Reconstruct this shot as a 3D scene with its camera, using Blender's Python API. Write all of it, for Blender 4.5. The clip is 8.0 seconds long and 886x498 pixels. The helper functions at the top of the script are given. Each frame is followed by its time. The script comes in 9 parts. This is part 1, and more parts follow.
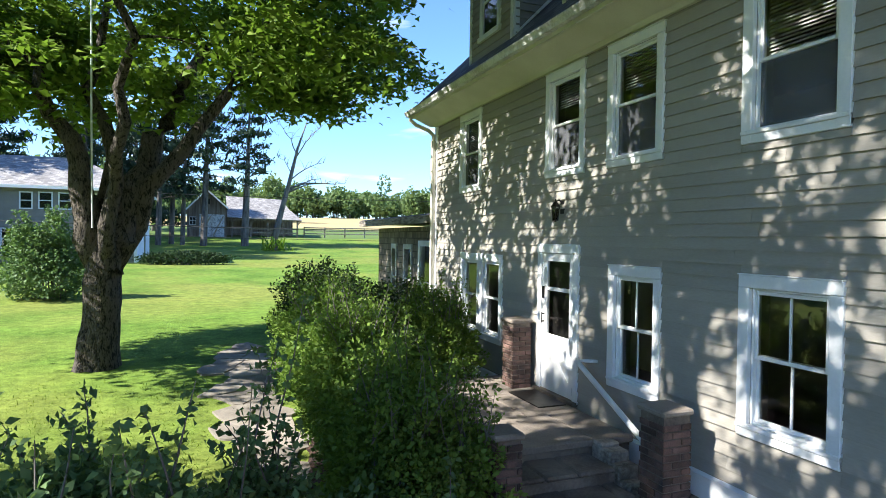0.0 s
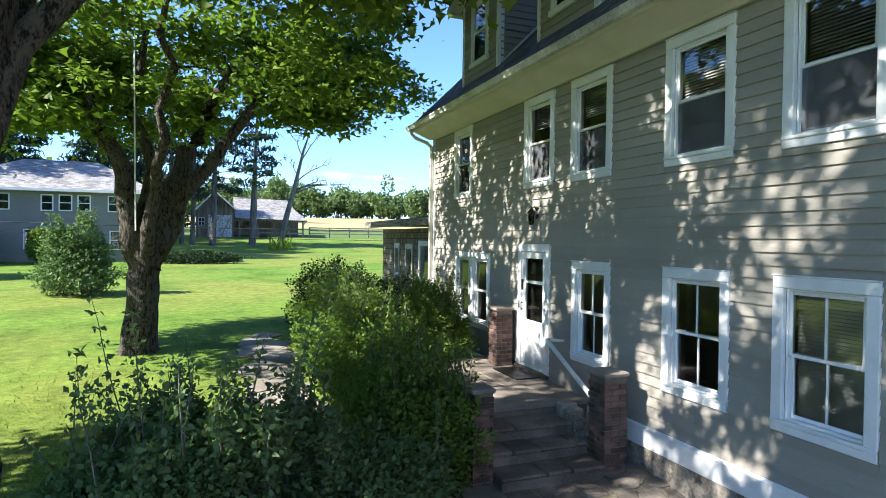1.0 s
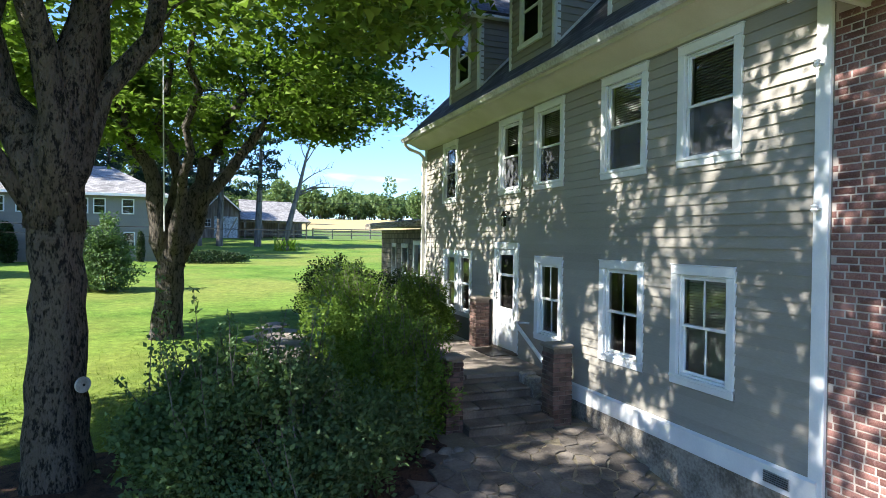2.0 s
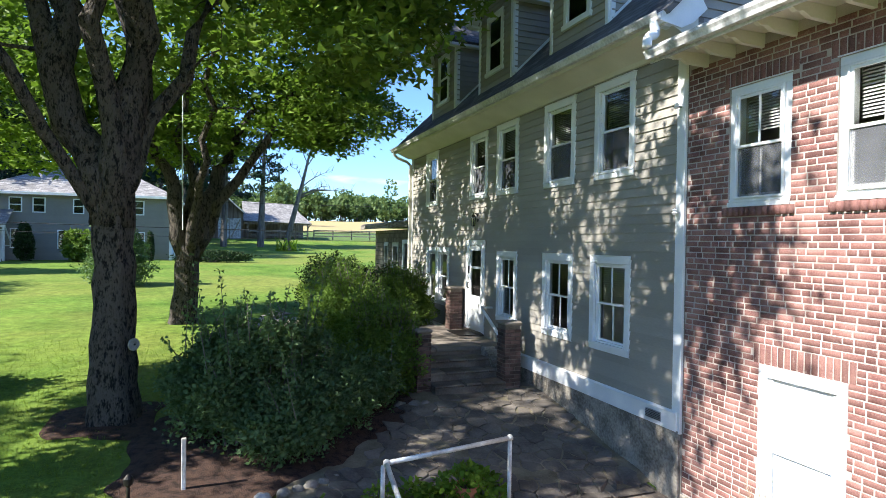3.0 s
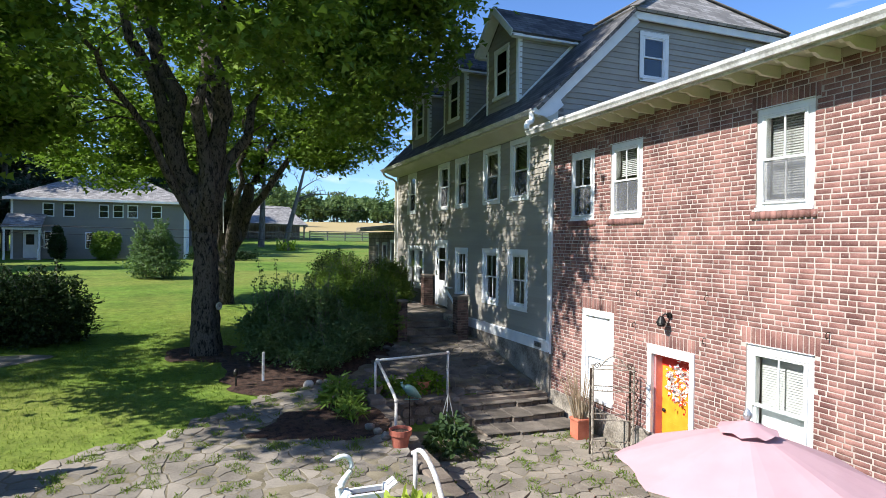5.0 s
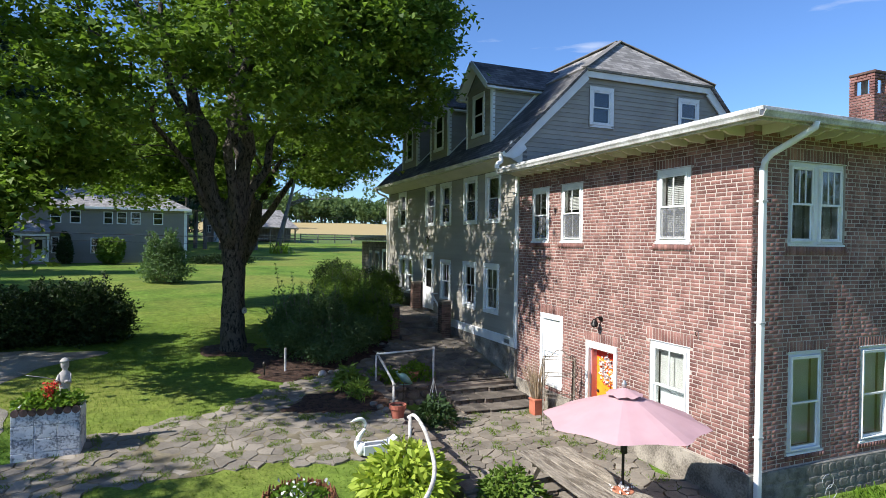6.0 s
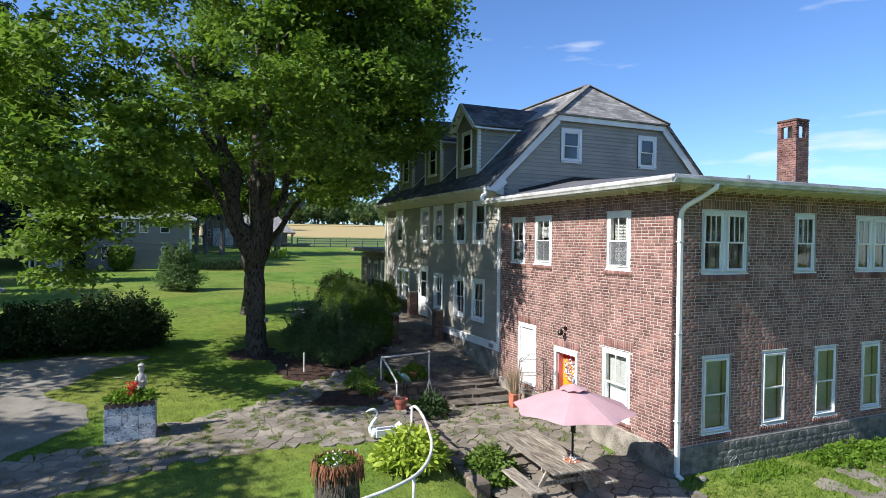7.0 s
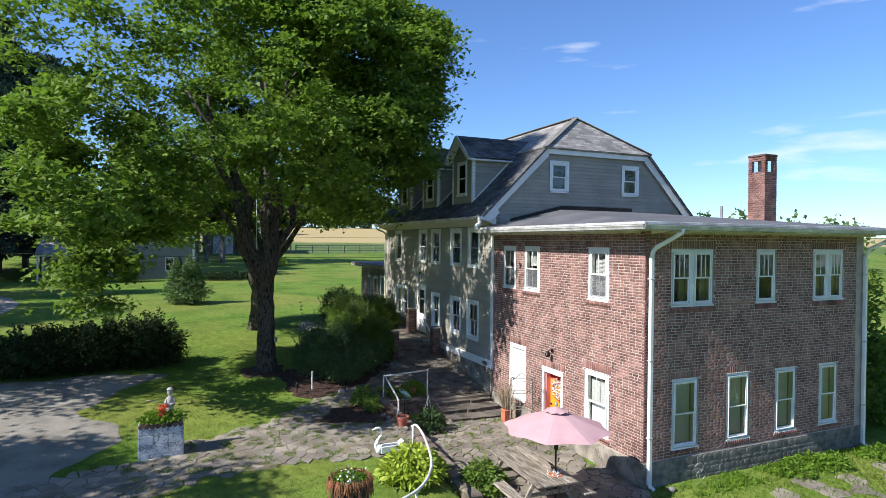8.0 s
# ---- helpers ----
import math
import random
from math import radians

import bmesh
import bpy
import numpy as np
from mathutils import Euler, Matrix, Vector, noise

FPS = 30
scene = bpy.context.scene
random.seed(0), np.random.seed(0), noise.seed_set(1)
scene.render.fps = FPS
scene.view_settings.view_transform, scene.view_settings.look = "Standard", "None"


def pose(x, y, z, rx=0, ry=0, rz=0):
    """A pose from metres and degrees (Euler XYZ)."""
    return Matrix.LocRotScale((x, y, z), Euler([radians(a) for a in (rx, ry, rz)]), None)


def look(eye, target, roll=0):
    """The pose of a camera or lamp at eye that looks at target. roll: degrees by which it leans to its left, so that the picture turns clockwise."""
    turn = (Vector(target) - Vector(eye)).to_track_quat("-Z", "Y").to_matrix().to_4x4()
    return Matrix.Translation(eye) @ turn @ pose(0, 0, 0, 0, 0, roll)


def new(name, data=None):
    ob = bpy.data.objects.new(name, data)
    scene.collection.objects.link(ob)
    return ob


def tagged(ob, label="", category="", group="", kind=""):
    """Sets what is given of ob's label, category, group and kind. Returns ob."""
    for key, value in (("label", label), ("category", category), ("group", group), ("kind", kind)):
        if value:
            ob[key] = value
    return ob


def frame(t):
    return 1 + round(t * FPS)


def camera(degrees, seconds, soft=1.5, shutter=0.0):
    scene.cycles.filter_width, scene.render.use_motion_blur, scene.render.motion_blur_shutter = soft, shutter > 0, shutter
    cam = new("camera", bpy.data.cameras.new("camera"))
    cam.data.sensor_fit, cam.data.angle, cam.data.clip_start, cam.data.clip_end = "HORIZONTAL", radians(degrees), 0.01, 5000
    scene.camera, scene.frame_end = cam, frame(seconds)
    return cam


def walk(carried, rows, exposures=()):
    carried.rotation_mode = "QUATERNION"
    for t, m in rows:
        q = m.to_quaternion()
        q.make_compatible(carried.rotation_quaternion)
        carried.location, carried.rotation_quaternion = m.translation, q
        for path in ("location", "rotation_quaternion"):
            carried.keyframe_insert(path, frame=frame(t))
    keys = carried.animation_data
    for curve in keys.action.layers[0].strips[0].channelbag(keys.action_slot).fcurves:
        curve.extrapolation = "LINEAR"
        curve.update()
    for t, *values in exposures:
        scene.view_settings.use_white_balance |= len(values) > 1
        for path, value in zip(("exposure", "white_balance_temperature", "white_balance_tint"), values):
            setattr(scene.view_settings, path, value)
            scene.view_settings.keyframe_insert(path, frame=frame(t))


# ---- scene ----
import collections
cam = camera(73.0, 8.0, soft=0.7)
PATH = [
    (0, (-4.542, 6.714, 3.879), (-3.82, 8.578, 3.848), 0.8),
    (0.5, (-4.753, 5.971, 3.887), (-4.035, 7.838, 3.855), 0.8),
    (1, (-4.986, 5.154, 3.902), (-4.274, 7.023, 3.869), 0.7),
    (1.5, (-5.174, 4.289, 3.9), (-4.468, 6.16, 3.867), 0.6),
    (3, (-5.565, 1.234, 3.765), (-4.866, 3.107, 3.744), 0.9),
    (3.5, (-5.722, 0.005, 3.754), (-5.026, 1.88, 3.731), 0.9),
    (4, (-6.053, -1.27, 3.727), (-5.357, 0.605, 3.704), 0.8),
    (4.5, (-6.479, -2.594, 3.691), (-5.769, -0.725, 3.668), 0.7),
    (5, (-6.937, -3.953, 3.751), (-6.212, -2.089, 3.73), 0.7),
    (6.5, (-8.638, -8.17, 4.527), (-7.855, -6.33, 4.502), 0.7),
    (7, (-9.202, -9.43, 4.874), (-8.411, -7.593, 4.848), 0.6),
    (7.5, (-9.664, -10.409, 5.325), (-8.868, -8.575, 5.3), 0.5),
    (8, (-9.839, -10.791, 5.72), (-9.036, -8.959, 5.697), 0.5),
]
walk(cam, [(t, look(eye, target, roll)) for t, eye, target, roll in PATH],
     exposures=[(0, 1.57), (1.5, 1.6), (3.5, 1.24), (4.5, 0.97), (6.5, 0.64), (8, 0.64)])

# ---- light: clear afternoon sky, sun low over the lawn, square to the long front ----
SUN_EL, SUN_AWAY = 40.5, 4.2   # degrees of height, and of turn towards +y in its way
SUN_WAY = Vector((math.cos(radians(SUN_AWAY)), math.sin(radians(SUN_AWAY)), -math.tan(radians(SUN_EL)))).normalized()

world = bpy.data.worlds.new("sky")
scene.world = world
world.use_nodes = True
wn, wl = world.node_tree.nodes, world.node_tree.links
wn.clear()
sky = wn.new("ShaderNodeTexSky")
sky.sky_type, sky.sun_disc = "NISHITA", False
sky.sun_elevation = radians(SUN_EL)
sky.sun_rotation = math.atan2(-SUN_WAY.x, -SUN_WAY.y)
sky.air_density, sky.dust_density, sky.ozone_density = 1.0, 0.1, 3.0
# a few thin fair-weather clouds low over the horizon
coord = wn.new("ShaderNodeTexCoord")
stretch = wn.new("ShaderNodeMapping")
stretch.inputs["Scale"].default_value = (1.6, 1.6, 9.0)
puff = wn.new("ShaderNodeTexNoise")
puff.inputs["Scale"].default_value, puff.inputs["Detail"].default_value = 2.6, 7.0
thin = wn.new("ShaderNodeValToRGB")
thin.color_ramp.elements[0].position, thin.color_ramp.elements[1].position = 0.60, 0.80
thin.color_ramp.elements[1].color = (0.8, 0.8, 0.8, 1)
mixc = wn.new("ShaderNodeMixRGB")
mixc.inputs["Color2"].default_value = (7.5, 7.6, 7.8, 1)
back = wn.new("ShaderNodeBackground")
back.inputs["Strength"].default_value = 0.099
wout = wn.new("ShaderNodeOutputWorld")
wl.new(coord.outputs["Generated"], stretch.inputs["Vector"])
wl.new(stretch.outputs["Vector"], puff.inputs["Vector"])
wl.new(puff.outputs["Fac"], thin.inputs["Fac"])
wl.new(thin.outputs["Color"], mixc.inputs["Fac"])
clear_air = wn.new("ShaderNodeMixRGB")
clear_air.blend_type, clear_air.inputs["Fac"].default_value = "MULTIPLY", 1.0
clear_air.inputs["Color2"].default_value = (0.72, 0.93, 1.25, 1)
wl.new(sky.outputs["Color"], clear_air.inputs["Color1"])
wl.new(clear_air.outputs["Color"], mixc.inputs["Color1"])
wl.new(mixc.outputs["Color"], back.inputs["Color"])
wl.new(back.outputs["Background"], wout.inputs["Surface"])

sun_data = bpy.data.lights.new("sun", "SUN")
sun_data.energy, sun_data.angle, sun_data.color = 5.0, radians(0.6), (1.0, 0.972, 0.925)
sun = new("sun", sun_data)
sun.matrix_world = look((0, 0, 30), Vector((0, 0, 30)) + SUN_WAY)

# ---- materials ----
def surface(name, c1, c2, rough=0.7, scale=6.0, fine=60.0, bump=0.25, metal=0.0, spec=0.4, grain=None, pieces=0.0, fine_amount=0.35, deep=0.02, laid=False):
    """Two colours mixed by coarse and fine noise in world space, with a fine relief.
    grain: a stretch of the noise per axis. pieces: how far each loose piece differs in tone."""
    m = bpy.data.materials.new(name)
    m.use_nodes = True
    n, l = m.node_tree.nodes, m.node_tree.links
    b = n["Principled BSDF"]
    b.inputs["Roughness"].default_value, b.inputs["Metallic"].default_value = rough, metal
    b.inputs["Specular IOR Level"].default_value = spec
    tc = n.new("ShaderNodeTexCoord")
    mp = n.new("ShaderNodeMapping")
    if grain:
        mp.inputs["Scale"].default_value = grain
    place = n.new("ShaderNodeNewGeometry").outputs["Position"] if laid else tc.outputs["Object"]
    l.new(place, mp.inputs["Vector"])
    coarse, small = n.new("ShaderNodeTexNoise"), n.new("ShaderNodeTexNoise")
    for t, s in ((coarse, scale), (small, fine)):
        t.inputs["Scale"].default_value, t.inputs["Detail"].default_value = s, 4.0
        l.new(mp.outputs["Vector"], t.inputs["Vector"])
    add = n.new("ShaderNodeMath")
    add.operation = "MULTIPLY_ADD"
    add.inputs[1].default_value = fine_amount
    l.new(small.outputs["Fac"], add.inputs[0])
    l.new(coarse.outputs["Fac"], add.inputs[2])
    ramp = n.new("ShaderNodeValToRGB")
    ramp.color_ramp.elements[0].position = 0.38 + 0.5 * fine_amount - 0.05
    ramp.color_ramp.elements[1].position = 0.62 + 0.5 * fine_amount + 0.05
    ramp.color_ramp.elements[0].color, ramp.color_ramp.elements[1].color = (*c1, 1), (*c2, 1)
    l.new(add.outputs[0], ramp.inputs["Fac"])
    out = ramp.outputs["Color"]
    if pieces:
        geo, info = n.new("ShaderNodeNewGeometry"), n.new("ShaderNodeObjectInfo")
        tot, fr = n.new("ShaderNodeMath"), n.new("ShaderNodeMath")
        fr.operation = "FRACT"
        l.new(geo.outputs["Random Per Island"], tot.inputs[0])
        l.new(info.outputs["Random"], tot.inputs[1])
        l.new(tot.outputs[0], fr.inputs[0])
        mr = n.new("ShaderNodeMapRange")
        mr.inputs["To Min"].default_value, mr.inputs["To Max"].default_value = 1 - pieces, 1 + pieces
        l.new(fr.outputs[0], mr.inputs["Value"])
        hsv = n.new("ShaderNodeHueSaturation")
        l.new(mr.outputs[0], hsv.inputs["Value"])
        l.new(out, hsv.inputs["Color"])
        out = hsv.outputs["Color"]
    l.new(out, b.inputs["Base Color"])
    if bump:
        bp = n.new("ShaderNodeBump")
        bp.inputs["Strength"].default_value, bp.inputs["Distance"].default_value = bump, deep
        l.new(add.outputs[0], bp.inputs["Height"])
        l.new(bp.outputs["Normal"], b.inputs["Normal"])
    return m


def leafy(name, c1, c2, back_colour, size_tone=0.35, shine=0.18, through_light=0.45):
    """Leaves: each one its own tone, a soft shine, and light that comes through."""
    m = bpy.data.materials.new(name)
    m.use_nodes = True
    n, l = m.node_tree.nodes, m.node_tree.links
    b = n["Principled BSDF"]
    b.inputs["Roughness"].default_value, b.inputs["Specular IOR Level"].default_value = 0.55, shine
    geo = n.new("ShaderNodeNewGeometry")
    ramp = n.new("ShaderNodeValToRGB")
    ramp.color_ramp.elements[0].color, ramp.color_ramp.elements[1].color = (*c1, 1), (*c2, 1)
    tc = n.new("ShaderNodeTexCoord")
    patch = n.new("ShaderNodeTexNoise")
    patch.inputs["Scale"].default_value = 0.6
    l.new(tc.outputs["Object"], patch.inputs["Vector"])
    mix = n.new("ShaderNodeMath")
    mix.operation = "MULTIPLY_ADD"
    mix.inputs[1].default_value = 0.6
    off = n.new("ShaderNodeMath")
    off.operation = "MULTIPLY_ADD"
    off.inputs[1].default_value, off.inputs[2].default_value = 0.9, -0.25
    l.new(patch.outputs["Fac"], off.inputs[0])
    l.new(geo.outputs["Random Per Island"], mix.inputs[0])
    l.new(off.outputs[0], mix.inputs[2])
    l.new(mix.outputs[0], ramp.inputs["Fac"])
    l.new(ramp.outputs["Color"], b.inputs["Base Color"])
    tr = n.new("ShaderNodeBsdfTranslucent")
    tr.inputs["Color"].default_value = (*back_colour, 1)
    ms = n.new("ShaderNodeMixShader")
    ms.inputs["Fac"].default_value = through_light
    l.new(b.outputs["BSDF"], ms.inputs[1])
    l.new(tr.outputs["BSDF"], ms.inputs[2])
    l.new(ms.outputs["Shader"], n["Material Output"].inputs["Surface"])
    return m


def mortar_smears(m):
    """Mortar wiped over the brick edges: pale ragged patches."""
    n, l = m.node_tree.nodes, m.node_tree.links
    b = n["Principled BSDF"]
    old = b.inputs["Base Color"].links[0].from_socket
    geo = n.new("ShaderNodeNewGeometry")
    patch = n.new("ShaderNodeTexNoise")
    patch.inputs["Scale"].default_value, patch.inputs["Detail"].default_value = 17.0, 6.0
    patch.inputs["Roughness"].default_value = 0.7
    l.new(geo.outputs["Position"], patch.inputs["Vector"])
    r = n.new("ShaderNodeValToRGB")
    r.color_ramp.elements[0].position, r.color_ramp.elements[1].position = 0.59, 0.76
    r.color_ramp.elements[1].color = (0.7, 0.75, 0.75, 1)
    l.new(patch.outputs["Fac"], r.inputs["Fac"])
    mx = n.new("ShaderNodeMixRGB")
    mx.inputs["Color2"].default_value = (0.42, 0.35, 0.31, 1)
    l.new(r.outputs["Color"], mx.inputs["Fac"])
    l.new(old, mx.inputs["Color1"])
    l.new(mx.outputs["Color"], b.inputs["Base Color"])


def coursed(name, c1, c2, joint, wide, high, rough=0.85, turn=(0, 0, 0)):
    """Far roofing and far cladding: offset rows as relief and tone, in metres."""
    m = surface(name, c1, c2, rough=rough, scale=1.5, fine=40, bump=0.2)
    n, l = m.node_tree.nodes, m.node_tree.links
    b = n["Principled BSDF"]
    old = b.inputs["Base Color"].links[0].from_socket
    uv = n.new("ShaderNodeUVMap")
    br = n.new("ShaderNodeTexBrick")
    br.inputs["Scale"].default_value = 1.0
    br.inputs["Brick Width"].default_value, br.inputs["Row Height"].default_value = wide, high
    br.inputs["Mortar Size"].default_value = 0.012
    br.inputs["Color1"].default_value, br.inputs["Color2"].default_value = (1.4, 1.4, 1.4, 1), (0.6, 0.6, 0.6, 1)
    br.inputs["Mortar"].default_value = (joint, joint, joint, 1)
    l.new(uv.outputs["UV"], br.inputs["Vector"])
    mul = n.new("ShaderNodeMixRGB")
    mul.blend_type, mul.inputs["Fac"].default_value = "MULTIPLY", 1.0
    l.new(old, mul.inputs["Color1"])
    l.new(br.outputs["Color"], mul.inputs["Color2"])
    l.new(mul.outputs["Color"], b.inputs["Base Color"])
    return m


def pane_glass():
    m = bpy.data.materials.new("window_glass")
    m.use_nodes = True
    n, l = m.node_tree.nodes, m.node_tree.links
    n.remove(n["Principled BSDF"])
    clear, gloss, fres, mix = n.new("ShaderNodeBsdfTransparent"), n.new("ShaderNodeBsdfGlossy"), n.new("ShaderNodeFresnel"), n.new("ShaderNodeMixShader")
    clear.inputs["Color"].default_value = (0.90, 0.94, 0.93, 1)
    gloss.inputs["Roughness"].default_value = 0.02
    fres.inputs["IOR"].default_value = 2.1
    wob, bp = n.new("ShaderNodeTexNoise"), n.new("ShaderNodeBump")
    wob.inputs["Scale"].default_value = 3.0
    bp.inputs["Strength"].default_value, bp.inputs["Distance"].default_value = 0.05, 0.02
    l.new(wob.outputs["Fac"], bp.inputs["Height"])
    l.new(bp.outputs["Normal"], gloss.inputs["Normal"])
    l.new(fres.outputs["Fac"], mix.inputs["Fac"])
    l.new(clear.outputs["BSDF"], mix.inputs[1])
    l.new(gloss.outputs["BSDF"], mix.inputs[2])
    l.new(mix.outputs["Shader"], n["Material Output"].inputs["Surface"])
    return m


M_WHITE = surface("white_paint", (0.72, 0.73, 0.73), (0.82, 0.82, 0.80), rough=0.45, scale=3, fine=50, bump=0.08)
M_CREAM = surface("cream_paint", (0.60, 0.57, 0.47), (0.68, 0.65, 0.55), rough=0.6, scale=2, fine=40, bump=0.08)
M_SIDING = surface("taupe_siding", (0.285, 0.262, 0.222), (0.36, 0.332, 0.284), rough=0.62, scale=1.2, fine=70, bump=0.12, grain=(1, 0.25, 1), pieces=0.07)
M_SHEATH = surface("sheathing", (0.2, 0.18, 0.16), (0.25, 0.23, 0.2), rough=0.9)
M_BRICK = surface("red_brick", (0.135, 0.058, 0.050), (0.305, 0.158, 0.131), rough=0.85, scale=2.0, fine=90, bump=0.2, pieces=0.30, fine_amount=0.5, laid=True, deep=0.006)
mortar_smears(M_BRICK)
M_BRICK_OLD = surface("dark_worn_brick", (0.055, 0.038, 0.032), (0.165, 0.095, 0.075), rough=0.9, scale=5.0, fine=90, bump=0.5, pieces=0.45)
M_MORTAR = surface("lime_mortar", (0.36, 0.305, 0.268), (0.50, 0.43, 0.38), rough=0.95, scale=3, fine=120, bump=0.3)
M_STONE = surface("fieldstone", (0.10, 0.094, 0.082), (0.235, 0.218, 0.19), rough=0.9, scale=5, fine=45, bump=0.6, pieces=0.16)
M_PARGE = surface("parged_foundation", (0.13, 0.112, 0.09), (0.36, 0.32, 0.265), rough=0.92, scale=2.6, fine=26, bump=0.7, fine_amount=0.6, deep=0.03)
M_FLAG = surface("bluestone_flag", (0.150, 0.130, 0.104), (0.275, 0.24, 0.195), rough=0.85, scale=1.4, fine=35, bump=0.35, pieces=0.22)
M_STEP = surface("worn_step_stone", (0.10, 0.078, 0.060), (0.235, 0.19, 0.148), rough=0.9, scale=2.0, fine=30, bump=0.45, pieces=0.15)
# flag tone darkened to stand for tree shade the open crowns don't cast
M_WALK = surface("shade_toned_walk_stone", (0.08, 0.068, 0.056), (0.185, 0.158, 0.13), rough=0.88, scale=2.4, fine=30, bump=0.45, pieces=0.22)
M_CONCRETE = surface("old_concrete", (0.17, 0.142, 0.115), (0.29, 0.245, 0.20), rough=0.92, scale=1.6, fine=40, bump=0.4)
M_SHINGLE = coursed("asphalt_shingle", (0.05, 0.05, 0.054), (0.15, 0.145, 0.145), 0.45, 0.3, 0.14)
M_SHINGLE_LIGHT = coursed("pale_grey_shingle", (0.20, 0.19, 0.18), (0.30, 0.285, 0.27), 0.6, 0.3, 0.14)
M_CEDAR = coursed("weathered_cedar_shingle", (0.11, 0.09, 0.07), (0.24, 0.20, 0.16), 0.3, 0.16, 0.17)
M_MEMBRANE = surface("roof_membrane", (0.085, 0.085, 0.09), (0.14, 0.14, 0.145), rough=0.8, scale=0.8, fine=20, bump=0.2)
M_BARK = surface("furrowed_bark", (0.010, 0.008, 0.007), (0.118, 0.098, 0.080), rough=0.95, scale=15, fine=48, bump=1.0, grain=(1, 1, 0.42), fine_amount=0.9, deep=0.06)
M_BARK_GREY = surface("grey_bark", (0.07, 0.06, 0.05), (0.20, 0.18, 0.155), rough=0.95, scale=5, fine=22, bump=0.8, grain=(1, 1, 0.2))
M_MULCH = surface("bark_mulch", (0.020, 0.011, 0.007), (0.083, 0.045, 0.030), rough=1.0, scale=9, fine=70, bump=1.0, fine_amount=0.9, deep=0.04)
M_IRON = surface("rusty_iron", (0.02, 0.018, 0.016), (0.10, 0.07, 0.05), rough=0.7, scale=12, fine=60, bump=0.2, metal=0.5)
M_PIPE = surface("white_painted_pipe", (0.40, 0.37, 0.33), (0.74, 0.74, 0.71), rough=0.55, scale=5, fine=30, bump=0.25)
M_TERRA = surface("terracotta", (0.40, 0.14, 0.075), (0.52, 0.21, 0.12), rough=0.85, scale=6, fine=50, bump=0.15)
M_POT = surface("dark_terracotta", (0.30, 0.085, 0.055), (0.40, 0.13, 0.085), rough=0.8, scale=6, fine=50, bump=0.15)
M_REDCLAY = surface("red_clay", (0.40, 0.11, 0.065), (0.50, 0.17, 0.10), rough=0.85, scale=6, fine=50, bump=0.15)
M_SCREEN = surface("grey_roller_blind", (0.70, 0.73, 0.74), (0.78, 0.81, 0.82), rough=0.9, scale=2, fine=200, bump=0.05)
# half-clear grey for sheets that keep the windows from going black
M_MESH = surface("pane_lift_mesh", (0.10, 0.105, 0.112), (0.15, 0.155, 0.165), rough=0.8, scale=3, fine=300, bump=0.05)
see = M_MESH.node_tree.nodes.new("ShaderNodeBsdfTransparent")
weave = M_MESH.node_tree.nodes.new("ShaderNodeMixShader")
weave.inputs["Fac"].default_value = 0.5
M_MESH.node_tree.links.new(see.outputs["BSDF"], weave.inputs[1])
M_MESH.node_tree.links.new(M_MESH.node_tree.nodes["Principled BSDF"].outputs["BSDF"], weave.inputs[2])
M_MESH.node_tree.links.new(weave.outputs["Shader"], M_MESH.node_tree.nodes["Material Output"].inputs["Surface"])
M_OLDWHITE = surface("weathered_white_metal", (0.36, 0.35, 0.33), (0.62, 0.62, 0.60), rough=0.6, scale=2.5, fine=25, bump=0.12, fine_amount=0.7)
M_DARK = surface("dark_metal", (0.02, 0.02, 0.02), (0.05, 0.045, 0.04), rough=0.45, metal=0.7, bump=0.05)
M_GREYMETAL = surface("galvanised_metal", (0.35, 0.36, 0.37), (0.5, 0.51, 0.52), rough=0.4, metal=0.6, bump=0.05)
M_WOODGREY = surface("weathered_wood", (0.12, 0.098, 0.075), (0.40, 0.35, 0.285), rough=0.9, scale=7, fine=40, bump=0.6, grain=(3, 0.5, 3), pieces=0.2, fine_amount=0.7)
M_BARNWOOD = surface("old_barn_wood", (0.13, 0.095, 0.075), (0.27, 0.22, 0.18), rough=0.9, scale=1.5, fine=20, bump=0.4, grain=(4, 4, 0.4), pieces=0.2)
M_GLASS = pane_glass()
M_ROOM = surface("room_plaster", (0.30, 0.29, 0.27), (0.36, 0.35, 0.33), rough=0.9)
M_BLIND = surface("white_blind", (0.50, 0.50, 0.48), (0.58, 0.58, 0.56), rough=0.6, bump=0.05)
M_CURTAIN = surface("pale_curtain", (0.5, 0.5, 0.47), (0.62, 0.62, 0.58), rough=0.9, bump=0.1)
M_DOORRED = surface("red_door_paint", (0.50, 0.025, 0.015), (0.60, 0.04, 0.02), rough=0.45, bump=0.05)
M_DOORORANGE = surface("orange_door_paint", (0.85, 0.28, 0.02), (0.95, 0.36, 0.03), rough=0.45, bump=0.05)
M_PINKJAMB = surface("pink_jamb_paint", (0.62, 0.22, 0.22), (0.70, 0.29, 0.28), rough=0.5, bump=0.05)
M_UMBRELLA = surface("pink_canvas", (0.47, 0.285, 0.30), (0.53, 0.335, 0.35), rough=0.85, scale=2, fine=150, bump=0.1)
M_MAPLE = leafy("maple_leaves", (0.040, 0.080, 0.017), (0.22, 0.31, 0.050), (0.22, 0.38, 0.036), through_light=0.30)
M_HEDGE = leafy("privet_leaves", (0.045, 0.092, 0.016), (0.20, 0.295, 0.05), (0.16, 0.28, 0.035), through_light=0.3)
M_SHRUB = leafy("dark_shrub_leaves", (0.025, 0.05, 0.022), (0.065, 0.11, 0.04), (0.07, 0.13, 0.03), through_light=0.28)
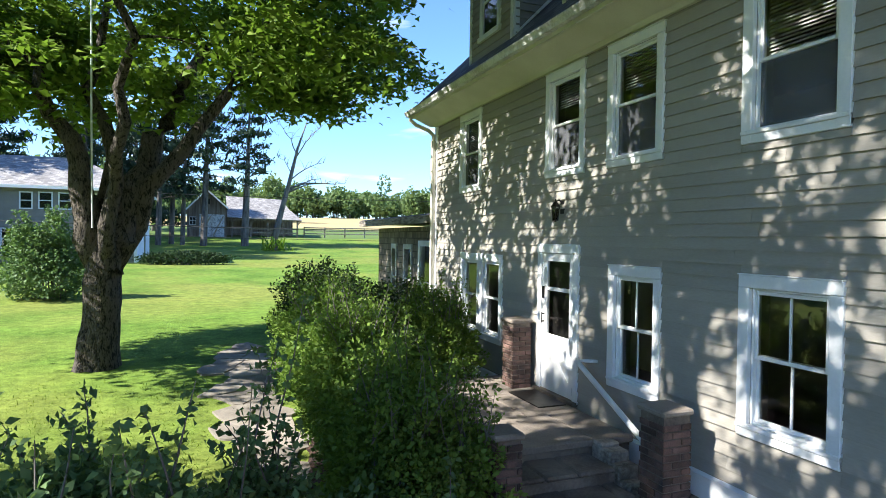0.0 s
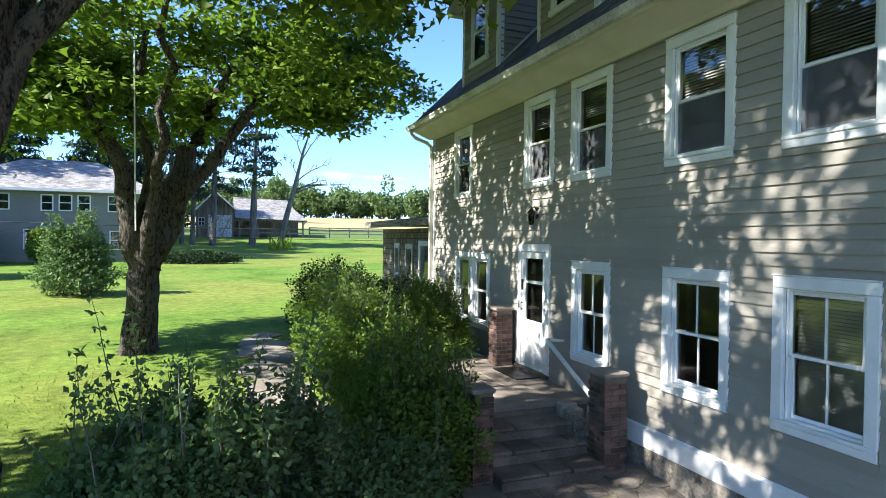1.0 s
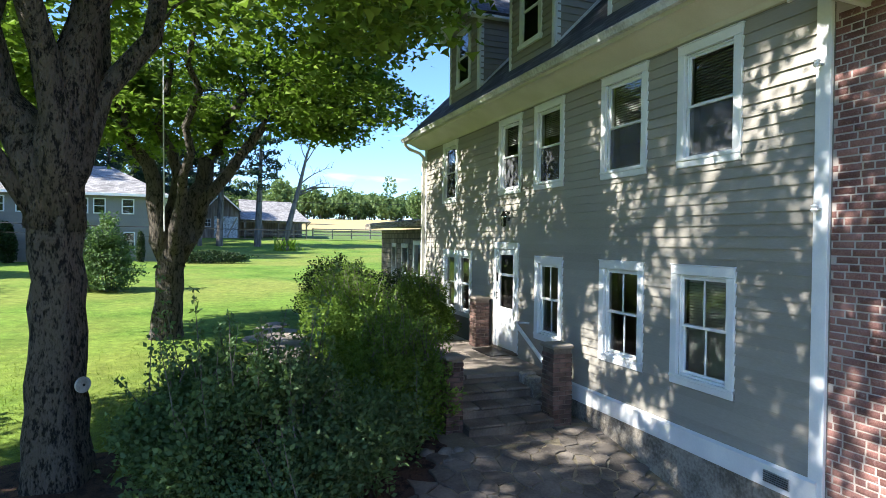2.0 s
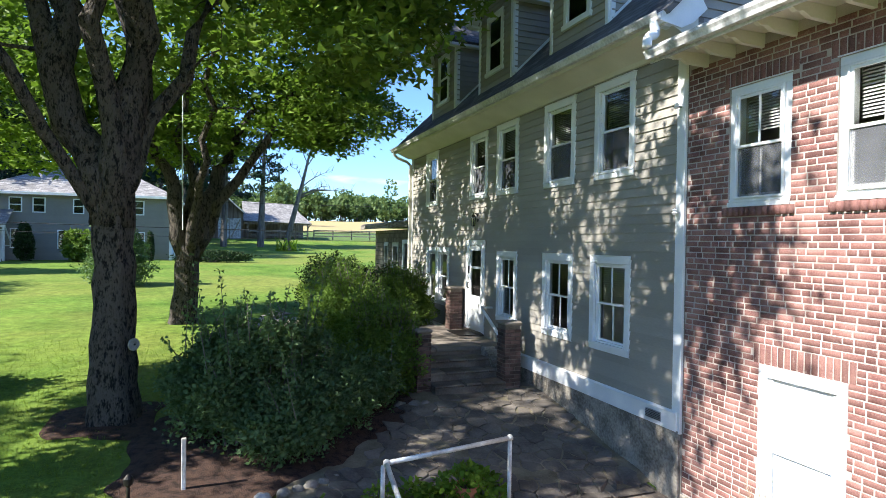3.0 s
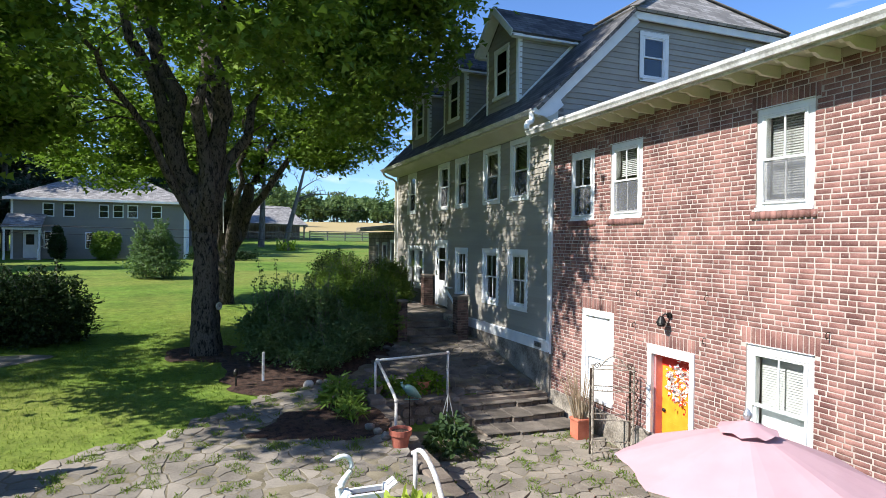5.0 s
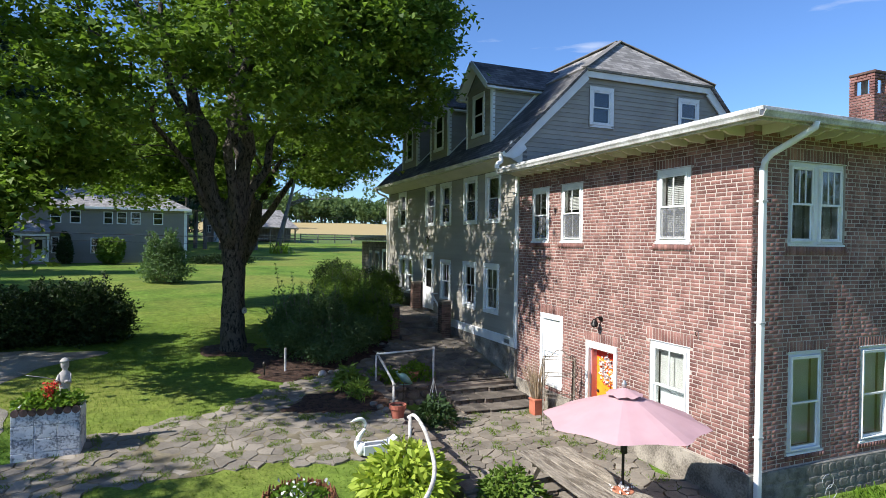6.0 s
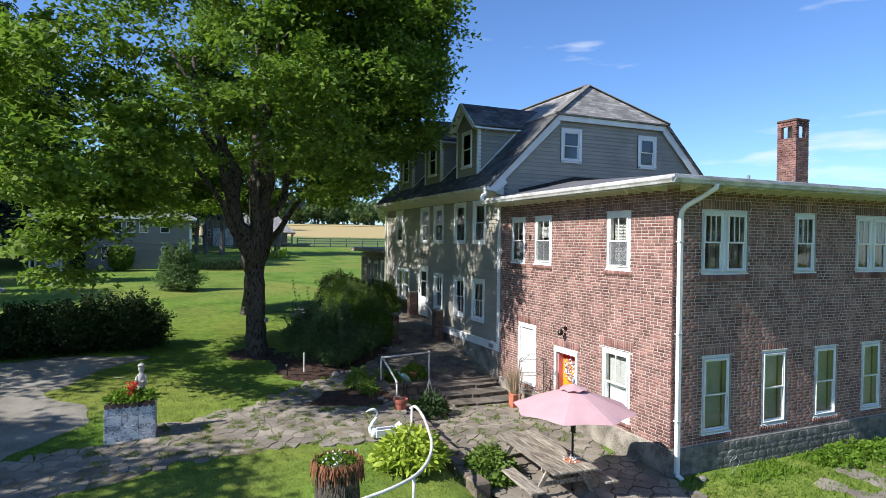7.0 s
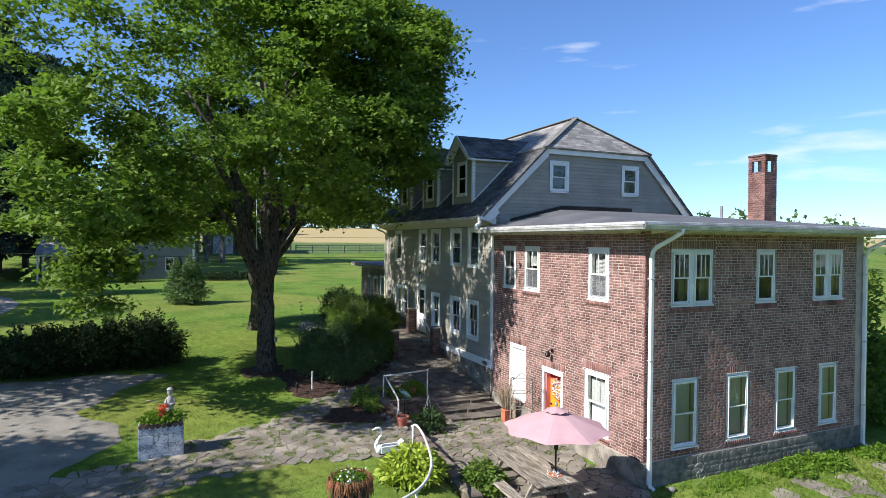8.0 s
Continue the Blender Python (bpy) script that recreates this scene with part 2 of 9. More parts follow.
M_LILAC = leafy("lilac_leaves", (0.055, 0.105, 0.045), (0.17, 0.255, 0.10), (0.13, 0.23, 0.05), through_light=0.3)
M_YEW = leafy("yew_needles", (0.014, 0.03, 0.012), (0.05, 0.085, 0.026), (0.03, 0.06, 0.015), through_light=0.2)
M_PINE = leafy("pine_needles", (0.018, 0.036, 0.022), (0.045, 0.078, 0.042), (0.03, 0.06, 0.025), through_light=0.2)
M_HOSTA = leafy("hosta_leaves", (0.20, 0.30, 0.025), (0.50, 0.58, 0.10), (0.42, 0.52, 0.06), through_light=0.35)
M_WOODS = leafy("far_woods", (0.07, 0.115, 0.04), (0.16, 0.225, 0.08), (0.16, 0.25, 0.07), through_light=0.3)
M_WEED = leafy("weed_leaves", (0.06, 0.13, 0.015), (0.17, 0.28, 0.03), (0.2, 0.33, 0.03), through_light=0.35)
M_BLADE = leafy("grass_blades", (0.07, 0.132, 0.017), (0.165, 0.25, 0.038), (0.23, 0.31, 0.033), through_light=0.35)
M_REED = surface("dry_reeds", (0.25, 0.18, 0.11), (0.42, 0.33, 0.22), rough=0.9, scale=8, fine=40, bump=0.2, pieces=0.25)
M_PETALW = surface("white_petals", (0.75, 0.72, 0.68), (0.85, 0.84, 0.82), rough=0.8, bump=0.05)
M_PETALR = surface("red_petals", (0.5, 0.02, 0.015), (0.65, 0.05, 0.03), rough=0.8, bump=0.05)
M_CABLE = surface("black_cable", (0.012, 0.012, 0.012), (0.02, 0.02, 0.02), rough=0.6, bump=0)
M_VERDIGRIS = surface("verdigris_metal", (0.14, 0.30, 0.27), (0.26, 0.42, 0.38), rough=0.6, metal=0.3, bump=0.1)
M_CASTSTONE = surface("painted_cast_stone", (0.30, 0.28, 0.26), (0.52, 0.49, 0.46), rough=0.9, scale=10, fine=50, bump=0.2)
M_PEELING = surface("peeling_white_paint", (0.18, 0.19, 0.21), (0.60, 0.61, 0.63), rough=0.85, scale=6, fine=26, bump=0.4, fine_amount=0.9)
M_FARSIDING = surface("grey_vinyl_siding", (0.215, 0.198, 0.172), (0.26, 0.24, 0.21), rough=0.6, scale=0.5, fine=20, bump=0.05, pieces=0.04)
M_FARWHITE = surface("white_vinyl_siding", (0.62, 0.66, 0.70), (0.70, 0.73, 0.76), rough=0.6, scale=0.5, fine=20, bump=0.05)
M_SNAG = surface("bleached_dead_wood", (0.09, 0.08, 0.07), (0.21, 0.19, 0.17), rough=0.9, scale=6, fine=40, bump=0.4, grain=(1, 1, 0.2))
M_FUNGUS = surface("shaggy_rust_bark", (0.16, 0.06, 0.03), (0.32, 0.14, 0.07), rough=1.0, scale=9, fine=50, bump=0.8, grain=(1, 1, 0.3))


def ground_material():
    """Mown lawn: mixed greens, yellowed patches, clover and mower stripes; past the lawn a dry hay field."""
    m = surface("lawn_turf", (0.068, 0.134, 0.018), (0.128, 0.208, 0.033), rough=0.95, scale=0.5, fine=24.0, bump=0.9, spec=0.1, fine_amount=0.9)
    n, l = m.node_tree.nodes, m.node_tree.links
    b = n["Principled BSDF"]
    old = b.inputs["Base Color"].links[0].from_socket
    tc = n.new("ShaderNodeTexCoord")
    dry = n.new("ShaderNodeTexNoise")
    dry.inputs["Scale"].default_value, dry.inputs["Detail"].default_value = 0.22, 6.0
    l.new(tc.outputs["Object"], dry.inputs["Vector"])
    r = n.new("ShaderNodeValToRGB")
    r.color_ramp.elements[0].position, r.color_ramp.elements[1].position = 0.43, 0.66
    r.color_ramp.elements[1].color = (0.7, 0.7, 0.7, 1)
    l.new(dry.outputs["Fac"], r.inputs["Fac"])
    yellow = n.new("ShaderNodeMixRGB")
    yellow.inputs["Color2"].default_value = (0.20, 0.21, 0.050, 1)
    l.new(r.outputs["Color"], yellow.inputs["Fac"])
    l.new(old, yellow.inputs["Color1"])
    sep = n.new("ShaderNodeSeparateXYZ")
    l.new(tc.outputs["Object"], sep.inputs["Vector"])
    wob = n.new("ShaderNodeTexNoise")
    wob.inputs["Scale"].default_value = 0.08
    l.new(tc.outputs["Object"], wob.inputs["Vector"])
    edge = n.new("ShaderNodeMath")
    edge.operation = "MULTIPLY_ADD"
    edge.inputs[1].default_value = 14.0
    l.new(wob.outputs["Fac"], edge.inputs[0])
    l.new(sep.outputs["Y"], edge.inputs[2])
    tuft_tone = n.new("ShaderNodeTexNoise")
    tuft_tone.inputs["Scale"].default_value, tuft_tone.inputs["Detail"].default_value, tuft_tone.inputs["Roughness"].default_value = 3.6, 9.0, 0.78
    l.new(tc.outputs["Object"], tuft_tone.inputs["Vector"])
    span = n.new("ShaderNodeMapRange")
    span.inputs["From Min"].default_value, span.inputs["From Max"].default_value = 0.3, 0.7
    span.inputs["To Min"].default_value, span.inputs["To Max"].default_value = 0.50, 1.42
    l.new(tuft_tone.outputs["Fac"], span.inputs["Value"])
    mottled = n.new("ShaderNodeHueSaturation")
    l.new(span.outputs[0], mottled.inputs["Value"])
    l.new(yellow.outputs["Color"], mottled.inputs["Color"])
    last = mottled.outputs["Color"]
    for start, end, colour in ((82, 84, (0.10, 0.15, 0.045)), (112, 118, (0.40, 0.31, 0.15)), (205, 212, (0.06, 0.10, 0.03))):
        k = n.new("ShaderNodeMapRange")
        k.inputs["From Min"].default_value, k.inputs["From Max"].default_value = start, end
        l.new(edge.outputs[0], k.inputs["Value"])
        mx = n.new("ShaderNodeMixRGB")
        mx.inputs["Color2"].default_value = (*colour, 1)
        l.new(k.outputs[0], mx.inputs["Fac"])
        l.new(last, mx.inputs["Color1"])
        last = mx.outputs["Color"]
    l.new(last, b.inputs["Base Color"])
    return m


M_LAWN = ground_material()
M_GRAVEL = surface("gravel_drive", (0.175, 0.158, 0.132), (0.29, 0.265, 0.225), rough=0.95, scale=1.2, fine=30, bump=0.7, fine_amount=0.7)


# ---- building tools ----
class Geo:
    """Gathers vertices and faces of one mesh."""

    def __init__(self):
        self.v, self.f = [], []

    def add(self, verts, faces):
        k = len(self.v)
        self.v += [tuple(p) for p in verts]
        self.f += [tuple(i + k for i in f) for f in faces]
        return self

    def box(self, x0, x1, y0, y1, z0, z1, b=0.006):
        """A box with chamfered edges."""
        lo, hi = (x0, y0, z0), (x1, y1, z1)
        b = min(b, *(0.45 * abs(h - w) for w, h in zip(lo, hi)))
        verts, index = [], {}
        for s in np.ndindex(2, 2, 2):
            for a in range(3):
                p = []
                for i in range(3):
                    e = hi[i] if s[i] else lo[i]
                    p.append(e if i == a else e + (-b if s[i] else b))
                index[(*s, a)] = len(verts)
                verts.append(p)
        faces = []
        for a in range(3):
            u, w = [i for i in range(3) if i != a]
            for side in (0, 1):
                ring = []
                for su, sw in ((0, 0), (1, 0), (1, 1), (0, 1)):
                    s = [0, 0, 0]
                    s[a], s[u], s[w] = side, su, sw
                    ring.append(index[(*s, a)])
                faces.append(ring)
            for su in (0, 1):
                for sw in (0, 1):
                    q = []
                    for side, face in ((0, u), (1, u), (1, w), (0, w)):
                        s = [0, 0, 0]
                        s[a], s[u], s[w] = side, su, sw
                        q.append(index[(*s, face)])
                    faces.append(q)
        for s in np.ndindex(2, 2, 2):
            faces.append([index[(*s, a)] for a in range(3)])
        return self.add(verts, faces)

    def slab(self, a, b, width, thick, up=(0, 0, 1), chamfer=0.006):
        """A board from a to b (its middle line), of that width across and thickness along up."""
        a, b = Vector(a), Vector(b)
        ahead = (b - a).normalized()
        side = ahead.cross(Vector(up)).normalized()
        top = side.cross(ahead).normalized()
        g = Geo().box(-width / 2, width / 2, 0, (b - a).length, -thick / 2, thick / 2, chamfer)
        return self.add([a + side * p[0] + ahead * p[1] + top * p[2] for p in g.v], g.f)

    def prism(self, ring, axis, a, b):
        """A closed 2D ring pushed along axis (0, 1, 2) from a to b; the ring names the other two axes in order."""
        n = len(ring)
        def put(p, d):
            q = list(p)
            q.insert(axis, d)
            return q
        verts = [put(p, a) for p in ring] + [put(p, b) for p in ring]
        faces = [tuple(range(n)), tuple(range(2 * n - 1, n - 1, -1))] + [(i, (i + 1) % n, n + (i + 1) % n, n + i) for i in range(n)]
        return self.add(verts, faces)

    def tube(self, points, radii, n=8, wobble=0.0, rnd=None):
        """A round, tapered tube along points, closed at both ends."""
        pts = [Vector(p) for p in points]
        if not hasattr(radii, "__len__"):
            radii = [radii] * len(pts)
        verts, faces = [], []
        ref = Vector((0.13, 0.21, 0.97))
        for i, p in enumerate(pts):
            d = (pts[min(i + 1, len(pts) - 1)] - pts[max(i - 1, 0)]).normalized()
            r0 = ref if abs(d.dot(ref)) < 0.95 else Vector((1, 0.1, 0))
            u = d.cross(r0).normalized()
            w = d.cross(u)
            for k in range(n):
                t = 2 * math.pi * k / n
                r = radii[i] * (1 + (wobble * (rnd.random() - 0.5) if rnd else 0))
                verts.append(p + (u * math.cos(t) + w * math.sin(t)) * r)
        for i in range(len(pts) - 1):
            for k in range(n):
                faces.append((i * n + k, i * n + (k + 1) % n, (i + 1) * n + (k + 1) % n, (i + 1) * n + k))
        faces += [tuple(range(n - 1, -1, -1)), tuple(range((len(pts) - 1) * n, len(pts) * n))]
        return self.add(verts, faces)

    def lathe(self, profile, centre, n=20, squash=1.0):
        """A turned shape from (radius, height) pairs round an upright line through centre."""
        c = Vector(centre)
        verts = [c + Vector((r * math.cos(2 * math.pi * k / n), squash * r * math.sin(2 * math.pi * k / n), z)) for r, z in profile for k in range(n)]
        faces = [(i * n + k, i * n + (k + 1) % n, (i + 1) * n + (k + 1) % n, (i + 1) * n + k) for i in range(len(profile) - 1) for k in range(n)]
        faces += [tuple(range(n - 1, -1, -1)), tuple(range((len(profile) - 1) * n, len(profile) * n))]
        return self.add(verts, faces)

    def blob(self, centre, size, n=10, rough=0.12, seed=0):
        """An uneven rounded lump."""
        rnd = random.Random(seed)
        c, rows = Vector(centre), n // 2 + 1
        verts = []
        for i in range(rows + 1):
            th = math.pi * i / rows
            for k in range(n):
                ph = 2 * math.pi * k / n
                r = 1 + rough * (rnd.random() - 0.5) * 2
                verts.append(c + Vector((size[0] * math.sin(th) * math.cos(ph) * r, size[1] * math.sin(th) * math.sin(ph) * r, size[2] * math.cos(th) * (1 if i in (0, rows) else r))))
        faces = [(i * n + k, (i + 1) * n + k, (i + 1) * n + (k + 1) % n, i * n + (k + 1) % n) for i in range(rows) for k in range(n)]
        return self.add(verts, faces)

    def mesh(self, name, mat, smooth=False, tidy=True):
        me = bpy.data.meshes.new(name)
        me.from_pydata(self.v, [], self.f)
        if tidy and len(self.f) < 60000:
            bm = bmesh.new()
            bm.from_mesh(me)
            bmesh.ops.recalc_face_normals(bm, faces=bm.faces)
            bm.to_mesh(me)
            bm.free()
        me.materials.append(mat)
        if smooth:
            me.polygons.foreach_set("use_smooth", [True] * len(me.polygons))
        me.update()
        return me


def part(name, g, mat, parent=None, label="", smooth=False, tidy=True):
    """Links what a Geo holds as one mesh object, under its thing where one is given."""
    ob = new(name, g.mesh(name, mat, smooth, tidy) if isinstance(g, Geo) else g)
    if parent:
        ob.parent = parent
        ob.matrix_parent_inverse = Matrix.Translation(-BASE[parent.name])
    BASE[ob.name] = Vector((0, 0, 0))      # parts keep world places, so their own parts hang from the origin
    return tagged(ob, label)


BASE = {}


def thing(name, base, label, category, group="", kind=""):
    """An empty at the base of a thing, to hold its parts; the parts are given in world places."""
    ob = new(name)
    ob.location = base
    ob.empty_display_size = 0.2
    BASE[ob.name] = Vector(base)
    return tagged(ob, label, category, group, kind)


def flat_uv(me, scale=1.0):
    """Lays metres on each face: along its level line and up its slope."""
    uv = me.uv_layers.new(name="UVMap")
    for p in me.polygons:
        nrm = p.normal
        level = Vector((0, 0, 1)).cross(nrm)
        level = level.normalized() if level.length > 1e-3 else Vector((1, 0, 0))
        rise = nrm.cross(level).normalized()
        for li in p.loop_indices:
            co = me.vertices[me.loops[li].vertex_index].co
            uv.data[li].uv = (co.dot(level) * scale, co.dot(rise) * scale)


def quick_mesh(name, verts, faces_flat, sides, mat):
    """A large mesh of many small faces of the same number of sides, from arrays."""
    me = bpy.data.meshes.new(name)
    nf = len(faces_flat) // sides
    me.vertices.add(len(verts))
    me.vertices.foreach_set("co", np.asarray(verts, np.float32).ravel())
    me.loops.add(nf * sides)
    me.loops.foreach_set("vertex_index", np.asarray(faces_flat, np.int32))
    me.polygons.add(nf)
    me.polygons.foreach_set("loop_start", np.arange(0, nf * sides, sides, dtype=np.int32))
    me.materials.append(mat)
    me.update(calc_edges=True)
    me.validate()
    return me


# leaf outlines: x across, y along; all with the stalk at the origin
LEAF_OVAL = np.array([(0, 0), (0.30, 0.35), (0.22, 0.75), (0, 1.0), (-0.22, 0.75), (-0.30, 0.35)])
LEAF_STAR = np.array([(0, 0), (0.56, 0.22), (0.24, 0.50), (0.02, 1.0), (-0.26, 0.52), (-0.54, 0.26)])
LEAF_DIAMOND = np.array([(0, 0), (0.33, 0.42), (0, 1.0), (-0.33, 0.42)])
LEAF_NEEDLE = np.array([(-0.05, 0), (0.05, 0), (0.03, 1.0), (-0.03, 1.0)])


def leaves(name, centres, size, mat, outline=LEAF_OVAL, seed=1, upward=0.5, vary=0.35, along=None, droop=0.3):
    """One leaf on each centre, turned at random but mostly face up, gently folded. along: a way in which each leaf points."""
    rng = np.random.default_rng(seed)
    c = np.asarray(centres, float)
    n, k = len(c), len(outline)
    nrm = rng.normal(size=(n, 3)) * (1 - upward) + np.array([0, 0, 1.0]) * upward
    nrm /= np.linalg.norm(nrm, axis=1, keepdims=True)
    d = rng.normal(size=(n, 3)) if along is None else np.asarray(along, float) + 0.35 * rng.normal(size=(n, 3))
    d[:, 2] -= droop
    d -= nrm * (d * nrm).sum(1, keepdims=True)
    d /= np.linalg.norm(d, axis=1, keepdims=True) + 1e-9
    s = np.cross(d, nrm)
    z = size * (1 + vary * (rng.random((n, 1)) * 2 - 1))
    p = (c[:, None, :] + s[:, None, :] * (outline[None, :, :1] * z[:, None, :]) + d[:, None, :] * (outline[None, :, 1:] * z[:, None, :])
         + nrm[:, None, :] * (np.abs(outline[None, :, :1]) * 0.35 * z[:, None, :] - 0.18 * outline[None, :, 1:] ** 2 * z[:, None, :]))
    return quick_mesh(name, p.reshape(-1, 3), np.arange(n * k), k, mat)


def lawn_level(y):
    return float(np.interp(y, (-60, -12, 0, 11, 19.4, 32, 50, 62, 75, 100, 200, 400, 3000), (-1.6, -0.35, 0.35, 1.06, 1.45, 1.87, 2.3, 2.7, 3.75, 5.0, 9.6, 14.0, 30.0)))


def patio_level(y):
    return float(np.interp(y, (-40, -4, 0, 5.8, 7.8), (-1.2, -0.08, 0.02, 0.10, 0.12)))


def patio_low(x, y):
    """The patio falls a little away from the wall."""
    return patio_level(y) - 0.032 * min(2.6, max(0.0, -x)) * ease(4.5, 0.5, y)


def walk_level(y):
    """The flagged walk along the house, from the low steps up to the porch stair."""
    return float(np.interp(y, (7.7, 8.4, 10.3, 10.9), (0.56, 0.66, 1.0, 1.06)))


def ease(a, b, t):
    t = min(1, max(0, (t - a) / (b - a)))
    return t * t * (3 - 2 * t)


def smooth_line(pts, n=5):
    """A rounded line through the given points."""
    P = [Vector(p) for p in pts]
    P = [P[0] * 2 - P[1]] + P + [P[-1] * 2 - P[-2]]
    out = []
    for i in range(1, len(P) - 2):
        a, b, c, d = P[i - 1:i + 3]
        for k in range(n):
            t = k / n
            out.append(0.5 * (2 * b + (c - a) * t + (2 * a - 5 * b + 4 * c - d) * t * t + (3 * b - a - 3 * c + d) * t ** 3))
    return out + [P[-2]]


def swell(x, y):
    """The small unevenness of the turf."""
    if -4.2 < x < 0.3 and y < 11:
        return 0.008 * noise.noise((x * 1.5, y * 1.5, 0))
    return 0.03 * noise.noise((x * 0.5, y * 0.5, 0)) + 0.06 * noise.noise((x * 0.13, y * 0.13, 3))


def lie(x, y):
    """The height of the turf itself, with its unevenness."""
    return ground_z(x, y) + swell(x, y)


def ground_z(x, y):
    """The height of the ground: the lawn, the sunken patio beside the brick wing, and the walk by the steps."""
    if x >= -4.0 and y < 7.7:
        if y > 6.05 and x > -2.1:      # under the low steps
            return patio_level(y) - 0.05
        if y > 7.3:
            return 0.44
        return patio_low(x, y)
    if 7.7 <= y < (12.45 if x > -1.95 else 10.9):
        k = ease(-5.0, -3.4, x)
        return lawn_level(y) * (1 - k) + (walk_level(y) - 0.03) * k
    k = ease(10.9, 12.5, y) if y >= 7.7 else 0
    lawn = lawn_level(y)
    if y < 3:                          # the bank runs out level with the patio towards the yard
        low = patio_low(x, y)
        mixk = ease(3.0, -4.0, y) * ease(-9.0, -4.2, x)
        return lawn * (1 - mixk) + low * mixk
    return lawn


# ---- ground: one sheet from the yard to the far hills ----
def graded(stops):
    out = []
    for a, b, step in stops:
        out += list(np.arange(a, b, step))
    return out + [stops[-1][1]]


GX = graded([(-900, -200, 70), (-200, -60, 14), (-60, -18, 3), (-18, -4.0, 0.5), (-4.0, -3.96, 0.04), (-3.96, 0.0, 0.36), (0.0, 10, 1.0), (10, 60, 5), (60, 200, 20), (200, 900, 70)])
GY = graded([(-120, -30, 10), (-30, -14, 2), (-14, 6.0, 0.5), (6.0, 7.26, 0.42), (7.26, 7.30, 0.04), (7.30, 7.66, 0.36), (7.66, 7.70, 0.04), (7.70, 24.0, 0.5), (24, 90, 3), (90, 400, 10), (400, 2000, 100)])
verts = []
for y in GY:
    for x in GX:
        far = 1.6 * noise.noise((x * 0.012, y * 0.012, 5)) * ease(90, 220, y)
        verts.append((x, y, lie(x, y) + far))
nx = len(GX)
cells = [(j * nx + i, j * nx + i + 1, (j + 1) * nx + i + 1, (j + 1) * nx + i) for j in range(len(GY) - 1) for i in range(nx - 1)]
ground = part("ground", Geo().add(verts, cells), M_LAWN, smooth=True, tidy=False)
tagged(ground, "mown green lawn rising to a hay field", "ground", kind="structure")


# ---- walls with openings ----
def opened_wall(name, axis, face, thick, u0, u1, z0, z1, holes, mat, label, inward=1):
    """A wall in the plane axis = face (0: x, 1: y), its body on the inward side, with real openings (u0, u1, z0, z1)."""
    us = sorted({u0, u1, *(h[0] for h in holes), *(h[1] for h in holes)})
    zs = sorted({z0, z1, *(h[2] for h in holes), *(h[3] for h in holes)})
    solid = {}
    for i in range(len(us) - 1):
        for j in range(len(zs) - 1):
            mu, mz = (us[i] + us[i + 1]) / 2, (zs[j] + zs[j + 1]) / 2
            solid[i, j] = not any(h[0] < mu < h[1] and h[2] < mz < h[3] for h in holes)
    g = Geo()
    def put(u, d, z):
        return (face + inward * d, u, z) if axis == 0 else (u, face + inward * d, z)
    def quad(p):
        g.add([put(*q) for q in p], [(0, 1, 2, 3)])
    for (i, j), s in solid.items():
        if not s:
            continue
        a, b, c, d = us[i], us[i + 1], zs[j], zs[j + 1]
        quad([(a, 0, c), (b, 0, c), (b, 0, d), (a, 0, d)])
        quad([(a, thick, d), (b, thick, d), (b, thick, c), (a, thick, c)])
        if not solid.get((i - 1, j)):
            quad([(a, thick, c), (a, 0, c), (a, 0, d), (a, thick, d)])
        if not solid.get((i + 1, j)):
            quad([(b, 0, c), (b, thick, c), (b, thick, d), (b, 0, d)])
        if not solid.get((i, j - 1)):
            quad([(a, thick, c), (b, thick, c), (b, 0, c), (a, 0, c)])
        if not solid.get((i, j + 1)):
            quad([(a, 0, d), (b, 0, d), (b, thick, d), (a, thick, d)])
    bm = bmesh.new()
    me = g.mesh(name, mat, tidy=False)
    bm.from_mesh(me)
    bmesh.ops.remove_doubles(bm, verts=bm.verts, dist=1e-4)
    bmesh.ops.recalc_face_normals(bm, faces=bm.faces)
    bm.to_mesh(me)
    bm.free()
    return tagged(part(name, me, mat), label, "wall", kind="structure")


# the long clapboard house: front at x = 0 from y = 7.3 to 18.9; the brick wing: front at x = 0, end at y = 0
HY0, HY1, HX1, HZ = 7.30, 18.90, 8.60, 6.70
BX1, BZ = 7.95, 6.20
SILL_Z = 1.64                         # foot of the clapboards
UP = [(16.52, 17.50), (13.33, 14.30), (11.87, 12.85), (9.84, 10.85), (8.31, 9.28)]
LOW = [(11.86, 12.77), (9.86, 10.84), (8.35, 9.34)]
CAS = 0.115                           # width of the white casings
TWIN = (15.62, 17.40, 2.12, 3.63)
DOORWAY = (13.40, 14.45, 1.72, 3.84)

house_windows = [(a, b, 4.78, 6.26) for a, b in UP] + [(a, b, 2.14, 3.60) for a, b in LOW]
house_holes = [(a + CAS, b - CAS, c + CAS, d - CAS) for a, b, c, d in house_windows]
TW_MID = (TWIN[0] + TWIN[1]) / 2
twin_halves = [(TWIN[0], TW_MID, TWIN[2], TWIN[3]), (TW_MID, TWIN[1], TWIN[2], TWIN[3])]
house_holes += [(a + CAS, b - CAS, c + CAS, d - CAS) for a, b, c, d in twin_halves]
house_holes.append((DOORWAY[0] + CAS, DOORWAY[1] - CAS, DOORWAY[2], DOORWAY[3] - CAS))
wall_house = opened_wall("wall_west_clapboard", 0, 0.0, 0.22, HY0, HY1, 0.3, HZ, house_holes, M_SHEATH, "long taupe clapboard house wall in dappled shade")

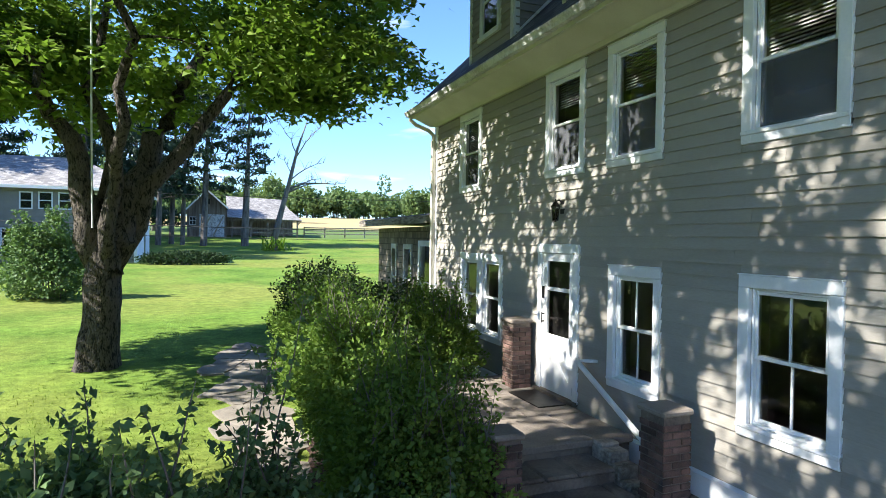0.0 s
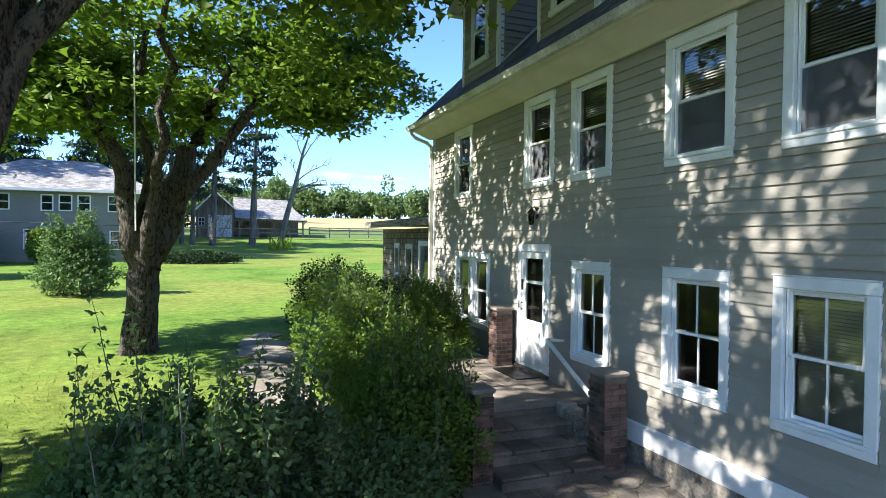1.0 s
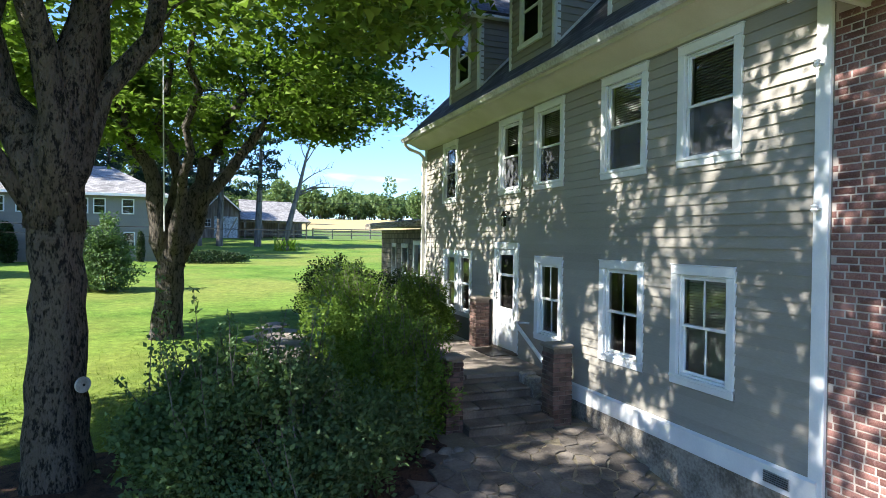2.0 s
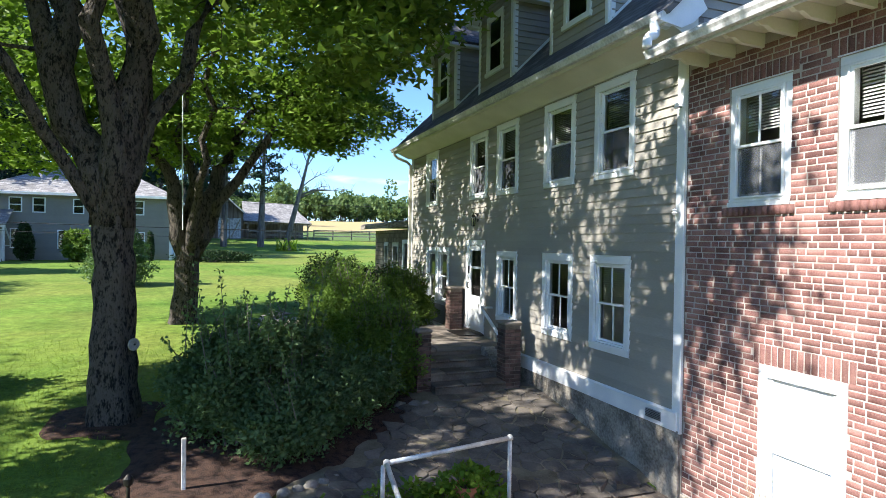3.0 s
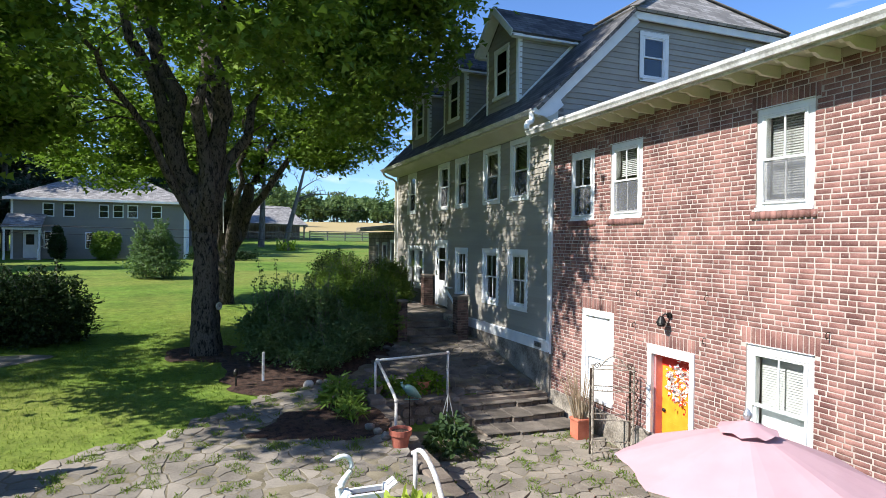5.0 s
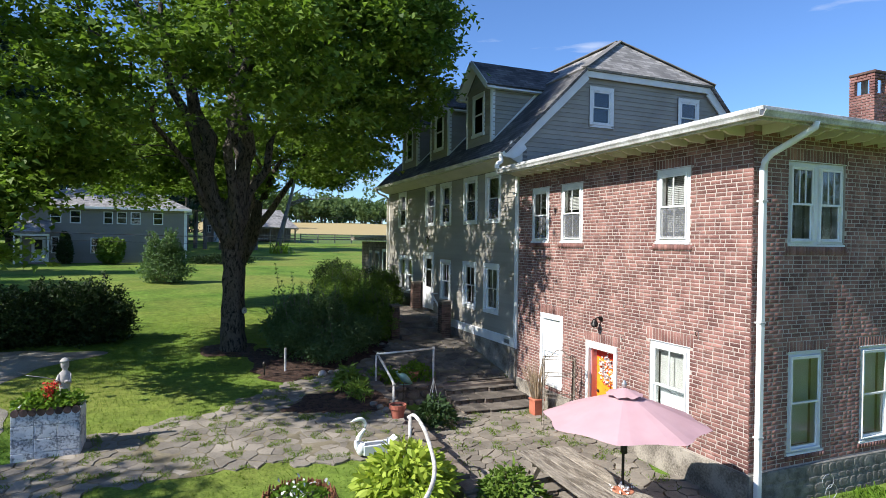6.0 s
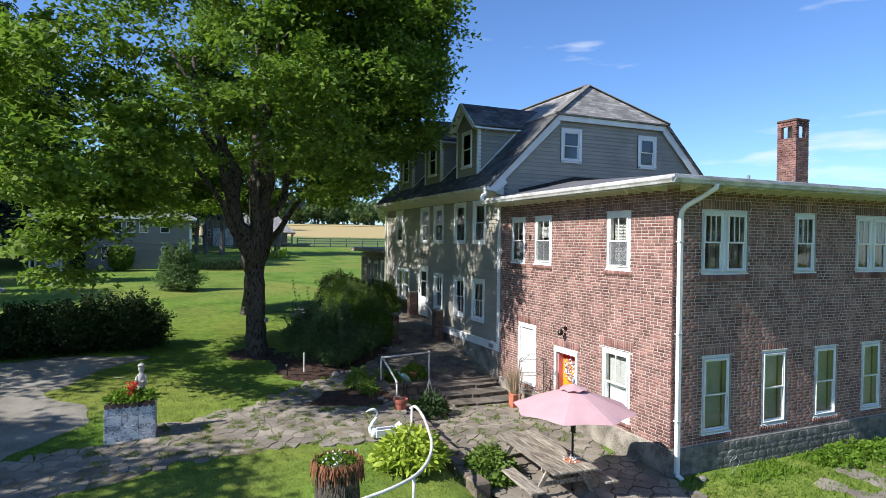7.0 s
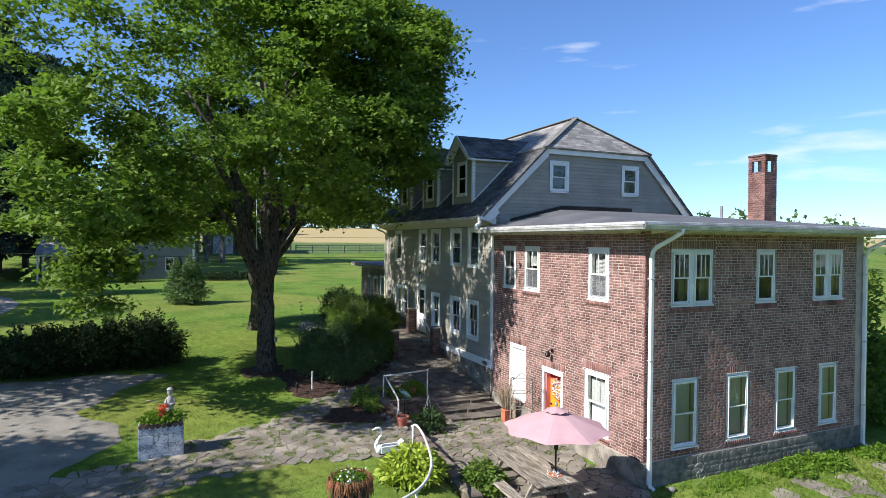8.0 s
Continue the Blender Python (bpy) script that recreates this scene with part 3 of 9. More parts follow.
brick_front = [(5.83, 6.65, 4.23, 5.61), (4.45, 5.335, 4.23, 5.61), (1.29, 2.14, 4.23, 5.61), (1.24, 2.25, 0.78, 2.41), (5.17, 6.17, 0.76, 2.49)]
RED = (3.18, 4.23, 0.04, 2.09)
brick_side = [(0.80, 1.49, 4.22, 5.60), (1.49, 2.18, 4.22, 5.60), (3.66, 4.40, 4.22, 5.60), (5.83, 6.47, 4.22, 5.60), (6.47, 7.11, 4.22, 5.60),
              (0.87, 1.72, 0.80, 2.49), (2.66, 3.48, 0.80, 2.49), (4.41, 5.23, 0.80, 2.49), (6.13, 6.92, 0.80, 2.49)]
wall_front = opened_wall("wall_west_brick", 0, 0.012, 0.30, 0.312, HY0, -0.4, BZ, [(a, b, c, d) for a, b, c, d in brick_front + [RED]], M_MORTAR, "sunlit red brick wall with pale mortar")
wall_side = opened_wall("wall_south_brick", 1, 0.012, 0.30, 0.012, BX1, -0.6, BZ, brick_side, M_MORTAR, "shaded red brick end wall with pale mortar")
opened_wall("wall_east_brick", 0, BX1, 0.3, 0.0, HY0, -0.6, BZ, [], M_MORTAR, "plain rear brick wall", inward=-1)
opened_wall("wall_east_clapboard", 0, HX1, 0.2, HY0, HY1, 0.0, HZ, [], M_SHEATH, "plain rear clapboard wall", inward=-1)
opened_wall("wall_north_clapboard", 1, HY1, 0.2, 0.2, HX1 - 0.2, 0.0, HZ, [], M_SHEATH, "plain far end clapboard wall", inward=-1)
for nm, (x0, x1, y0, y1) in {"brick": (0.3, BX1 - 0.3, 0.3, HY0), "house": (0.22, HX1 - 0.2, HY0 + 0.2, HY1 - 0.2)}.items():
    for i, z in enumerate((0.2, 3.35, 6.1) if nm == "brick" else (1.5, 4.05, 6.62)):
        g = Geo().box(x0, x1, y0, y1, z - 0.2, z, 0)
        tagged(part("floor_" + nm, g, M_ROOM), "plain inside floor seen dimly through windows", "floor", kind="structure")
    xm = 3.0
    tagged(part("wall_inside_" + nm, Geo().box(xm, xm + 0.1, y0, y1, 0.2, 6.0, 0), M_ROOM), "plain inside partition wall", "wall", kind="structure")
part("wall_between", Geo().box(0.22, BX1, HY0, HY0 + 0.2, -0.2, HZ, 0), M_ROOM)
tagged(bpy.data.objects["wall_between"], "plain wall between wing and house", "wall", kind="structure")


# ---- clapboards: each board a piece of its own ----
EXPO = 0.128


def cut(a, b, blocks):
    """What is left of the stretch a..b without the blocks."""
    out = [(a, b)]
    for c, d in blocks:
        out = [q for s, e in out for q in ((s, min(e, c)), (max(s, d), e)) if q[1] - q[0] > 0.02]
    return out


def clapboards(parent, axis, face, spans, z0, z1, blocks, name="siding_board", expo=EXPO, mat=None, seed=3, outward=-1, joints=True):
    """Lapped boards on a wall. spans: z -> (u0, u1); blocks: openings with their casings."""
    rnd = random.Random(seed)
    rows = int((z1 - z0) / expo)
    for r in range(rows):
        a = z0 + r * expo
        b = min(a + expo + 0.02, z1)
        u0, u1 = spans(a + expo / 2)
        hit = [(c, d) for c, d, e, f in blocks if e < b - 0.03 and f > a + 0.02]
        whole = cut(u0, u1, hit)
        for c, d, e, f in blocks:          # notched boards over and under an opening
            for lo, hi in ((a, min(e - 0.002, b)), (max(f + 0.002, a), b)):
                if (c, d) in hit and a + 0.012 < hi and lo < b - 0.02 and hi - lo > 0.012:
                    thick = lambda z: outward * (0.030 - 0.024 * (z - a) / (b - a))
                    ring = [(0.0, lo), (thick(lo), lo), (thick(hi), hi), (0.0, hi)]
                    part(name, Geo().prism([(face + q, z) for q, z in ring], 1 if axis == 0 else 0, max(c, u0) + 0.001, min(d, u1) - 0.001), mat or M_SIDING, parent)
        for s, e in whole:
            ends = [s]
            while joints and e - ends[-1] > 4.6:
                ends.append(ends[-1] + rnd.uniform(2.4, 4.2))
            ends.append(e)
            for p, q in zip(ends, ends[1:]):
                jog = rnd.uniform(-0.002, 0.002)
                ring = [(0.0, a), (outward * (0.030 + jog), a), (outward * (0.030 + jog), a + 0.003), (outward * 0.006, b), (0.0, b)]
                if axis == 0:
                    g = Geo().prism([(face + d, z) for d, z in ring], 1, p + 0.001, q - 0.001)
                else:
                    g = Geo().prism([(face + d, z) for d, z in ring], 0, p + 0.001, q - 0.001)
                part(name, g, mat or M_SIDING, parent)


blocks = [*house_windows, TWIN, DOORWAY]
clapboards(wall_house, 0, 0.0, lambda z: (HY0 + 0.12, HY1 - 0.12), SILL_Z, 6.36, blocks)

# foundation, water table and corner boards of the house
g = Geo().box(-0.05, 0.0, HY0 + 0.02, HY1, 0.2, 1.40, 0.01)
tagged(part("foundation_wall", g, M_PARGE), "stained grey parged foundation under the clapboards", "foundation", kind="structure")
trim = thing("trim_house", (0, HY0, 1.4), "white painted water table and corner boards", "trim", kind="structure")
part("skirt_board", Geo().box(-0.062, 0.0, HY0 + 0.05, 13.34, 1.38, 1.61, 0.008), M_WHITE, trim)
part("drip_cap", Geo().prism([(-0.075, 1.605), (-0.075, 1.62), (0, 1.655), (0, 1.605)], 1, HY0 + 0.05, 13.34), M_WHITE, trim)
part("skirt_board", Geo().box(-0.062, 0.0, 14.5, HY1, 1.38, 1.61, 0.008), M_WHITE, trim)
part("corner_board", Geo().box(-0.045, 0.0, HY0 + 0.0, HY0 + 0.15, 1.36, 6.36, 0.006), M_WHITE, trim)
part("corner_board", Geo().box(-0.040, 0.0, HY1 - 0.13, HY1 + 0.01, 1.40, 6.36, 0.006), M_WHITE, trim)
vent = part("vent_grille", Geo().box(-0.075, -0.06, 7.62, 7.92, 1.44, 1.56, 0.003), M_GREYMETAL, trim, "small grey louvred vent")
for i in range(5):
    part("louvre", Geo().slab((-0.08, 7.63, 1.455 + i * 0.022), (-0.08, 7.91, 1.455 + i * 0.022), 0.02, 0.004, up=(0.6, 0, 1), chamfer=0.001), M_DARK, vent)


# ---- windows ----
def slats(parent, axis, d, u0, u1, z0, z1, step=0.034):
    """A drawn blind: a stack of thin tilted slats."""
    g = Geo()
    z = z0
    while z < z1:
        if axis == 0:
            g.add([(d - 0.012, u0, z), (d - 0.012, u1, z), (d + 0.010, u1, z + step * 0.8), (d + 0.010, u0, z + step * 0.8)], [(0, 1, 2, 3)])
        else:
            g.add([(u0, d - 0.012, z), (u1, d - 0.012, z), (u1, d + 0.010, z + step * 0.8), (u0, d + 0.010, z + step * 0.8)], [(0, 1, 2, 3)])
        z += step
    part("blind", g, M_BLIND, parent, "white slatted blind")


WINDOW_COUNT = [0]


def glazing(axis, d, u0, u1, z0, z1):
    """One sheet of glass that faces out of the wall."""
    if axis == 0:
        return Geo().add([(d, u0, z0), (d, u0, z1), (d, u1, z1), (d, u1, z0)], [(0, 1, 2, 3)])
    return Geo().add([(u0, d, z0), (u1, d, z0), (u1, d, z1), (u0, d, z1)], [(0, 1, 2, 3)])


def window(axis, face, u0, u1, z0, z1, label, casing=CAS, proud=0.045, deep=0.05, muntins=(1, 1), blind=0.0, shade=0.0, mesh=False, curtain=False, sill=True, frame_mat=None, lift=0.0):
    """A double-hung window in the plane axis = face; its room side lies at +axis. muntins: upright bars in the upper and the lower sash."""
    WINDOW_COUNT[0] += 1
    fm = frame_mat or M_WHITE
    base = (face, u0, z0) if axis == 0 else (u0, face, z0)
    w = thing("window_%d" % WINDOW_COUNT[0], base, label, "window", kind="structure")

    def bx(a, b, c, d, e, f, cham=0.006):
        """u a..b, depth c..d (positive inward), z e..f"""
        return Geo().box(face + c, face + d, a, b, e, f, cham) if axis == 0 else Geo().box(a, b, face + c, face + d, e, f, cham)

    if casing:
        part("casing", bx(u0, u0 + casing, -proud, deep, z0 + 0.02, z1 - casing), fm, w)
        part("casing", bx(u1 - casing, u1, -proud, deep, z0 + 0.02, z1 - casing), fm, w)
        part("head_casing", bx(u0, u1, -proud, deep, z1 - casing + 0.001, z1), fm, w)
        part("drip_cap", bx(u0 - 0.006, u1 + 0.006, -proud - 0.010, 0, z1 + 0.001, z1 + 0.012, 0.003), fm, w)
        part("window_sill", bx(u0, u1, -proud - 0.012, deep, z0 + casing - 0.035, z0 + casing, 0.006), fm, w)
        part("apron", bx(u0, u1, -proud + 0.002, 0.0, z0, z0 + casing - 0.037), fm, w)
    a, b, c, d = u0 + casing, u1 - casing, z0 + casing, z1 - casing
    fr = 0.024
    part("window_frame", bx(a, a + fr, 0.0, deep + 0.05, c, d).add(bx(b - fr, b, 0.0, deep + 0.05, c, d).v, bx(b - fr, b, 0.0, deep + 0.05, c, d).f), fm, w)
    part("frame_head", bx(a + fr, b - fr, 0.0, deep + 0.05, d - fr, d), fm, w)
    part("frame_foot", bx(a + fr, b - fr, -0.01, deep + 0.05, c, c + fr), fm, w)
    a, b, c, d = a + fr, b - fr, c + fr, d - fr
    mid = (c + d) / 2
    for name, lo, hi, dep, bars in (("upper_sash", mid - 0.02, d, 0.012, muntins[0]), ("lower_sash", c + lift, mid + 0.02 + lift, 0.042, muntins[1])):
        st = 0.034
        g = bx(a, a + st, dep, dep + 0.028, lo, hi, 0.004)
        for q in (bx(b - st, b, dep, dep + 0.028, lo, hi, 0.004), bx(a + st, b - st, dep, dep + 0.028, lo, lo + st, 0.004), bx(a + st, b - st, dep, dep + 0.028, hi - st, hi, 0.004)):
            g.add(q.v, q.f)
        sash = part(name, g, fm, w)
        for i in range(bars):
            m = a + st + (b - a - 2 * st) * (i + 1) / (bars + 1)
            part("glazing_bar", bx(m - 0.011, m + 0.011, dep + 0.004, dep + 0.024, lo + st, hi - st, 0.002), fm, sash)
        pane = part("pane", glazing(axis, face + dep + 0.014, a + st - 0.004, b - st + 0.004, lo + st - 0.004, hi - st + 0.004), M_GLASS, sash, tidy=False)
        pane.visible_shadow = False
    d0 = face + deep + 0.07
    if blind:
        slats(w, axis, d0, a + 0.01, b - 0.01, d - (d - c) * blind, d)
    if shade:
        lo = d - (d - c) * shade
        part("roller_shade", bx(a + 0.01, b - 0.01, deep + 0.08, deep + 0.084, lo, d, 0), M_SCREEN, w, "pale grey roller shade")
    # added grey sheet, lightens the lower sash against the dark room
    if mesh:
        part("pane_lift_sheet", bx(a + 0.005, b - 0.005, 0.030, 0.031, c, mid - 0.024, 0), M_MESH, w, "added grey half sheet that lifts the black lower pane").visible_shadow = False
    if curtain:
        g = Geo()
        n = 26
        for side in (0, 1):
            s, e = (a, a + (b - a) * 0.3) if side == 0 else (b - (b - a) * 0.3, b)
            pts = []
            for i in range(n + 1):
                u = s + (e - s) * i / n
                off = d0 + 0.03 + 0.018 * math.sin(i * 1.9)
                for z in (c, d):
                    pts.append((off, u, z) if axis == 0 else (u, off, z))
            g.add(pts, [(2 * i, 2 * i + 2, 2 * i + 3, 2 * i + 1) for i in range(n)])
        part("curtain", g, M_CURTAIN, w, "thin pale curtains")
    return w


for i, (a, b, c, d) in enumerate(house_windows):
    upper = i < 5
    window(0, 0.0, a, b, c, d, ("white framed sash window under the eaves of the clapboard wall" if upper else "white framed sash window low in the clapboard wall"),
           muntins=(0, 0) if upper else (1, 1), blind=(0.45, 0.3, 0.35, 0.46, 0.5)[i] if upper else (0.0, 0.0, 0.98)[i - 5], mesh=upper)
for a, b, c, d in twin_halves:
    window(0, 0.0, a, b, c, d, "one of a pair of white framed sash windows behind the hedge", muntins=(0, 0))
for i, (a, b, c, d) in enumerate(brick_front[:4]):
    window(0, 0.0, a, b, c, d, ("white sash window in sunlit brick with a brick sill" if i < 3 else "large white sash window with a half drawn blind beside the red door"),
           casing=0.09, proud=-0.03, deep=0.10, muntins=((1, 1), (1, 1), (1, 1), (1, 0))[i], blind=(0.35, 0.42, 0.9, 0.5)[i], shade=(0, 0, 0, 1.0)[i], mesh=i < 3, curtain=i == 3, sill=False)
for i, (a, b, c, d) in enumerate(brick_side):
    window(1, 0.0, a, b, c, d, ("white sash window in the shaded brick end wall" if i < 5 else "tall white sash window low in the shaded brick end wall"),
           casing=0.07, proud=-0.05, deep=0.12, muntins=((2, 0), (2, 0), (2, 0), (1, 0), (2, 0), (0, 0), (0, 0), (0, 0), (0, 0))[i], blind=(0, 0, 0.5, 0, 0.5, 0, 0, 0, 0)[i], shade=(0, 0, 0, 0, 0, 1, 1, 1, 1)[i], curtain=i in (0, 1, 3, 4), frame_mat=M_WHITE)

# boarded white window beside the corner
wb = thing("window_boarded", (0.0, 5.17, 0.76), "white painted blank window with a middle rail in the brick wall", "window", kind="structure")
a, b, c, d = brick_front[4]
part("casing", Geo().box(0.0, 0.10, a, a + 0.11, c, d).box(0.0, 0.10, b - 0.11, b, c, d), M_WHITE, wb)
part("head_casing", Geo().box(-0.005, 0.10, a + 0.111, b - 0.111, d - 0.13, d), M_WHITE, wb)
part("window_sill", Geo().box(-0.03, 0.10, a - 0.01, b + 0.01, c - 0.03, c + 0.05), M_WHITE, wb)
part("board", Geo().box(0.05, 0.08, a + 0.11, b - 0.11, c + 0.83, d - 0.13, 0.002), M_WHITE, wb)
part("lower_board", Geo().box(0.06, 0.08, a + 0.11, b - 0.11, c + 0.05, c + 0.829, 0.002), M_SCREEN, wb, "pale grey lower panel")
part("stile", Geo().box(0.03, 0.052, a + 0.112, a + 0.165, c + 0.052, d - 0.132, 0.004).box(0.03, 0.052, b - 0.165, b - 0.112, c + 0.052, d - 0.132, 0.004), M_WHITE, wb)
part("meeting_rail", Geo().box(0.025, 0.05, a + 0.166, b - 0.166, c + 0.80, c + 0.85, 0.004), M_WHITE, wb)


# ---- doors ----
def porch_door():
    a, b, c, d = DOORWAY
    t = thing("door_1", (0, a, c), "white storm door with two panes on the porch", "door", kind="structure")
    part("casing", Geo().box(-0.045, 0.05, a, a + 0.11, c, d - 0.13).box(-0.045, 0.05, b - 0.11, b, c, d - 0.13), M_WHITE, t)
    part("head_casing", Geo().box(-0.05, 0.05, a - 0.01, b + 0.01, d - 0.129, d), M_WHITE, t)
    p, q, lo, hi = a + 0.115, b - 0.115, c + 0.03, d - 0.135
    z1, z2, z3 = lo + 0.72, lo + 1.42, hi - 0.11
    zb = 1.20
    st = 0.125
    g = Geo().box(-0.02, 0.025, p, p + st, lo, hi, 0.005).box(-0.02, 0.025, q - st, q, lo, hi, 0.005)
    g.box(-0.02, 0.025, p + st, q - st, lo, lo + 0.80, 0.005).box(-0.02, 0.025, p + st, q - st, z3, hi, 0.005)
    zm = lo + 1.45
    g.box(-0.022, 0.022, p + st, q - st, zm - 0.025, zm + 0.025, 0.004)
    leaf = part("door_leaf", g, M_WHITE, t)
    part("panel_cross", Geo().slab((-0.022, p + st, lo + 0.2), (-0.022, q - st, lo + 0.72), 0.03, 0.006, up=(1, 0, 0)), M_WHITE, leaf)
    for e, f in ((lo + 0.80, zm - 0.025), (zm + 0.025, z3)):
        part("pane", glazing(0, 0.0, p + st, q - st, e, f), M_GLASS, leaf, tidy=False).visible_shadow = False
    part("inner_door", Geo().box(0.09, 0.13, a + 0.115, b - 0.115, c + 0.03, d - 0.135), M_DARK, t, "dark inner door")
    part("door_handle", Geo().box(-0.07, -0.055, q - 0.07, q - 0.05, lo + 0.95, lo + 1.10, 0.004).box(-0.057, -0.02, q - 0.07, q - 0.05, lo + 0.96, lo + 0.98, 0.002).box(-0.057, -0.02, q - 0.07, q - 0.05, lo + 1.07, lo + 1.09, 0.002), M_DARK, t, "black pull handle")
    part("closer", Geo().box(-0.05, -0.02, q - 0.06, q - 0.03, lo + 1.30, lo + 1.48, 0.004), M_DARK, t, "black latch plate")
    for z in (lo + 0.12, lo + 1.0, hi - 0.12):
        part("hinge", Geo().tube([(-0.03, p + 0.002, z - 0.05), (-0.03, p + 0.002, z + 0.05)], 0.009, 8), M_GREYMETAL, t)
    part("threshold", Geo().box(-0.10, 0.1, a, b, c - 0.02, c + 0.03), M_STEP, t)


porch_door()


def red_door():
    a, b, c, d = RED
    t = thing("door_2", (0, a, c), "orange and red panelled door in a deep white frame", "door", kind="structure")
    part("casing", Geo().box(-0.02, 0.06, b - 0.10, b, c, d - 0.15).box(-0.02, 0.06, a, a + 0.10, c, d - 0.15), M_WHITE, t)
    part("head_casing", Geo().box(-0.025, 0.06, a, b, d - 0.149, d), M_WHITE, t)
    part("jamb", Geo().box(0.06, 0.28, b - 0.13, b - 0.09, c, d - 0.15).box(0.06, 0.28, a + 0.09, a + 0.13, c, d - 0.15), M_PINKJAMB, t, "pink painted reveal")
    part("jamb_head", Geo().box(0.06, 0.28, a + 0.131, b - 0.131, d - 0.19, d - 0.15), M_DOORRED, t)
    p, q, lo, hi = a + 0.131, b - 0.131, c + 0.03, d - 0.19
    leaf = part("door_leaf", Geo().box(0.20, 0.245, p, q, lo, hi, 0.004), M_DOORORANGE, t, "orange door leaf")
    part("top_rail", Geo().box(0.192, 0.199, p, q, hi - 0.16, hi, 0.002), M_DOORRED, leaf, "red painted top")
    part("edge_stile", Geo().box(0.192, 0.199, p, p + 0.13, lo, hi - 0.161, 0.002), M_DOORRED, leaf, "red painted edge")
    for z0, z1 in ((lo + 0.12, lo + 0.75), (lo + 0.9, lo + 1.52)):
        part("door_panel", Geo().box(0.196, 0.199, p + 0.2, q - 0.12, z0, z1, 0.001), M_DOORORANGE, leaf)
    part("door_knob", Geo().lathe([(0.0, 0), (0.03, 0.01), (0.035, 0.03), (0.0, 0.05)], (0, 0, 0), 12), M_DARK, t)
    kn = bpy.data.objects["door_knob"]
    kn.data.transform(Matrix.Translation((0.2, q - 0.07, lo + 0.92)) @ Matrix.Rotation(radians(-90), 4, "Y"))
    part("threshold", Geo().box(-0.15, 0.3, a, b, c - 0.1, c + 0.03), M_STEP, t)
    # wreath of white flowers with red ribbons
    w = thing("door_wreath", (0.16, 3.67, 1.55), "white flower wreath with red ribbons hung on the door", "wreath")
    rng = np.random.default_rng(5)
    ang = rng.random(420) * 2 * math.pi
    rad = 0.19 + 0.055 * rng.normal(size=420)
    pts = np.stack([0.165 + 0.03 * rng.normal(size=420), 3.67 + rad * np.cos(ang), 1.52 + 1.15 * rad * np.sin(ang)], 1)
    tagged(part("flower_ring", leaves("flower_ring", pts[:372], 0.06, M_PETALW, seed=7, upward=0.1), None, w), kind="stuff")
    tagged(part("ribbon_loop", leaves("ribbon_loop", np.concatenate([pts[372:], pts[385:] * [1, 1, 1] - [0, 0.06, 0.17]]), 0.06, M_PETALR, seed=8, upward=0.1, droop=1.5), None, w, "red ribbons"), kind="stuff")


red_door()


# ---- brickwork ----
UNIT = Geo().add([(0, 0, 0), (0, 1, 0), (0, 1, 1), (0, 0, 1), (-1, 0.025, 0.07), (-1, 0.975, 0.07), (-1, 0.975, 0.93), (-1, 0.025, 0.93)],
                 [(4, 7, 6, 5), (0, 4, 5, 1), (1, 5, 6, 2), (2, 6, 7, 3), (3, 7, 4, 0)])
COURSE, JOINT = 0.0700, 0.0132


def brickwork(u0, u1, z0, z1, blocks, seed):
    """Bricks of a wall as (u0, u1, z0, z1, proud): stretchers with headers mixed in; soldier heads and rowlock sills come in blocks of their own."""
    rnd = random.Random(seed)
    out = []
    for r in range(int((z1 - z0) / COURSE)):
        a = z0 + r * COURSE
        b = a + COURSE - JOINT
        hits = [(c, d) for c, d, e, f in blocks if e < b - 0.012 and f > a + 0.012]
        u = u0 - (0.0 if r % 2 else 0.108) + rnd.uniform(-0.012, 0.012)
        while u < u1:
            e = u + (0.092 if rnd.random() < 0.26 else 0.196) + rnd.uniform(-0.006, 0.006)
            for s, t in cut(max(u, u0), min(e, u1), hits):
                if t - s > 0.035:
                    out.append((s, t, a + rnd.uniform(-0.0015, 0.0015), b + rnd.uniform(-0.0015, 0.0015), 0.0055 + rnd.uniform(-0.002, 0.002)))
            u = e + 0.017
    return out


def upright_row(u0, u1, z0, z1, seed, proud=0.007, step=0.079):
    rnd = random.Random(seed)
    n = max(1, round((u1 - u0) / step))
    w = (u1 - u0) / n
    return [(u0 + i * w + 0.0075, u0 + (i + 1) * w - 0.0075, z0 + rnd.uniform(-0.002, 0.002), z1 + rnd.uniform(-0.002, 0.002), proud + rnd.uniform(-0.003, 0.003)) for i in range(n)]


def lay(parent, axis, face, bricks, near, label, flush=1.0):
    """Bricks that lie near become parts; the rest of the same wall is one mesh."""
    rest_v, rest_f = [], []
    base = np.array(UNIT.v)
    count = 0
    for a, b, c, d, p in bricks:
        p *= flush
        if near(a, c) and count < 290:
            count += 1
            q = base * [p, b - a, d - c]
            q = q + [face, a, c] if axis == 0 else np.stack([b - q[:, 1], face + q[:, 0], c + q[:, 2]], 1)
            part("brick", quick_mesh("brick", q, [i for f in UNIT.f for i in f], 4, M_BRICK), M_BRICK, parent)
        else:
            k = len(rest_v) * 8
            q = base * [p, b - a, d - c]
            if axis == 0:
                q = q + [face, a, c]
            else:
                q = np.stack([b - q[:, 1], face + q[:, 0], c + q[:, 2]], 1)
            rest_v.append(q)
            rest_f += [i + k for f in UNIT.f for i in f]
    me = quick_mesh("brick_courses", np.concatenate(rest_v), rest_f, 4, M_BRICK)
    ob = part("brick_courses", me, M_BRICK, parent, label)
    tagged(ob, kind="stuff")


FOOT = 0.62                            # top of the stone and parged base
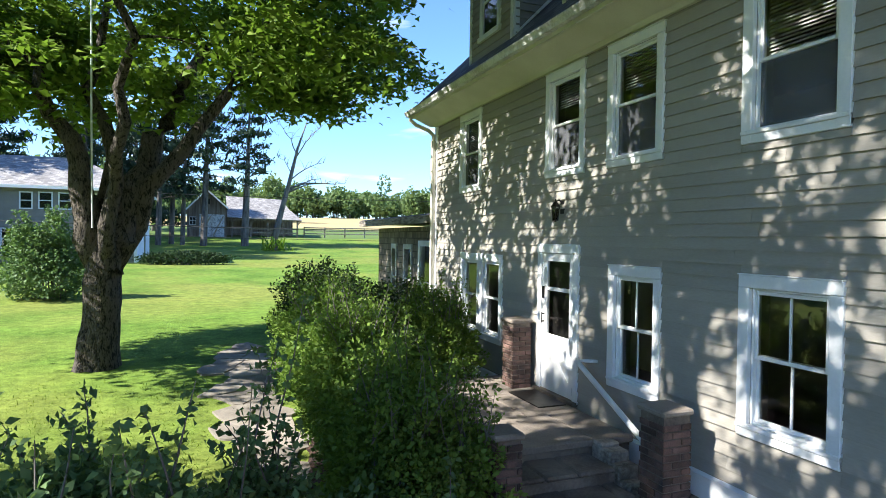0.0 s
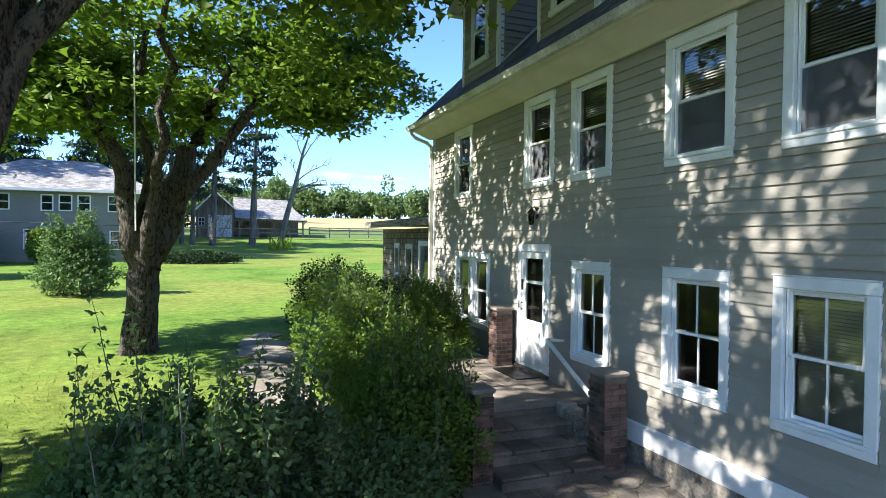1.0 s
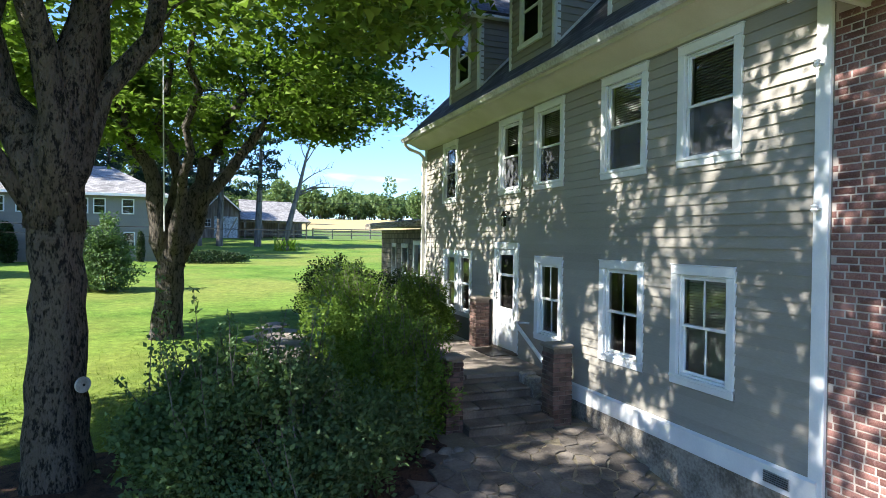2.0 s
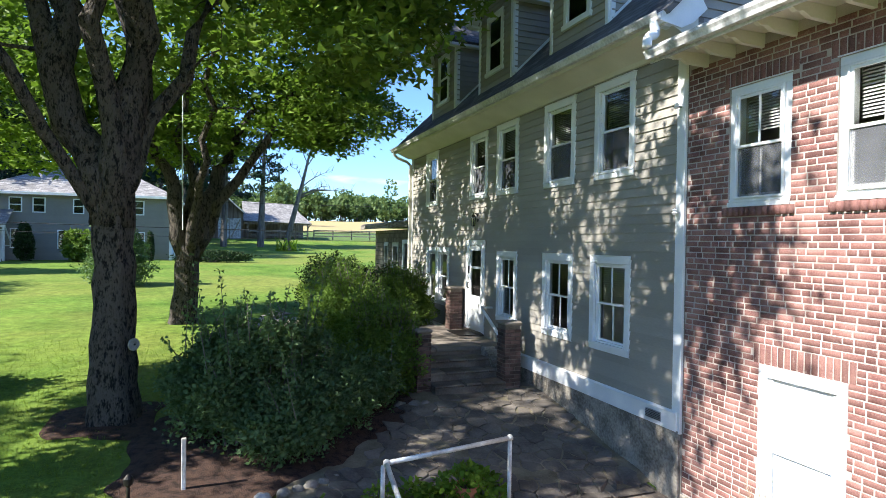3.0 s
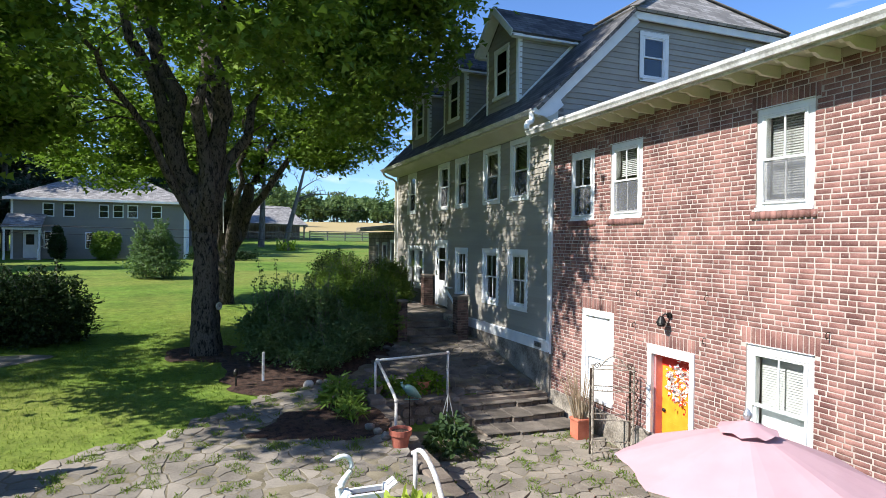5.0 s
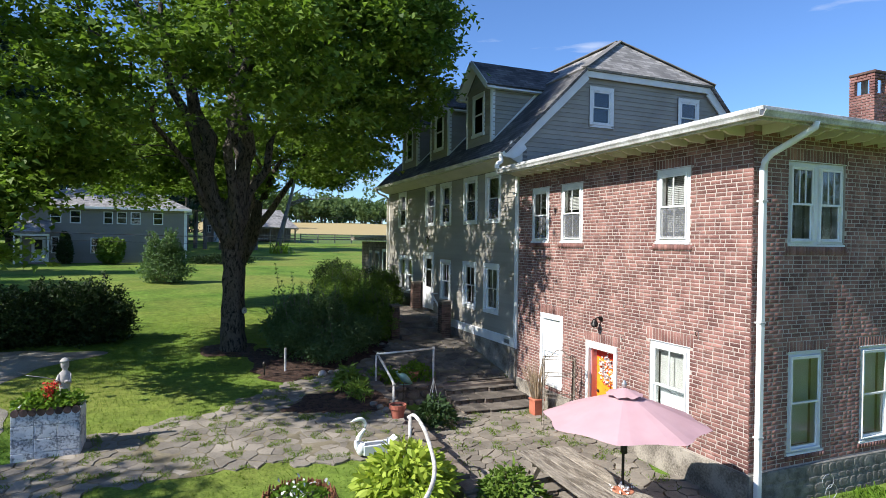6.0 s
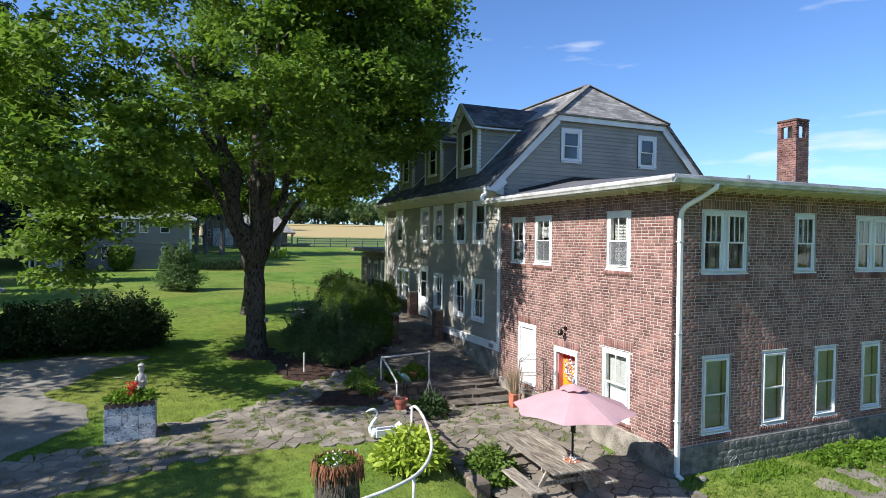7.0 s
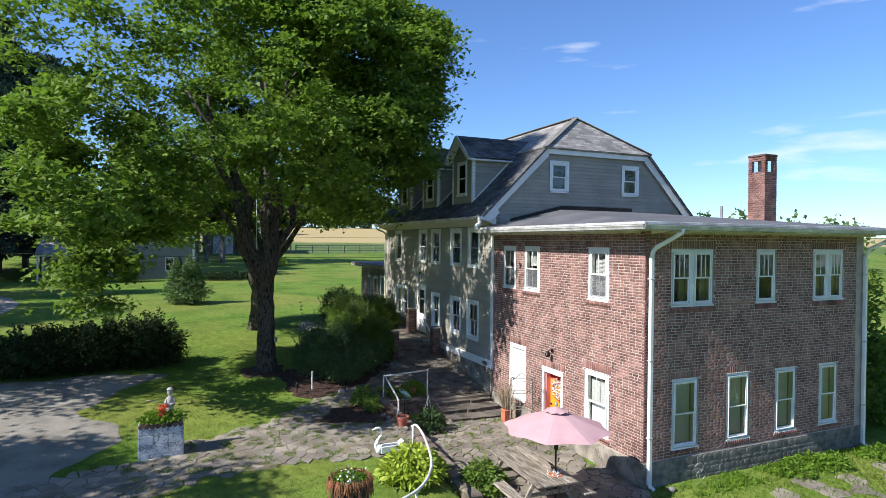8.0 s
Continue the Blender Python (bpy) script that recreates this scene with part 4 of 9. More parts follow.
front_blocks, front_rows = list(brick_front) + [RED], []


def course_over(z, foot):
    return foot + math.ceil((z - foot) / COURSE) * COURSE - JOINT


def course_under(z, foot):
    return foot + math.floor((z - foot) / COURSE) * COURSE


for i, (a, b, c, d) in enumerate(brick_front + [RED]):
    head = course_over(d + 0.18, FOOT)
    front_blocks.append((a - 0.08, b + 0.08, d, head))
    front_rows += upright_row(a - 0.08, b + 0.08, d + 0.004, head, i)
    if i < 4:
        low = course_under(c - 0.09, FOOT)
        front_blocks.append((a - 0.06, b + 0.06, low, c))
        front_rows += upright_row(a - 0.06, b + 0.06, low, c - 0.004, 20 + i, proud=0.04)
bricks_front = brickwork(0.0, HY0, FOOT, 6.08, front_blocks, 1) + front_rows
side_blocks, side_rows = list(brick_side), []
side_sets = [(0.80, 2.18, 4.22, 5.60), (3.66, 4.40, 4.22, 5.60), (5.83, 7.11, 4.22, 5.60), *brick_side[5:]]
for i, (a, b, c, d) in enumerate(side_sets):
    head, low = course_over(d + 0.18, FOOT + 0.02), course_under(c - 0.09, FOOT + 0.02)
    side_blocks += [(a - 0.05, b + 0.05, d, head), (a - 0.05, b + 0.05, low, c)]
    side_rows += upright_row(a - 0.05, b + 0.05, d + 0.004, head, 40 + i) + upright_row(a - 0.05, b + 0.05, low, c - 0.004, 60 + i, proud=0.045)
bricks_side = brickwork(0.0, BX1, FOOT + 0.02, 6.08, side_blocks, 2) + side_rows


# ---- roofs ----
def sheet(name, polys, thick, mat, parent=None, label=""):
    """Roof planes with thickness; each polygon is a plane of its own."""
    g = Geo()
    for poly in polys:
        p = [Vector(q) for q in poly]
        nrm = (p[1] - p[0]).cross(p[2] - p[0]).normalized()
        if nrm.z < 0:
            p.reverse()
            nrm = -nrm
        n = len(p)
        g.add(p + [q - nrm * thick for q in p], [tuple(range(n)), tuple(range(2 * n - 1, n - 1, -1))] + [(i, n + i, n + (i + 1) % n, (i + 1) % n) for i in range(n)])
    ob = part(name, g, mat, parent, label, tidy=False)
    flat_uv(ob.data)
    return ob


RX, KL, KR, RE = 4.30, 1.95, 6.65, 9.10       # ridge, knees and rear eave, in x
KZ, RZ, EZ = 9.10, 10.60, 6.63                # knee, ridge and eave, in z
EX = -0.56
GY0, GY1 = HY0 - 0.22, HY1 + 0.25             # the roof's overhang at both ends
roof = thing("roof_house", (RX, 13, HZ), "dark shingled gambrel roof with clipped ends and three dormers", "roof", kind="structure")
sheet("lower_slope", [[(EX, GY0, EZ), (EX, GY1, EZ), (KL, GY1, KZ), (KL, GY0, KZ)]], 0.07, M_SHINGLE, roof)
sheet("lower_slope", [[(RE, GY0, EZ), (RE, GY1, EZ), (KR, GY1, KZ), (KR, GY0, KZ)]], 0.07, M_SHINGLE, roof)
# upper slopes, clipped ends and ridge caps take the paler shingle
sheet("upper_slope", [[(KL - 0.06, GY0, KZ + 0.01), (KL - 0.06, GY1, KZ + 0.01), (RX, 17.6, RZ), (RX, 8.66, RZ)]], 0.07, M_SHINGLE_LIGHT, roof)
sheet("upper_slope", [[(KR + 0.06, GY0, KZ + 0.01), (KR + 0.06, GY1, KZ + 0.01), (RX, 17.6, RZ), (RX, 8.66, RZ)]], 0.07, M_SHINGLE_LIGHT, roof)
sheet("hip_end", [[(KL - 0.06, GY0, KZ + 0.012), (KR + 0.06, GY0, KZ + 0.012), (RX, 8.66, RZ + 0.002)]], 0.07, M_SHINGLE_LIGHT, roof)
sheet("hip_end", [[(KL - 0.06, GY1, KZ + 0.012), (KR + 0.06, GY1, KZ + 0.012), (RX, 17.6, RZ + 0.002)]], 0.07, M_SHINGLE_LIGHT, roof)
g = Geo()
for a, b in (((KL - 0.06, GY0, KZ + 0.03), (RX, 8.66, RZ + 0.03)), ((KR + 0.06, GY0, KZ + 0.03), (RX, 8.66, RZ + 0.03)), ((RX, 8.66, RZ + 0.03), (RX, 17.6, RZ + 0.03))):
    g.slab(a, b, 0.22, 0.03)
part("ridge_cap", g, M_SHINGLE_LIGHT, roof)

# the gable over the wing, with its boards, windows and white rakes
gable_wall_ob = Geo()
ring = [(0.0, 6.3), (HX1, 6.3), (HX1, 6.72), (KR, KZ - 0.03), (KL, KZ - 0.03), (0.0, 7.08), (0.0, 6.3)][:-1]
gable = part("wall_south_gable", gable_wall_ob.prism([(x, z) for x, z in ring], 1, HY0 + 0.02, HY0 + 0.14), M_SHEATH)
tagged(gable, "taupe clapboard gable above the flat brick wing", "wall", kind="structure")


def gable_span(z):
    left = 0.0 if z < 7.08 else (z - 7.08) / (KZ - 7.08) * KL
    right = HX1 if z < 6.72 else HX1 - (z - 6.72) / (KZ - 6.72) * (HX1 - KR)
    return left + 0.03, right - 0.03


GW = [(2.20, 3.03, 7.52, 8.66), (5.42, 6.25, 7.50, 8.66)]
clapboards(gable, 1, HY0 + 0.02, gable_span, 6.45, KZ - 0.14, GW, seed=9)
for a, b, c, d in GW:
    gw = window(1, HY0 - 0.052, a, b, c, d, "white framed sash window in the gable", muntins=(0, 0), proud=0.0, casing=0.10, deep=0.02)
    # no room here: a dark sheet gives the pane its unlit depth
    part("backing", Geo().box(a + 0.1, b - 0.1, HY0 + 0.0185, HY0 + 0.0197, c + 0.1, d - 0.1, 0), M_DARK, gw, "dark sheet in place of the unlit room")
rake = thing("trim_gable", (0, HY0, 6.6), "wide white rake boards and frieze of the gable", "trim", kind="structure")
part("rake_board", Geo().slab((EX + 0.30, HY0 - 0.10, EZ + 0.10), (KL + 0.08, HY0 - 0.10, KZ - 0.17), 0.28, 0.05, up=(0, 1, 0)), M_WHITE, rake)
part("rake_board", Geo().slab((RE - 0.30, HY0 - 0.10, EZ + 0.10), (KR - 0.08, HY0 - 0.10, KZ - 0.17), 0.28, 0.05, up=(0, 1, 0)), M_WHITE, rake)
part("frieze", Geo().box(KL, KR, HY0 - 0.125, HY0 - 0.07, KZ - 0.21, KZ - 0.035), M_WHITE, rake)
part("soffit", Geo().box(KL, KR, HY0 - 0.07, HY0 + 0.0, KZ - 0.10, KZ - 0.07), M_CREAM, rake)
for i in range(44):
    u = KL + 0.1 + i * 0.104
    part("dentil", Geo().box(u, u + 0.05, HY0 - 0.066, HY0 - 0.03, KZ - 0.19, KZ - 0.115, 0.004), M_WHITE, rake)
part("cornice_end", Geo().prism([(EX - 0.01, 6.49), (0.03, 6.40), (0.03, 7.05), (EX + 0.30, 6.93), (EX - 0.01, 6.60)], 1, HY0 - 0.074, HY0 + 0.005), M_WHITE, rake)
part("rake_foot", Geo().prism([(EX - 0.03, 6.50), (-0.28, 6.45), (-0.10, 6.54), (0.12, 6.74), (-0.09, 7.02), (EX - 0.03, 6.60)], 1, HY0 - 0.165, HY0 - 0.075), M_WHITE, rake)

# boxed cornice and gutter along the front
cor = thing("cornice", (0, HY0, 6.4), "cream boxed cornice under the long eave", "cornice", kind="structure")
part("soffit_board", Geo().prism([(0.0, 6.345), (-0.10, 6.345), (-0.47, 6.50), (-0.50, 6.56), (0.0, 6.74)], 1, HY0 - 0.14, HY1 + 0.2), M_CREAM, cor)
part("fascia", Geo().prism([(-0.502, 6.47), (-0.535, 6.47), (-0.555, 6.615), (-0.502, 6.615)], 1, HY0 - 0.15, HY1 + 0.22), M_CREAM, cor)
part("bed_mould", Geo().prism([(-0.001, 6.30), (-0.05, 6.30), (-0.10, 6.344), (-0.001, 6.344)], 1, HY0 + 0.02, HY1 - 0.01), M_CREAM, cor)


def gutter(name, a, b, axis, edge, z, outward, label):
    """A K-style gutter along axis from a to b; edge is its back, z its top."""
    o = outward
    prof = [(edge, z), (edge, z - 0.095), (edge + o * 0.075, z - 0.095), (edge + o * 0.09, z - 0.055), (edge + o * 0.115, z - 0.02), (edge + o * 0.115, z),
            (edge + o * 0.105, z), (edge + o * 0.105, z - 0.02), (edge + o * 0.08, z - 0.055), (edge + o * 0.07, z - 0.087), (edge + o * 0.008, z - 0.087), (edge + o * 0.008, z)]
    t = thing(name, (edge, a, z) if axis == 1 else (a, edge, z), label, "gutter", kind="structure")
    part("trough", Geo().prism(prof, axis, a, b), M_OLDWHITE, t)
    k = a + 0.4
    while k < b:
        g = Geo()
        if axis == 1:
            g.box(min(edge, edge + o * 0.11), max(edge, edge + o * 0.11), k, k + 0.02, z - 0.005, z + 0.004, 0.001)
        else:
            g.box(k, k + 0.02, min(edge, edge + o * 0.11), max(edge, edge + o * 0.11), z - 0.005, z + 0.004, 0.001)
        part("strap", g, M_OLDWHITE, t)
        k += 0.9
    return t


gutter("gutter", HY0 - 0.16, HY1 + 0.24, 1, -0.557, 6.605, -1, "long white gutter under the shingled roof edge")
ds = thing("downspout", (-0.1, HY1 - 0.05, 1.6), "painted downspout with an elbow at the far corner of the house", "downspout")
part("elbow", Geo().tube([(-0.60, HY1 + 0.02, 6.52), (-0.60, HY1 + 0.02, 6.42), (-0.48, HY1 + 0.0, 6.32), (-0.2, HY1 - 0.02, 6.22), (-0.09, HY1 - 0.03, 6.12), (-0.09, HY1 - 0.03, 6.0)], 0.042, 10), M_CREAM, ds, smooth=True)
part("pipe", Geo().box(-0.135, -0.05, HY1 - 0.075, HY1 + 0.01, 1.5, 6.02, 0.012), M_CREAM, ds)
el = thing("gutter_elbow", (-0.6, HY0, 6.2), "white S-shaped elbow that drains one gutter into the next", "downspout")
part("elbow", Geo().tube(smooth_line([(-0.615, HY0 - 0.06, 6.54), (-0.612, HY0 - 0.06, 6.47), (-0.60, HY0 - 0.07, 6.40), (-0.62, HY0 - 0.08, 6.345), (-0.70, HY0 - 0.10, 6.31), (-0.745, HY0 - 0.11, 6.26), (-0.755, HY0 - 0.12, 6.16)], 4), 0.058, 12), M_WHITE, el, smooth=True)


# ---- dormers ----
def dormer(yc, half, label):
    """A gabled dormer that stands flush over the front wall, with lapped boards, a white window and a small shingled roof."""
    zf, ze, zp = 7.02, 8.93, 9.78
    t = thing("dormer", (0.05, yc, zf), label, "dormer", "dormers along the roof")
    back_x = 2.6
    win = (yc - 0.41, yc + 0.41, 7.50, 8.80)
    g = Geo().prism([(yc - half, zf), (yc + half, zf), (yc + half, ze), (yc, zp - 0.12), (yc - half, ze)], 0, 0.05, 0.12)
    front = part("front_wall", g, M_SHEATH, t)
    clapboards(front, 0, 0.05, lambda z: (yc - half + 0.09, yc + half - 0.09) if z < ze else (yc - half * (zp - 0.14 - z) / (zp - ze), yc + half * (zp - 0.14 - z) / (zp - ze)), zf + 0.05, zp - 0.25, [win], seed=int(yc * 7))
    for s in (-1, 1):
        yy = yc + s * half
        cheek = part("cheek_wall", Geo().prism([(0.12, zf + 0.1), (0.12, ze), (back_x, ze), (back_x, 9.3), (1.9, 8.98)][:3] + [(1.85, ze - 0.0)], 1, min(yy, yy - s * 0.06), max(yy, yy - s * 0.06)), M_SHEATH, t)
        clapboards(cheek, 1, yy, lambda z: (0.06, max(0.1, (z - 7.08) / (KZ - 7.08) * KL + 0.05)), zf + 0.12, ze - 0.06, [], seed=int(yc * 3) + s, outward=s)
        part("corner_board", Geo().box(0.012, 0.055, min(yy, yy - s * 0.09), max(yy, yy - s * 0.09), zf + 0.06, ze - 0.02), M_WHITE, t)
        part("corner_board", Geo().box(0.03, 0.13, min(yy + s * 0.026, yy), max(yy + s * 0.026, yy), zf + 0.12, ze - 0.02), M_WHITE, t)
        part("flashing_board", Geo().slab((0.10, yy + s * 0.03, 7.26), (1.72, yy + s * 0.03, 8.92), 0.09, 0.022, up=(0, 1, 0)), M_WHITE, t)
        # roof plane, eave trim and rake
        e = yc + s * (half + 0.20)
        ez = ze - 0.13
        rp = sheet("dormer_roof", [[(-0.24, e, ez + 0.06), (-0.24, yc, zp), (3.2, yc, zp), (1.75, e, ez + 0.06)]], 0.05, M_SHINGLE, t)
        part("eave_board", Geo().box(-0.2, 1.72, min(e, e - s * 0.17), max(e, e - s * 0.17), ez - 0.06, ez - 0.005), M_WHITE, t)
        part("rake_board", Geo().slab((-0.258, e - s * 0.01, ez + 0.0), (-0.258, yc, zp - 0.06), 0.17, 0.03, up=(1, 0, 0)), M_WHITE, t)
        part("rake_soffit", Geo().slab((-0.10, e - s * 0.02, ez - 0.01), (-0.10, yc, zp - 0.085), 0.27, 0.02, up=(0, 0, 1)), M_WHITE, t)
    a, b, c, d = win
    w = part("window_casing", Geo().box(0.0, 0.06, a, a + 0.10, c, d).box(0.0, 0.06, b - 0.10, b, c, d).box(-0.004, 0.06, a, b, d - 0.10, d + 0.0).box(-0.03, 0.06, a - 0.02, b + 0.02, c - 0.03, c + 0.06), M_WHITE, t)
    mid = (c + d) / 2
    part("sash", Geo().box(0.015, 0.045, a + 0.10, a + 0.14, c + 0.06, d - 0.1).box(0.015, 0.045, b - 0.14, b - 0.10, c + 0.06, d - 0.1).box(0.012, 0.046, a + 0.14, b - 0.14, mid - 0.025, mid + 0.025).box(0.015, 0.045, a + 0.14, b - 0.14, c + 0.06, c + 0.1).box(0.015, 0.045, a + 0.14, b - 0.14, d - 0.14, d - 0.1), M_WHITE, w)
    part("pane", glazing(0, 0.03, a + 0.13, b - 0.13, c + 0.09, d - 0.13), M_GLASS, w, tidy=False).visible_shadow = False
    # dark sheet stands in for the dormer's unlit inside
    part("backing", Geo().box(0.046, 0.049, a + 0.1, b - 0.1, c + 0.06, d - 0.1, 0), M_DARK, w, "dark sheet in place of the unlit room")
    return t


for yc, half in ((9.93, 0.88), (13.15, 0.85), (16.35, 0.88)):
    dormer(yc, half, "gabled clapboard dormer with a white sash window")


# ---- low hipped roof of the brick wing ----
BE = 6.20
flat = thing("roof_wing", (3, 3, BE), "low grey roof with white fascia over the brick wing", "roof", kind="structure")
X0, X1, Y0 = -0.62, BX1 + 0.55, -0.66
sheet("roof_plane", [[(X0, Y0, BE), (X0, HY0, BE), (2.7, HY0, 6.93)]], 0.05, M_MEMBRANE, flat)
sheet("roof_plane", [[(X0, Y0, BE), (2.7, HY0, 6.93), (5.8, HY0, 6.93), (X1, Y0, BE)]], 0.05, M_MEMBRANE, flat)
sheet("roof_plane", [[(X1, Y0, BE), (X1, HY0, BE), (5.8, HY0, 6.93)]], 0.05, M_MEMBRANE, flat)
part("flashing", Geo().slab((0.6, HY0 - 0.08, 6.48), (2.7, HY0 - 0.08, 6.98), 0.16, 0.03, up=(0, 1, 0)).slab((2.7, HY0 - 0.08, 6.98), (5.9, HY0 - 0.08, 6.98), 0.16, 0.03, up=(0, 1, 0)), M_DARK, flat, "black flashing at the gable")
part("fascia", Geo().box(X0, X0 + 0.03, Y0, HY0, BE - 0.19, BE - 0.055), M_OLDWHITE, flat)
part("fascia", Geo().box(X0 + 0.031, X1, Y0, Y0 + 0.03, BE - 0.19, BE - 0.055), M_OLDWHITE, flat)
part("drip_edge", Geo().box(X0 - 0.02, X0 + 0.05, Y0 - 0.02, HY0, BE - 0.05, BE + 0.012).box(X0 + 0.051, X1, Y0 - 0.02, Y0 + 0.05, BE - 0.05, BE + 0.012), M_OLDWHITE, flat)
part("soffit", Geo().box(X0 + 0.031, 0.02, Y0 + 0.031, HY0, BE - 0.085, BE - 0.06, 0).box(0.021, X1, Y0 + 0.031, 0.02, BE - 0.085, BE - 0.06, 0), M_CREAM, flat)
tail = [(X0 + 0.03, -0.09), (X0 + 0.03, -0.15), (X0 + 0.12, -0.20), (X0 + 0.20, -0.185), (X0 + 0.30, -0.23), (0.02, -0.24), (0.02, -0.09)]
k = 0.18
while k < HY0 - 0.1:
    part("rafter_tail", Geo().prism([(x, BE + z) for x, z in tail], 1, k, k + 0.05), M_CREAM, flat)
    k += 0.40
k = 0.15
while k < BX1:
    part("rafter_tail", Geo().prism([(y - X0 + Y0, BE + z) for y, z in tail], 0, k, k + 0.05), M_CREAM, flat)
    k += 0.40
gutter("gutter", Y0 - 0.02, HY0 - 0.02, 1, X0 - 0.001, BE - 0.06, -1, "white gutter along the brick front")
gutter("gutter", X0 - 0.1, X1, 0, Y0 - 0.021, BE - 0.062, -1, "white gutter along the brick end wall")
for u, lab in ((0.12, "white downspout with a long elbow at the brick corner"), (BX1 - 0.03, "white downspout at the rear brick corner")):
    t = thing("downspout", (u, -0.08, 0.05), lab, "downspout")
    part("elbow", Geo().tube([(u + 0.26, Y0 - 0.08, BE - 0.14), (u + 0.26, Y0 - 0.07, BE - 0.22), (u + 0.18, Y0 + 0.15, BE - 0.36), (u + 0.04, -0.18, BE - 0.56), (u, -0.11, BE - 0.66), (u, -0.08, BE - 0.8)], 0.052, 10), M_WHITE, t, smooth=True)
    part("pipe", Geo().box(u - 0.05, u + 0.05, -0.125, -0.035, 0.12, BE - 0.76, 0.014), M_WHITE, t)
    part("shoe", Geo().tube([(u, -0.08, 0.2), (u, -0.10, 0.1), (u + 0.02, -0.22, 0.05)], 0.05, 10), M_WHITE, t, smooth=True)
    for z in (1.2, 3.0, 4.9):
        part("strap", Geo().box(u - 0.06, u + 0.06, -0.13, -0.012, z, z + 0.03, 0.003), M_OLDWHITE, t)

# chimney against the rear wall
ch = thing("chimney", (8.1, 3.4, 0), "red brick chimney stack with open sides under its cap", "chimney", kind="structure")
cx0, cx1, cy0, cy1 = 7.85, 8.42, 3.10, 3.74
part("core", Geo().box(cx0 + 0.012, cx1 - 0.012, cy0 + 0.012, cy1 - 0.012, 0, 8.12, 0).box(cx0 + 0.02, cx0 + 0.13, cy0 + 0.02, cy0 + 0.13, 8.12, 8.66, 0).box(cx1 - 0.13, cx1 - 0.02, cy0 + 0.02, cy0 + 0.13, 8.12, 8.66, 0)
     .box(cx0 + 0.02, cx0 + 0.13, cy1 - 0.13, cy1 - 0.02, 8.12, 8.66, 0).box(cx1 - 0.13, cx1 - 0.02, cy1 - 0.13, cy1 - 0.02, 8.12, 8.66, 0), M_MORTAR, ch)
rnd = random.Random(12)
pieces = Geo()
for r in range(int((8.68 - 6.0) / COURSE)):
    z = 6.0 + r * COURSE
    gap = 8.14 < z < 8.52
    for fx, (u0, u1) in (("x", (cy0, cy1)), ("y", (cx0, cx1))):
        edges = [(u0, u0 + 0.135), (u1 - 0.135, u1)] if gap else [(u0, u0 + 0.2), (u0 + 0.211, u1 - 0.211), (u1 - 0.2, u1)] if r % 2 else [(u0, u0 + 0.1), (u0 + 0.111, u0 + 0.31), (u0 + 0.321, u1)]
        for a, b in edges:
            p = rnd.uniform(0, 0.005)
            if fx == "x":
                pieces.box(cx0 - p, cx0 + 0.1, a, b, z, z + COURSE - JOINT, 0.004)
            else:
                pieces.box(a, b, cy0 - p, cy0 + 0.1, z, z + COURSE - JOINT, 0.004)
tagged(part("brick_courses", pieces, M_BRICK, ch), kind="stuff")
part("cap", Geo().box(cx0 - 0.02, cx1 + 0.02, cy0 - 0.02, cy1 + 0.02, 8.66, 8.74, 0.02), M_BRICK_OLD, ch)
vp = thing("vent_pipe", (6.9, 3.6, 6.4), "grey plumbing vent pipe through the roof", "pipe")
part("pipe", Geo().tube([(6.7, 3.8, 6.3), (6.7, 3.8, 7.0)], 0.05, 10), M_GREYMETAL, vp)
part("collar", Geo().lathe([(0.1, 0), (0.1, 0.04), (0.06, 0.10)], (6.7, 3.8, 6.5), 12), M_DARK, vp)

# foot of the brick wing: parged along the front, rough fieldstone along the end
def fieldstone(name, axis, face, u0, u1, z0, z1, seed, parent, mat=M_STONE, size=0.26, proud=0.05):
    """A face of irregular stones: cells of jittered seeds, each a low cushion, set in mortar."""
    rnd = random.Random(seed)
    n = 0
    z = z0
    while z < z1 - 0.05:
        h = min(rnd.uniform(0.6, 1.1) * size, z1 - z)
        if z1 - z - h < 0.07:
            h = z1 - z
        u = u0
        while u < u1 - 0.04:
            w = min(rnd.uniform(0.7, 1.8) * size, u1 - u)
            if u1 - u - w < 0.08:
                w = u1 - u
            k = 9
            ring, pts = [], []
            for i in range(k):
                t = 2 * math.pi * (i + rnd.uniform(-0.25, 0.25)) / k
                ca, sa = math.cos(t), math.sin(t)
                q = max(abs(ca), abs(sa)) ** 0.95
                ring.append((u + w / 2 + ca / q * (w / 2 - 0.012) * 0.97, z + h / 2 + sa / q * (h / 2 - 0.010) * 0.97))
            p = proud * rnd.uniform(0.5, 1.1)
            cu, cz = u + w / 2 + rnd.uniform(-0.1, 0.1) * w, z + h / 2
            outer = [(0.0, a, b) for a, b in ring]
            inner = [(p * rnd.uniform(0.75, 1.0), cu + (a - cu) * 0.80, cz + (b - cz) * 0.78) for a, b in ring]
            verts = outer + inner + [(p * 1.1, cu, cz)]
            faces = [(i, (i + 1) % k, k + (i + 1) % k, k + i) for i in range(k)] + [(k + i, k + (i + 1) % k, 2 * k) for i in range(k)]
            pts = [((face - d, a, b) if axis == 0 else (a, face - d, b)) for d, a, b in verts]
            part("stone", Geo().add(pts, faces), mat, parent)
            u += w
            n += 1
        z += h


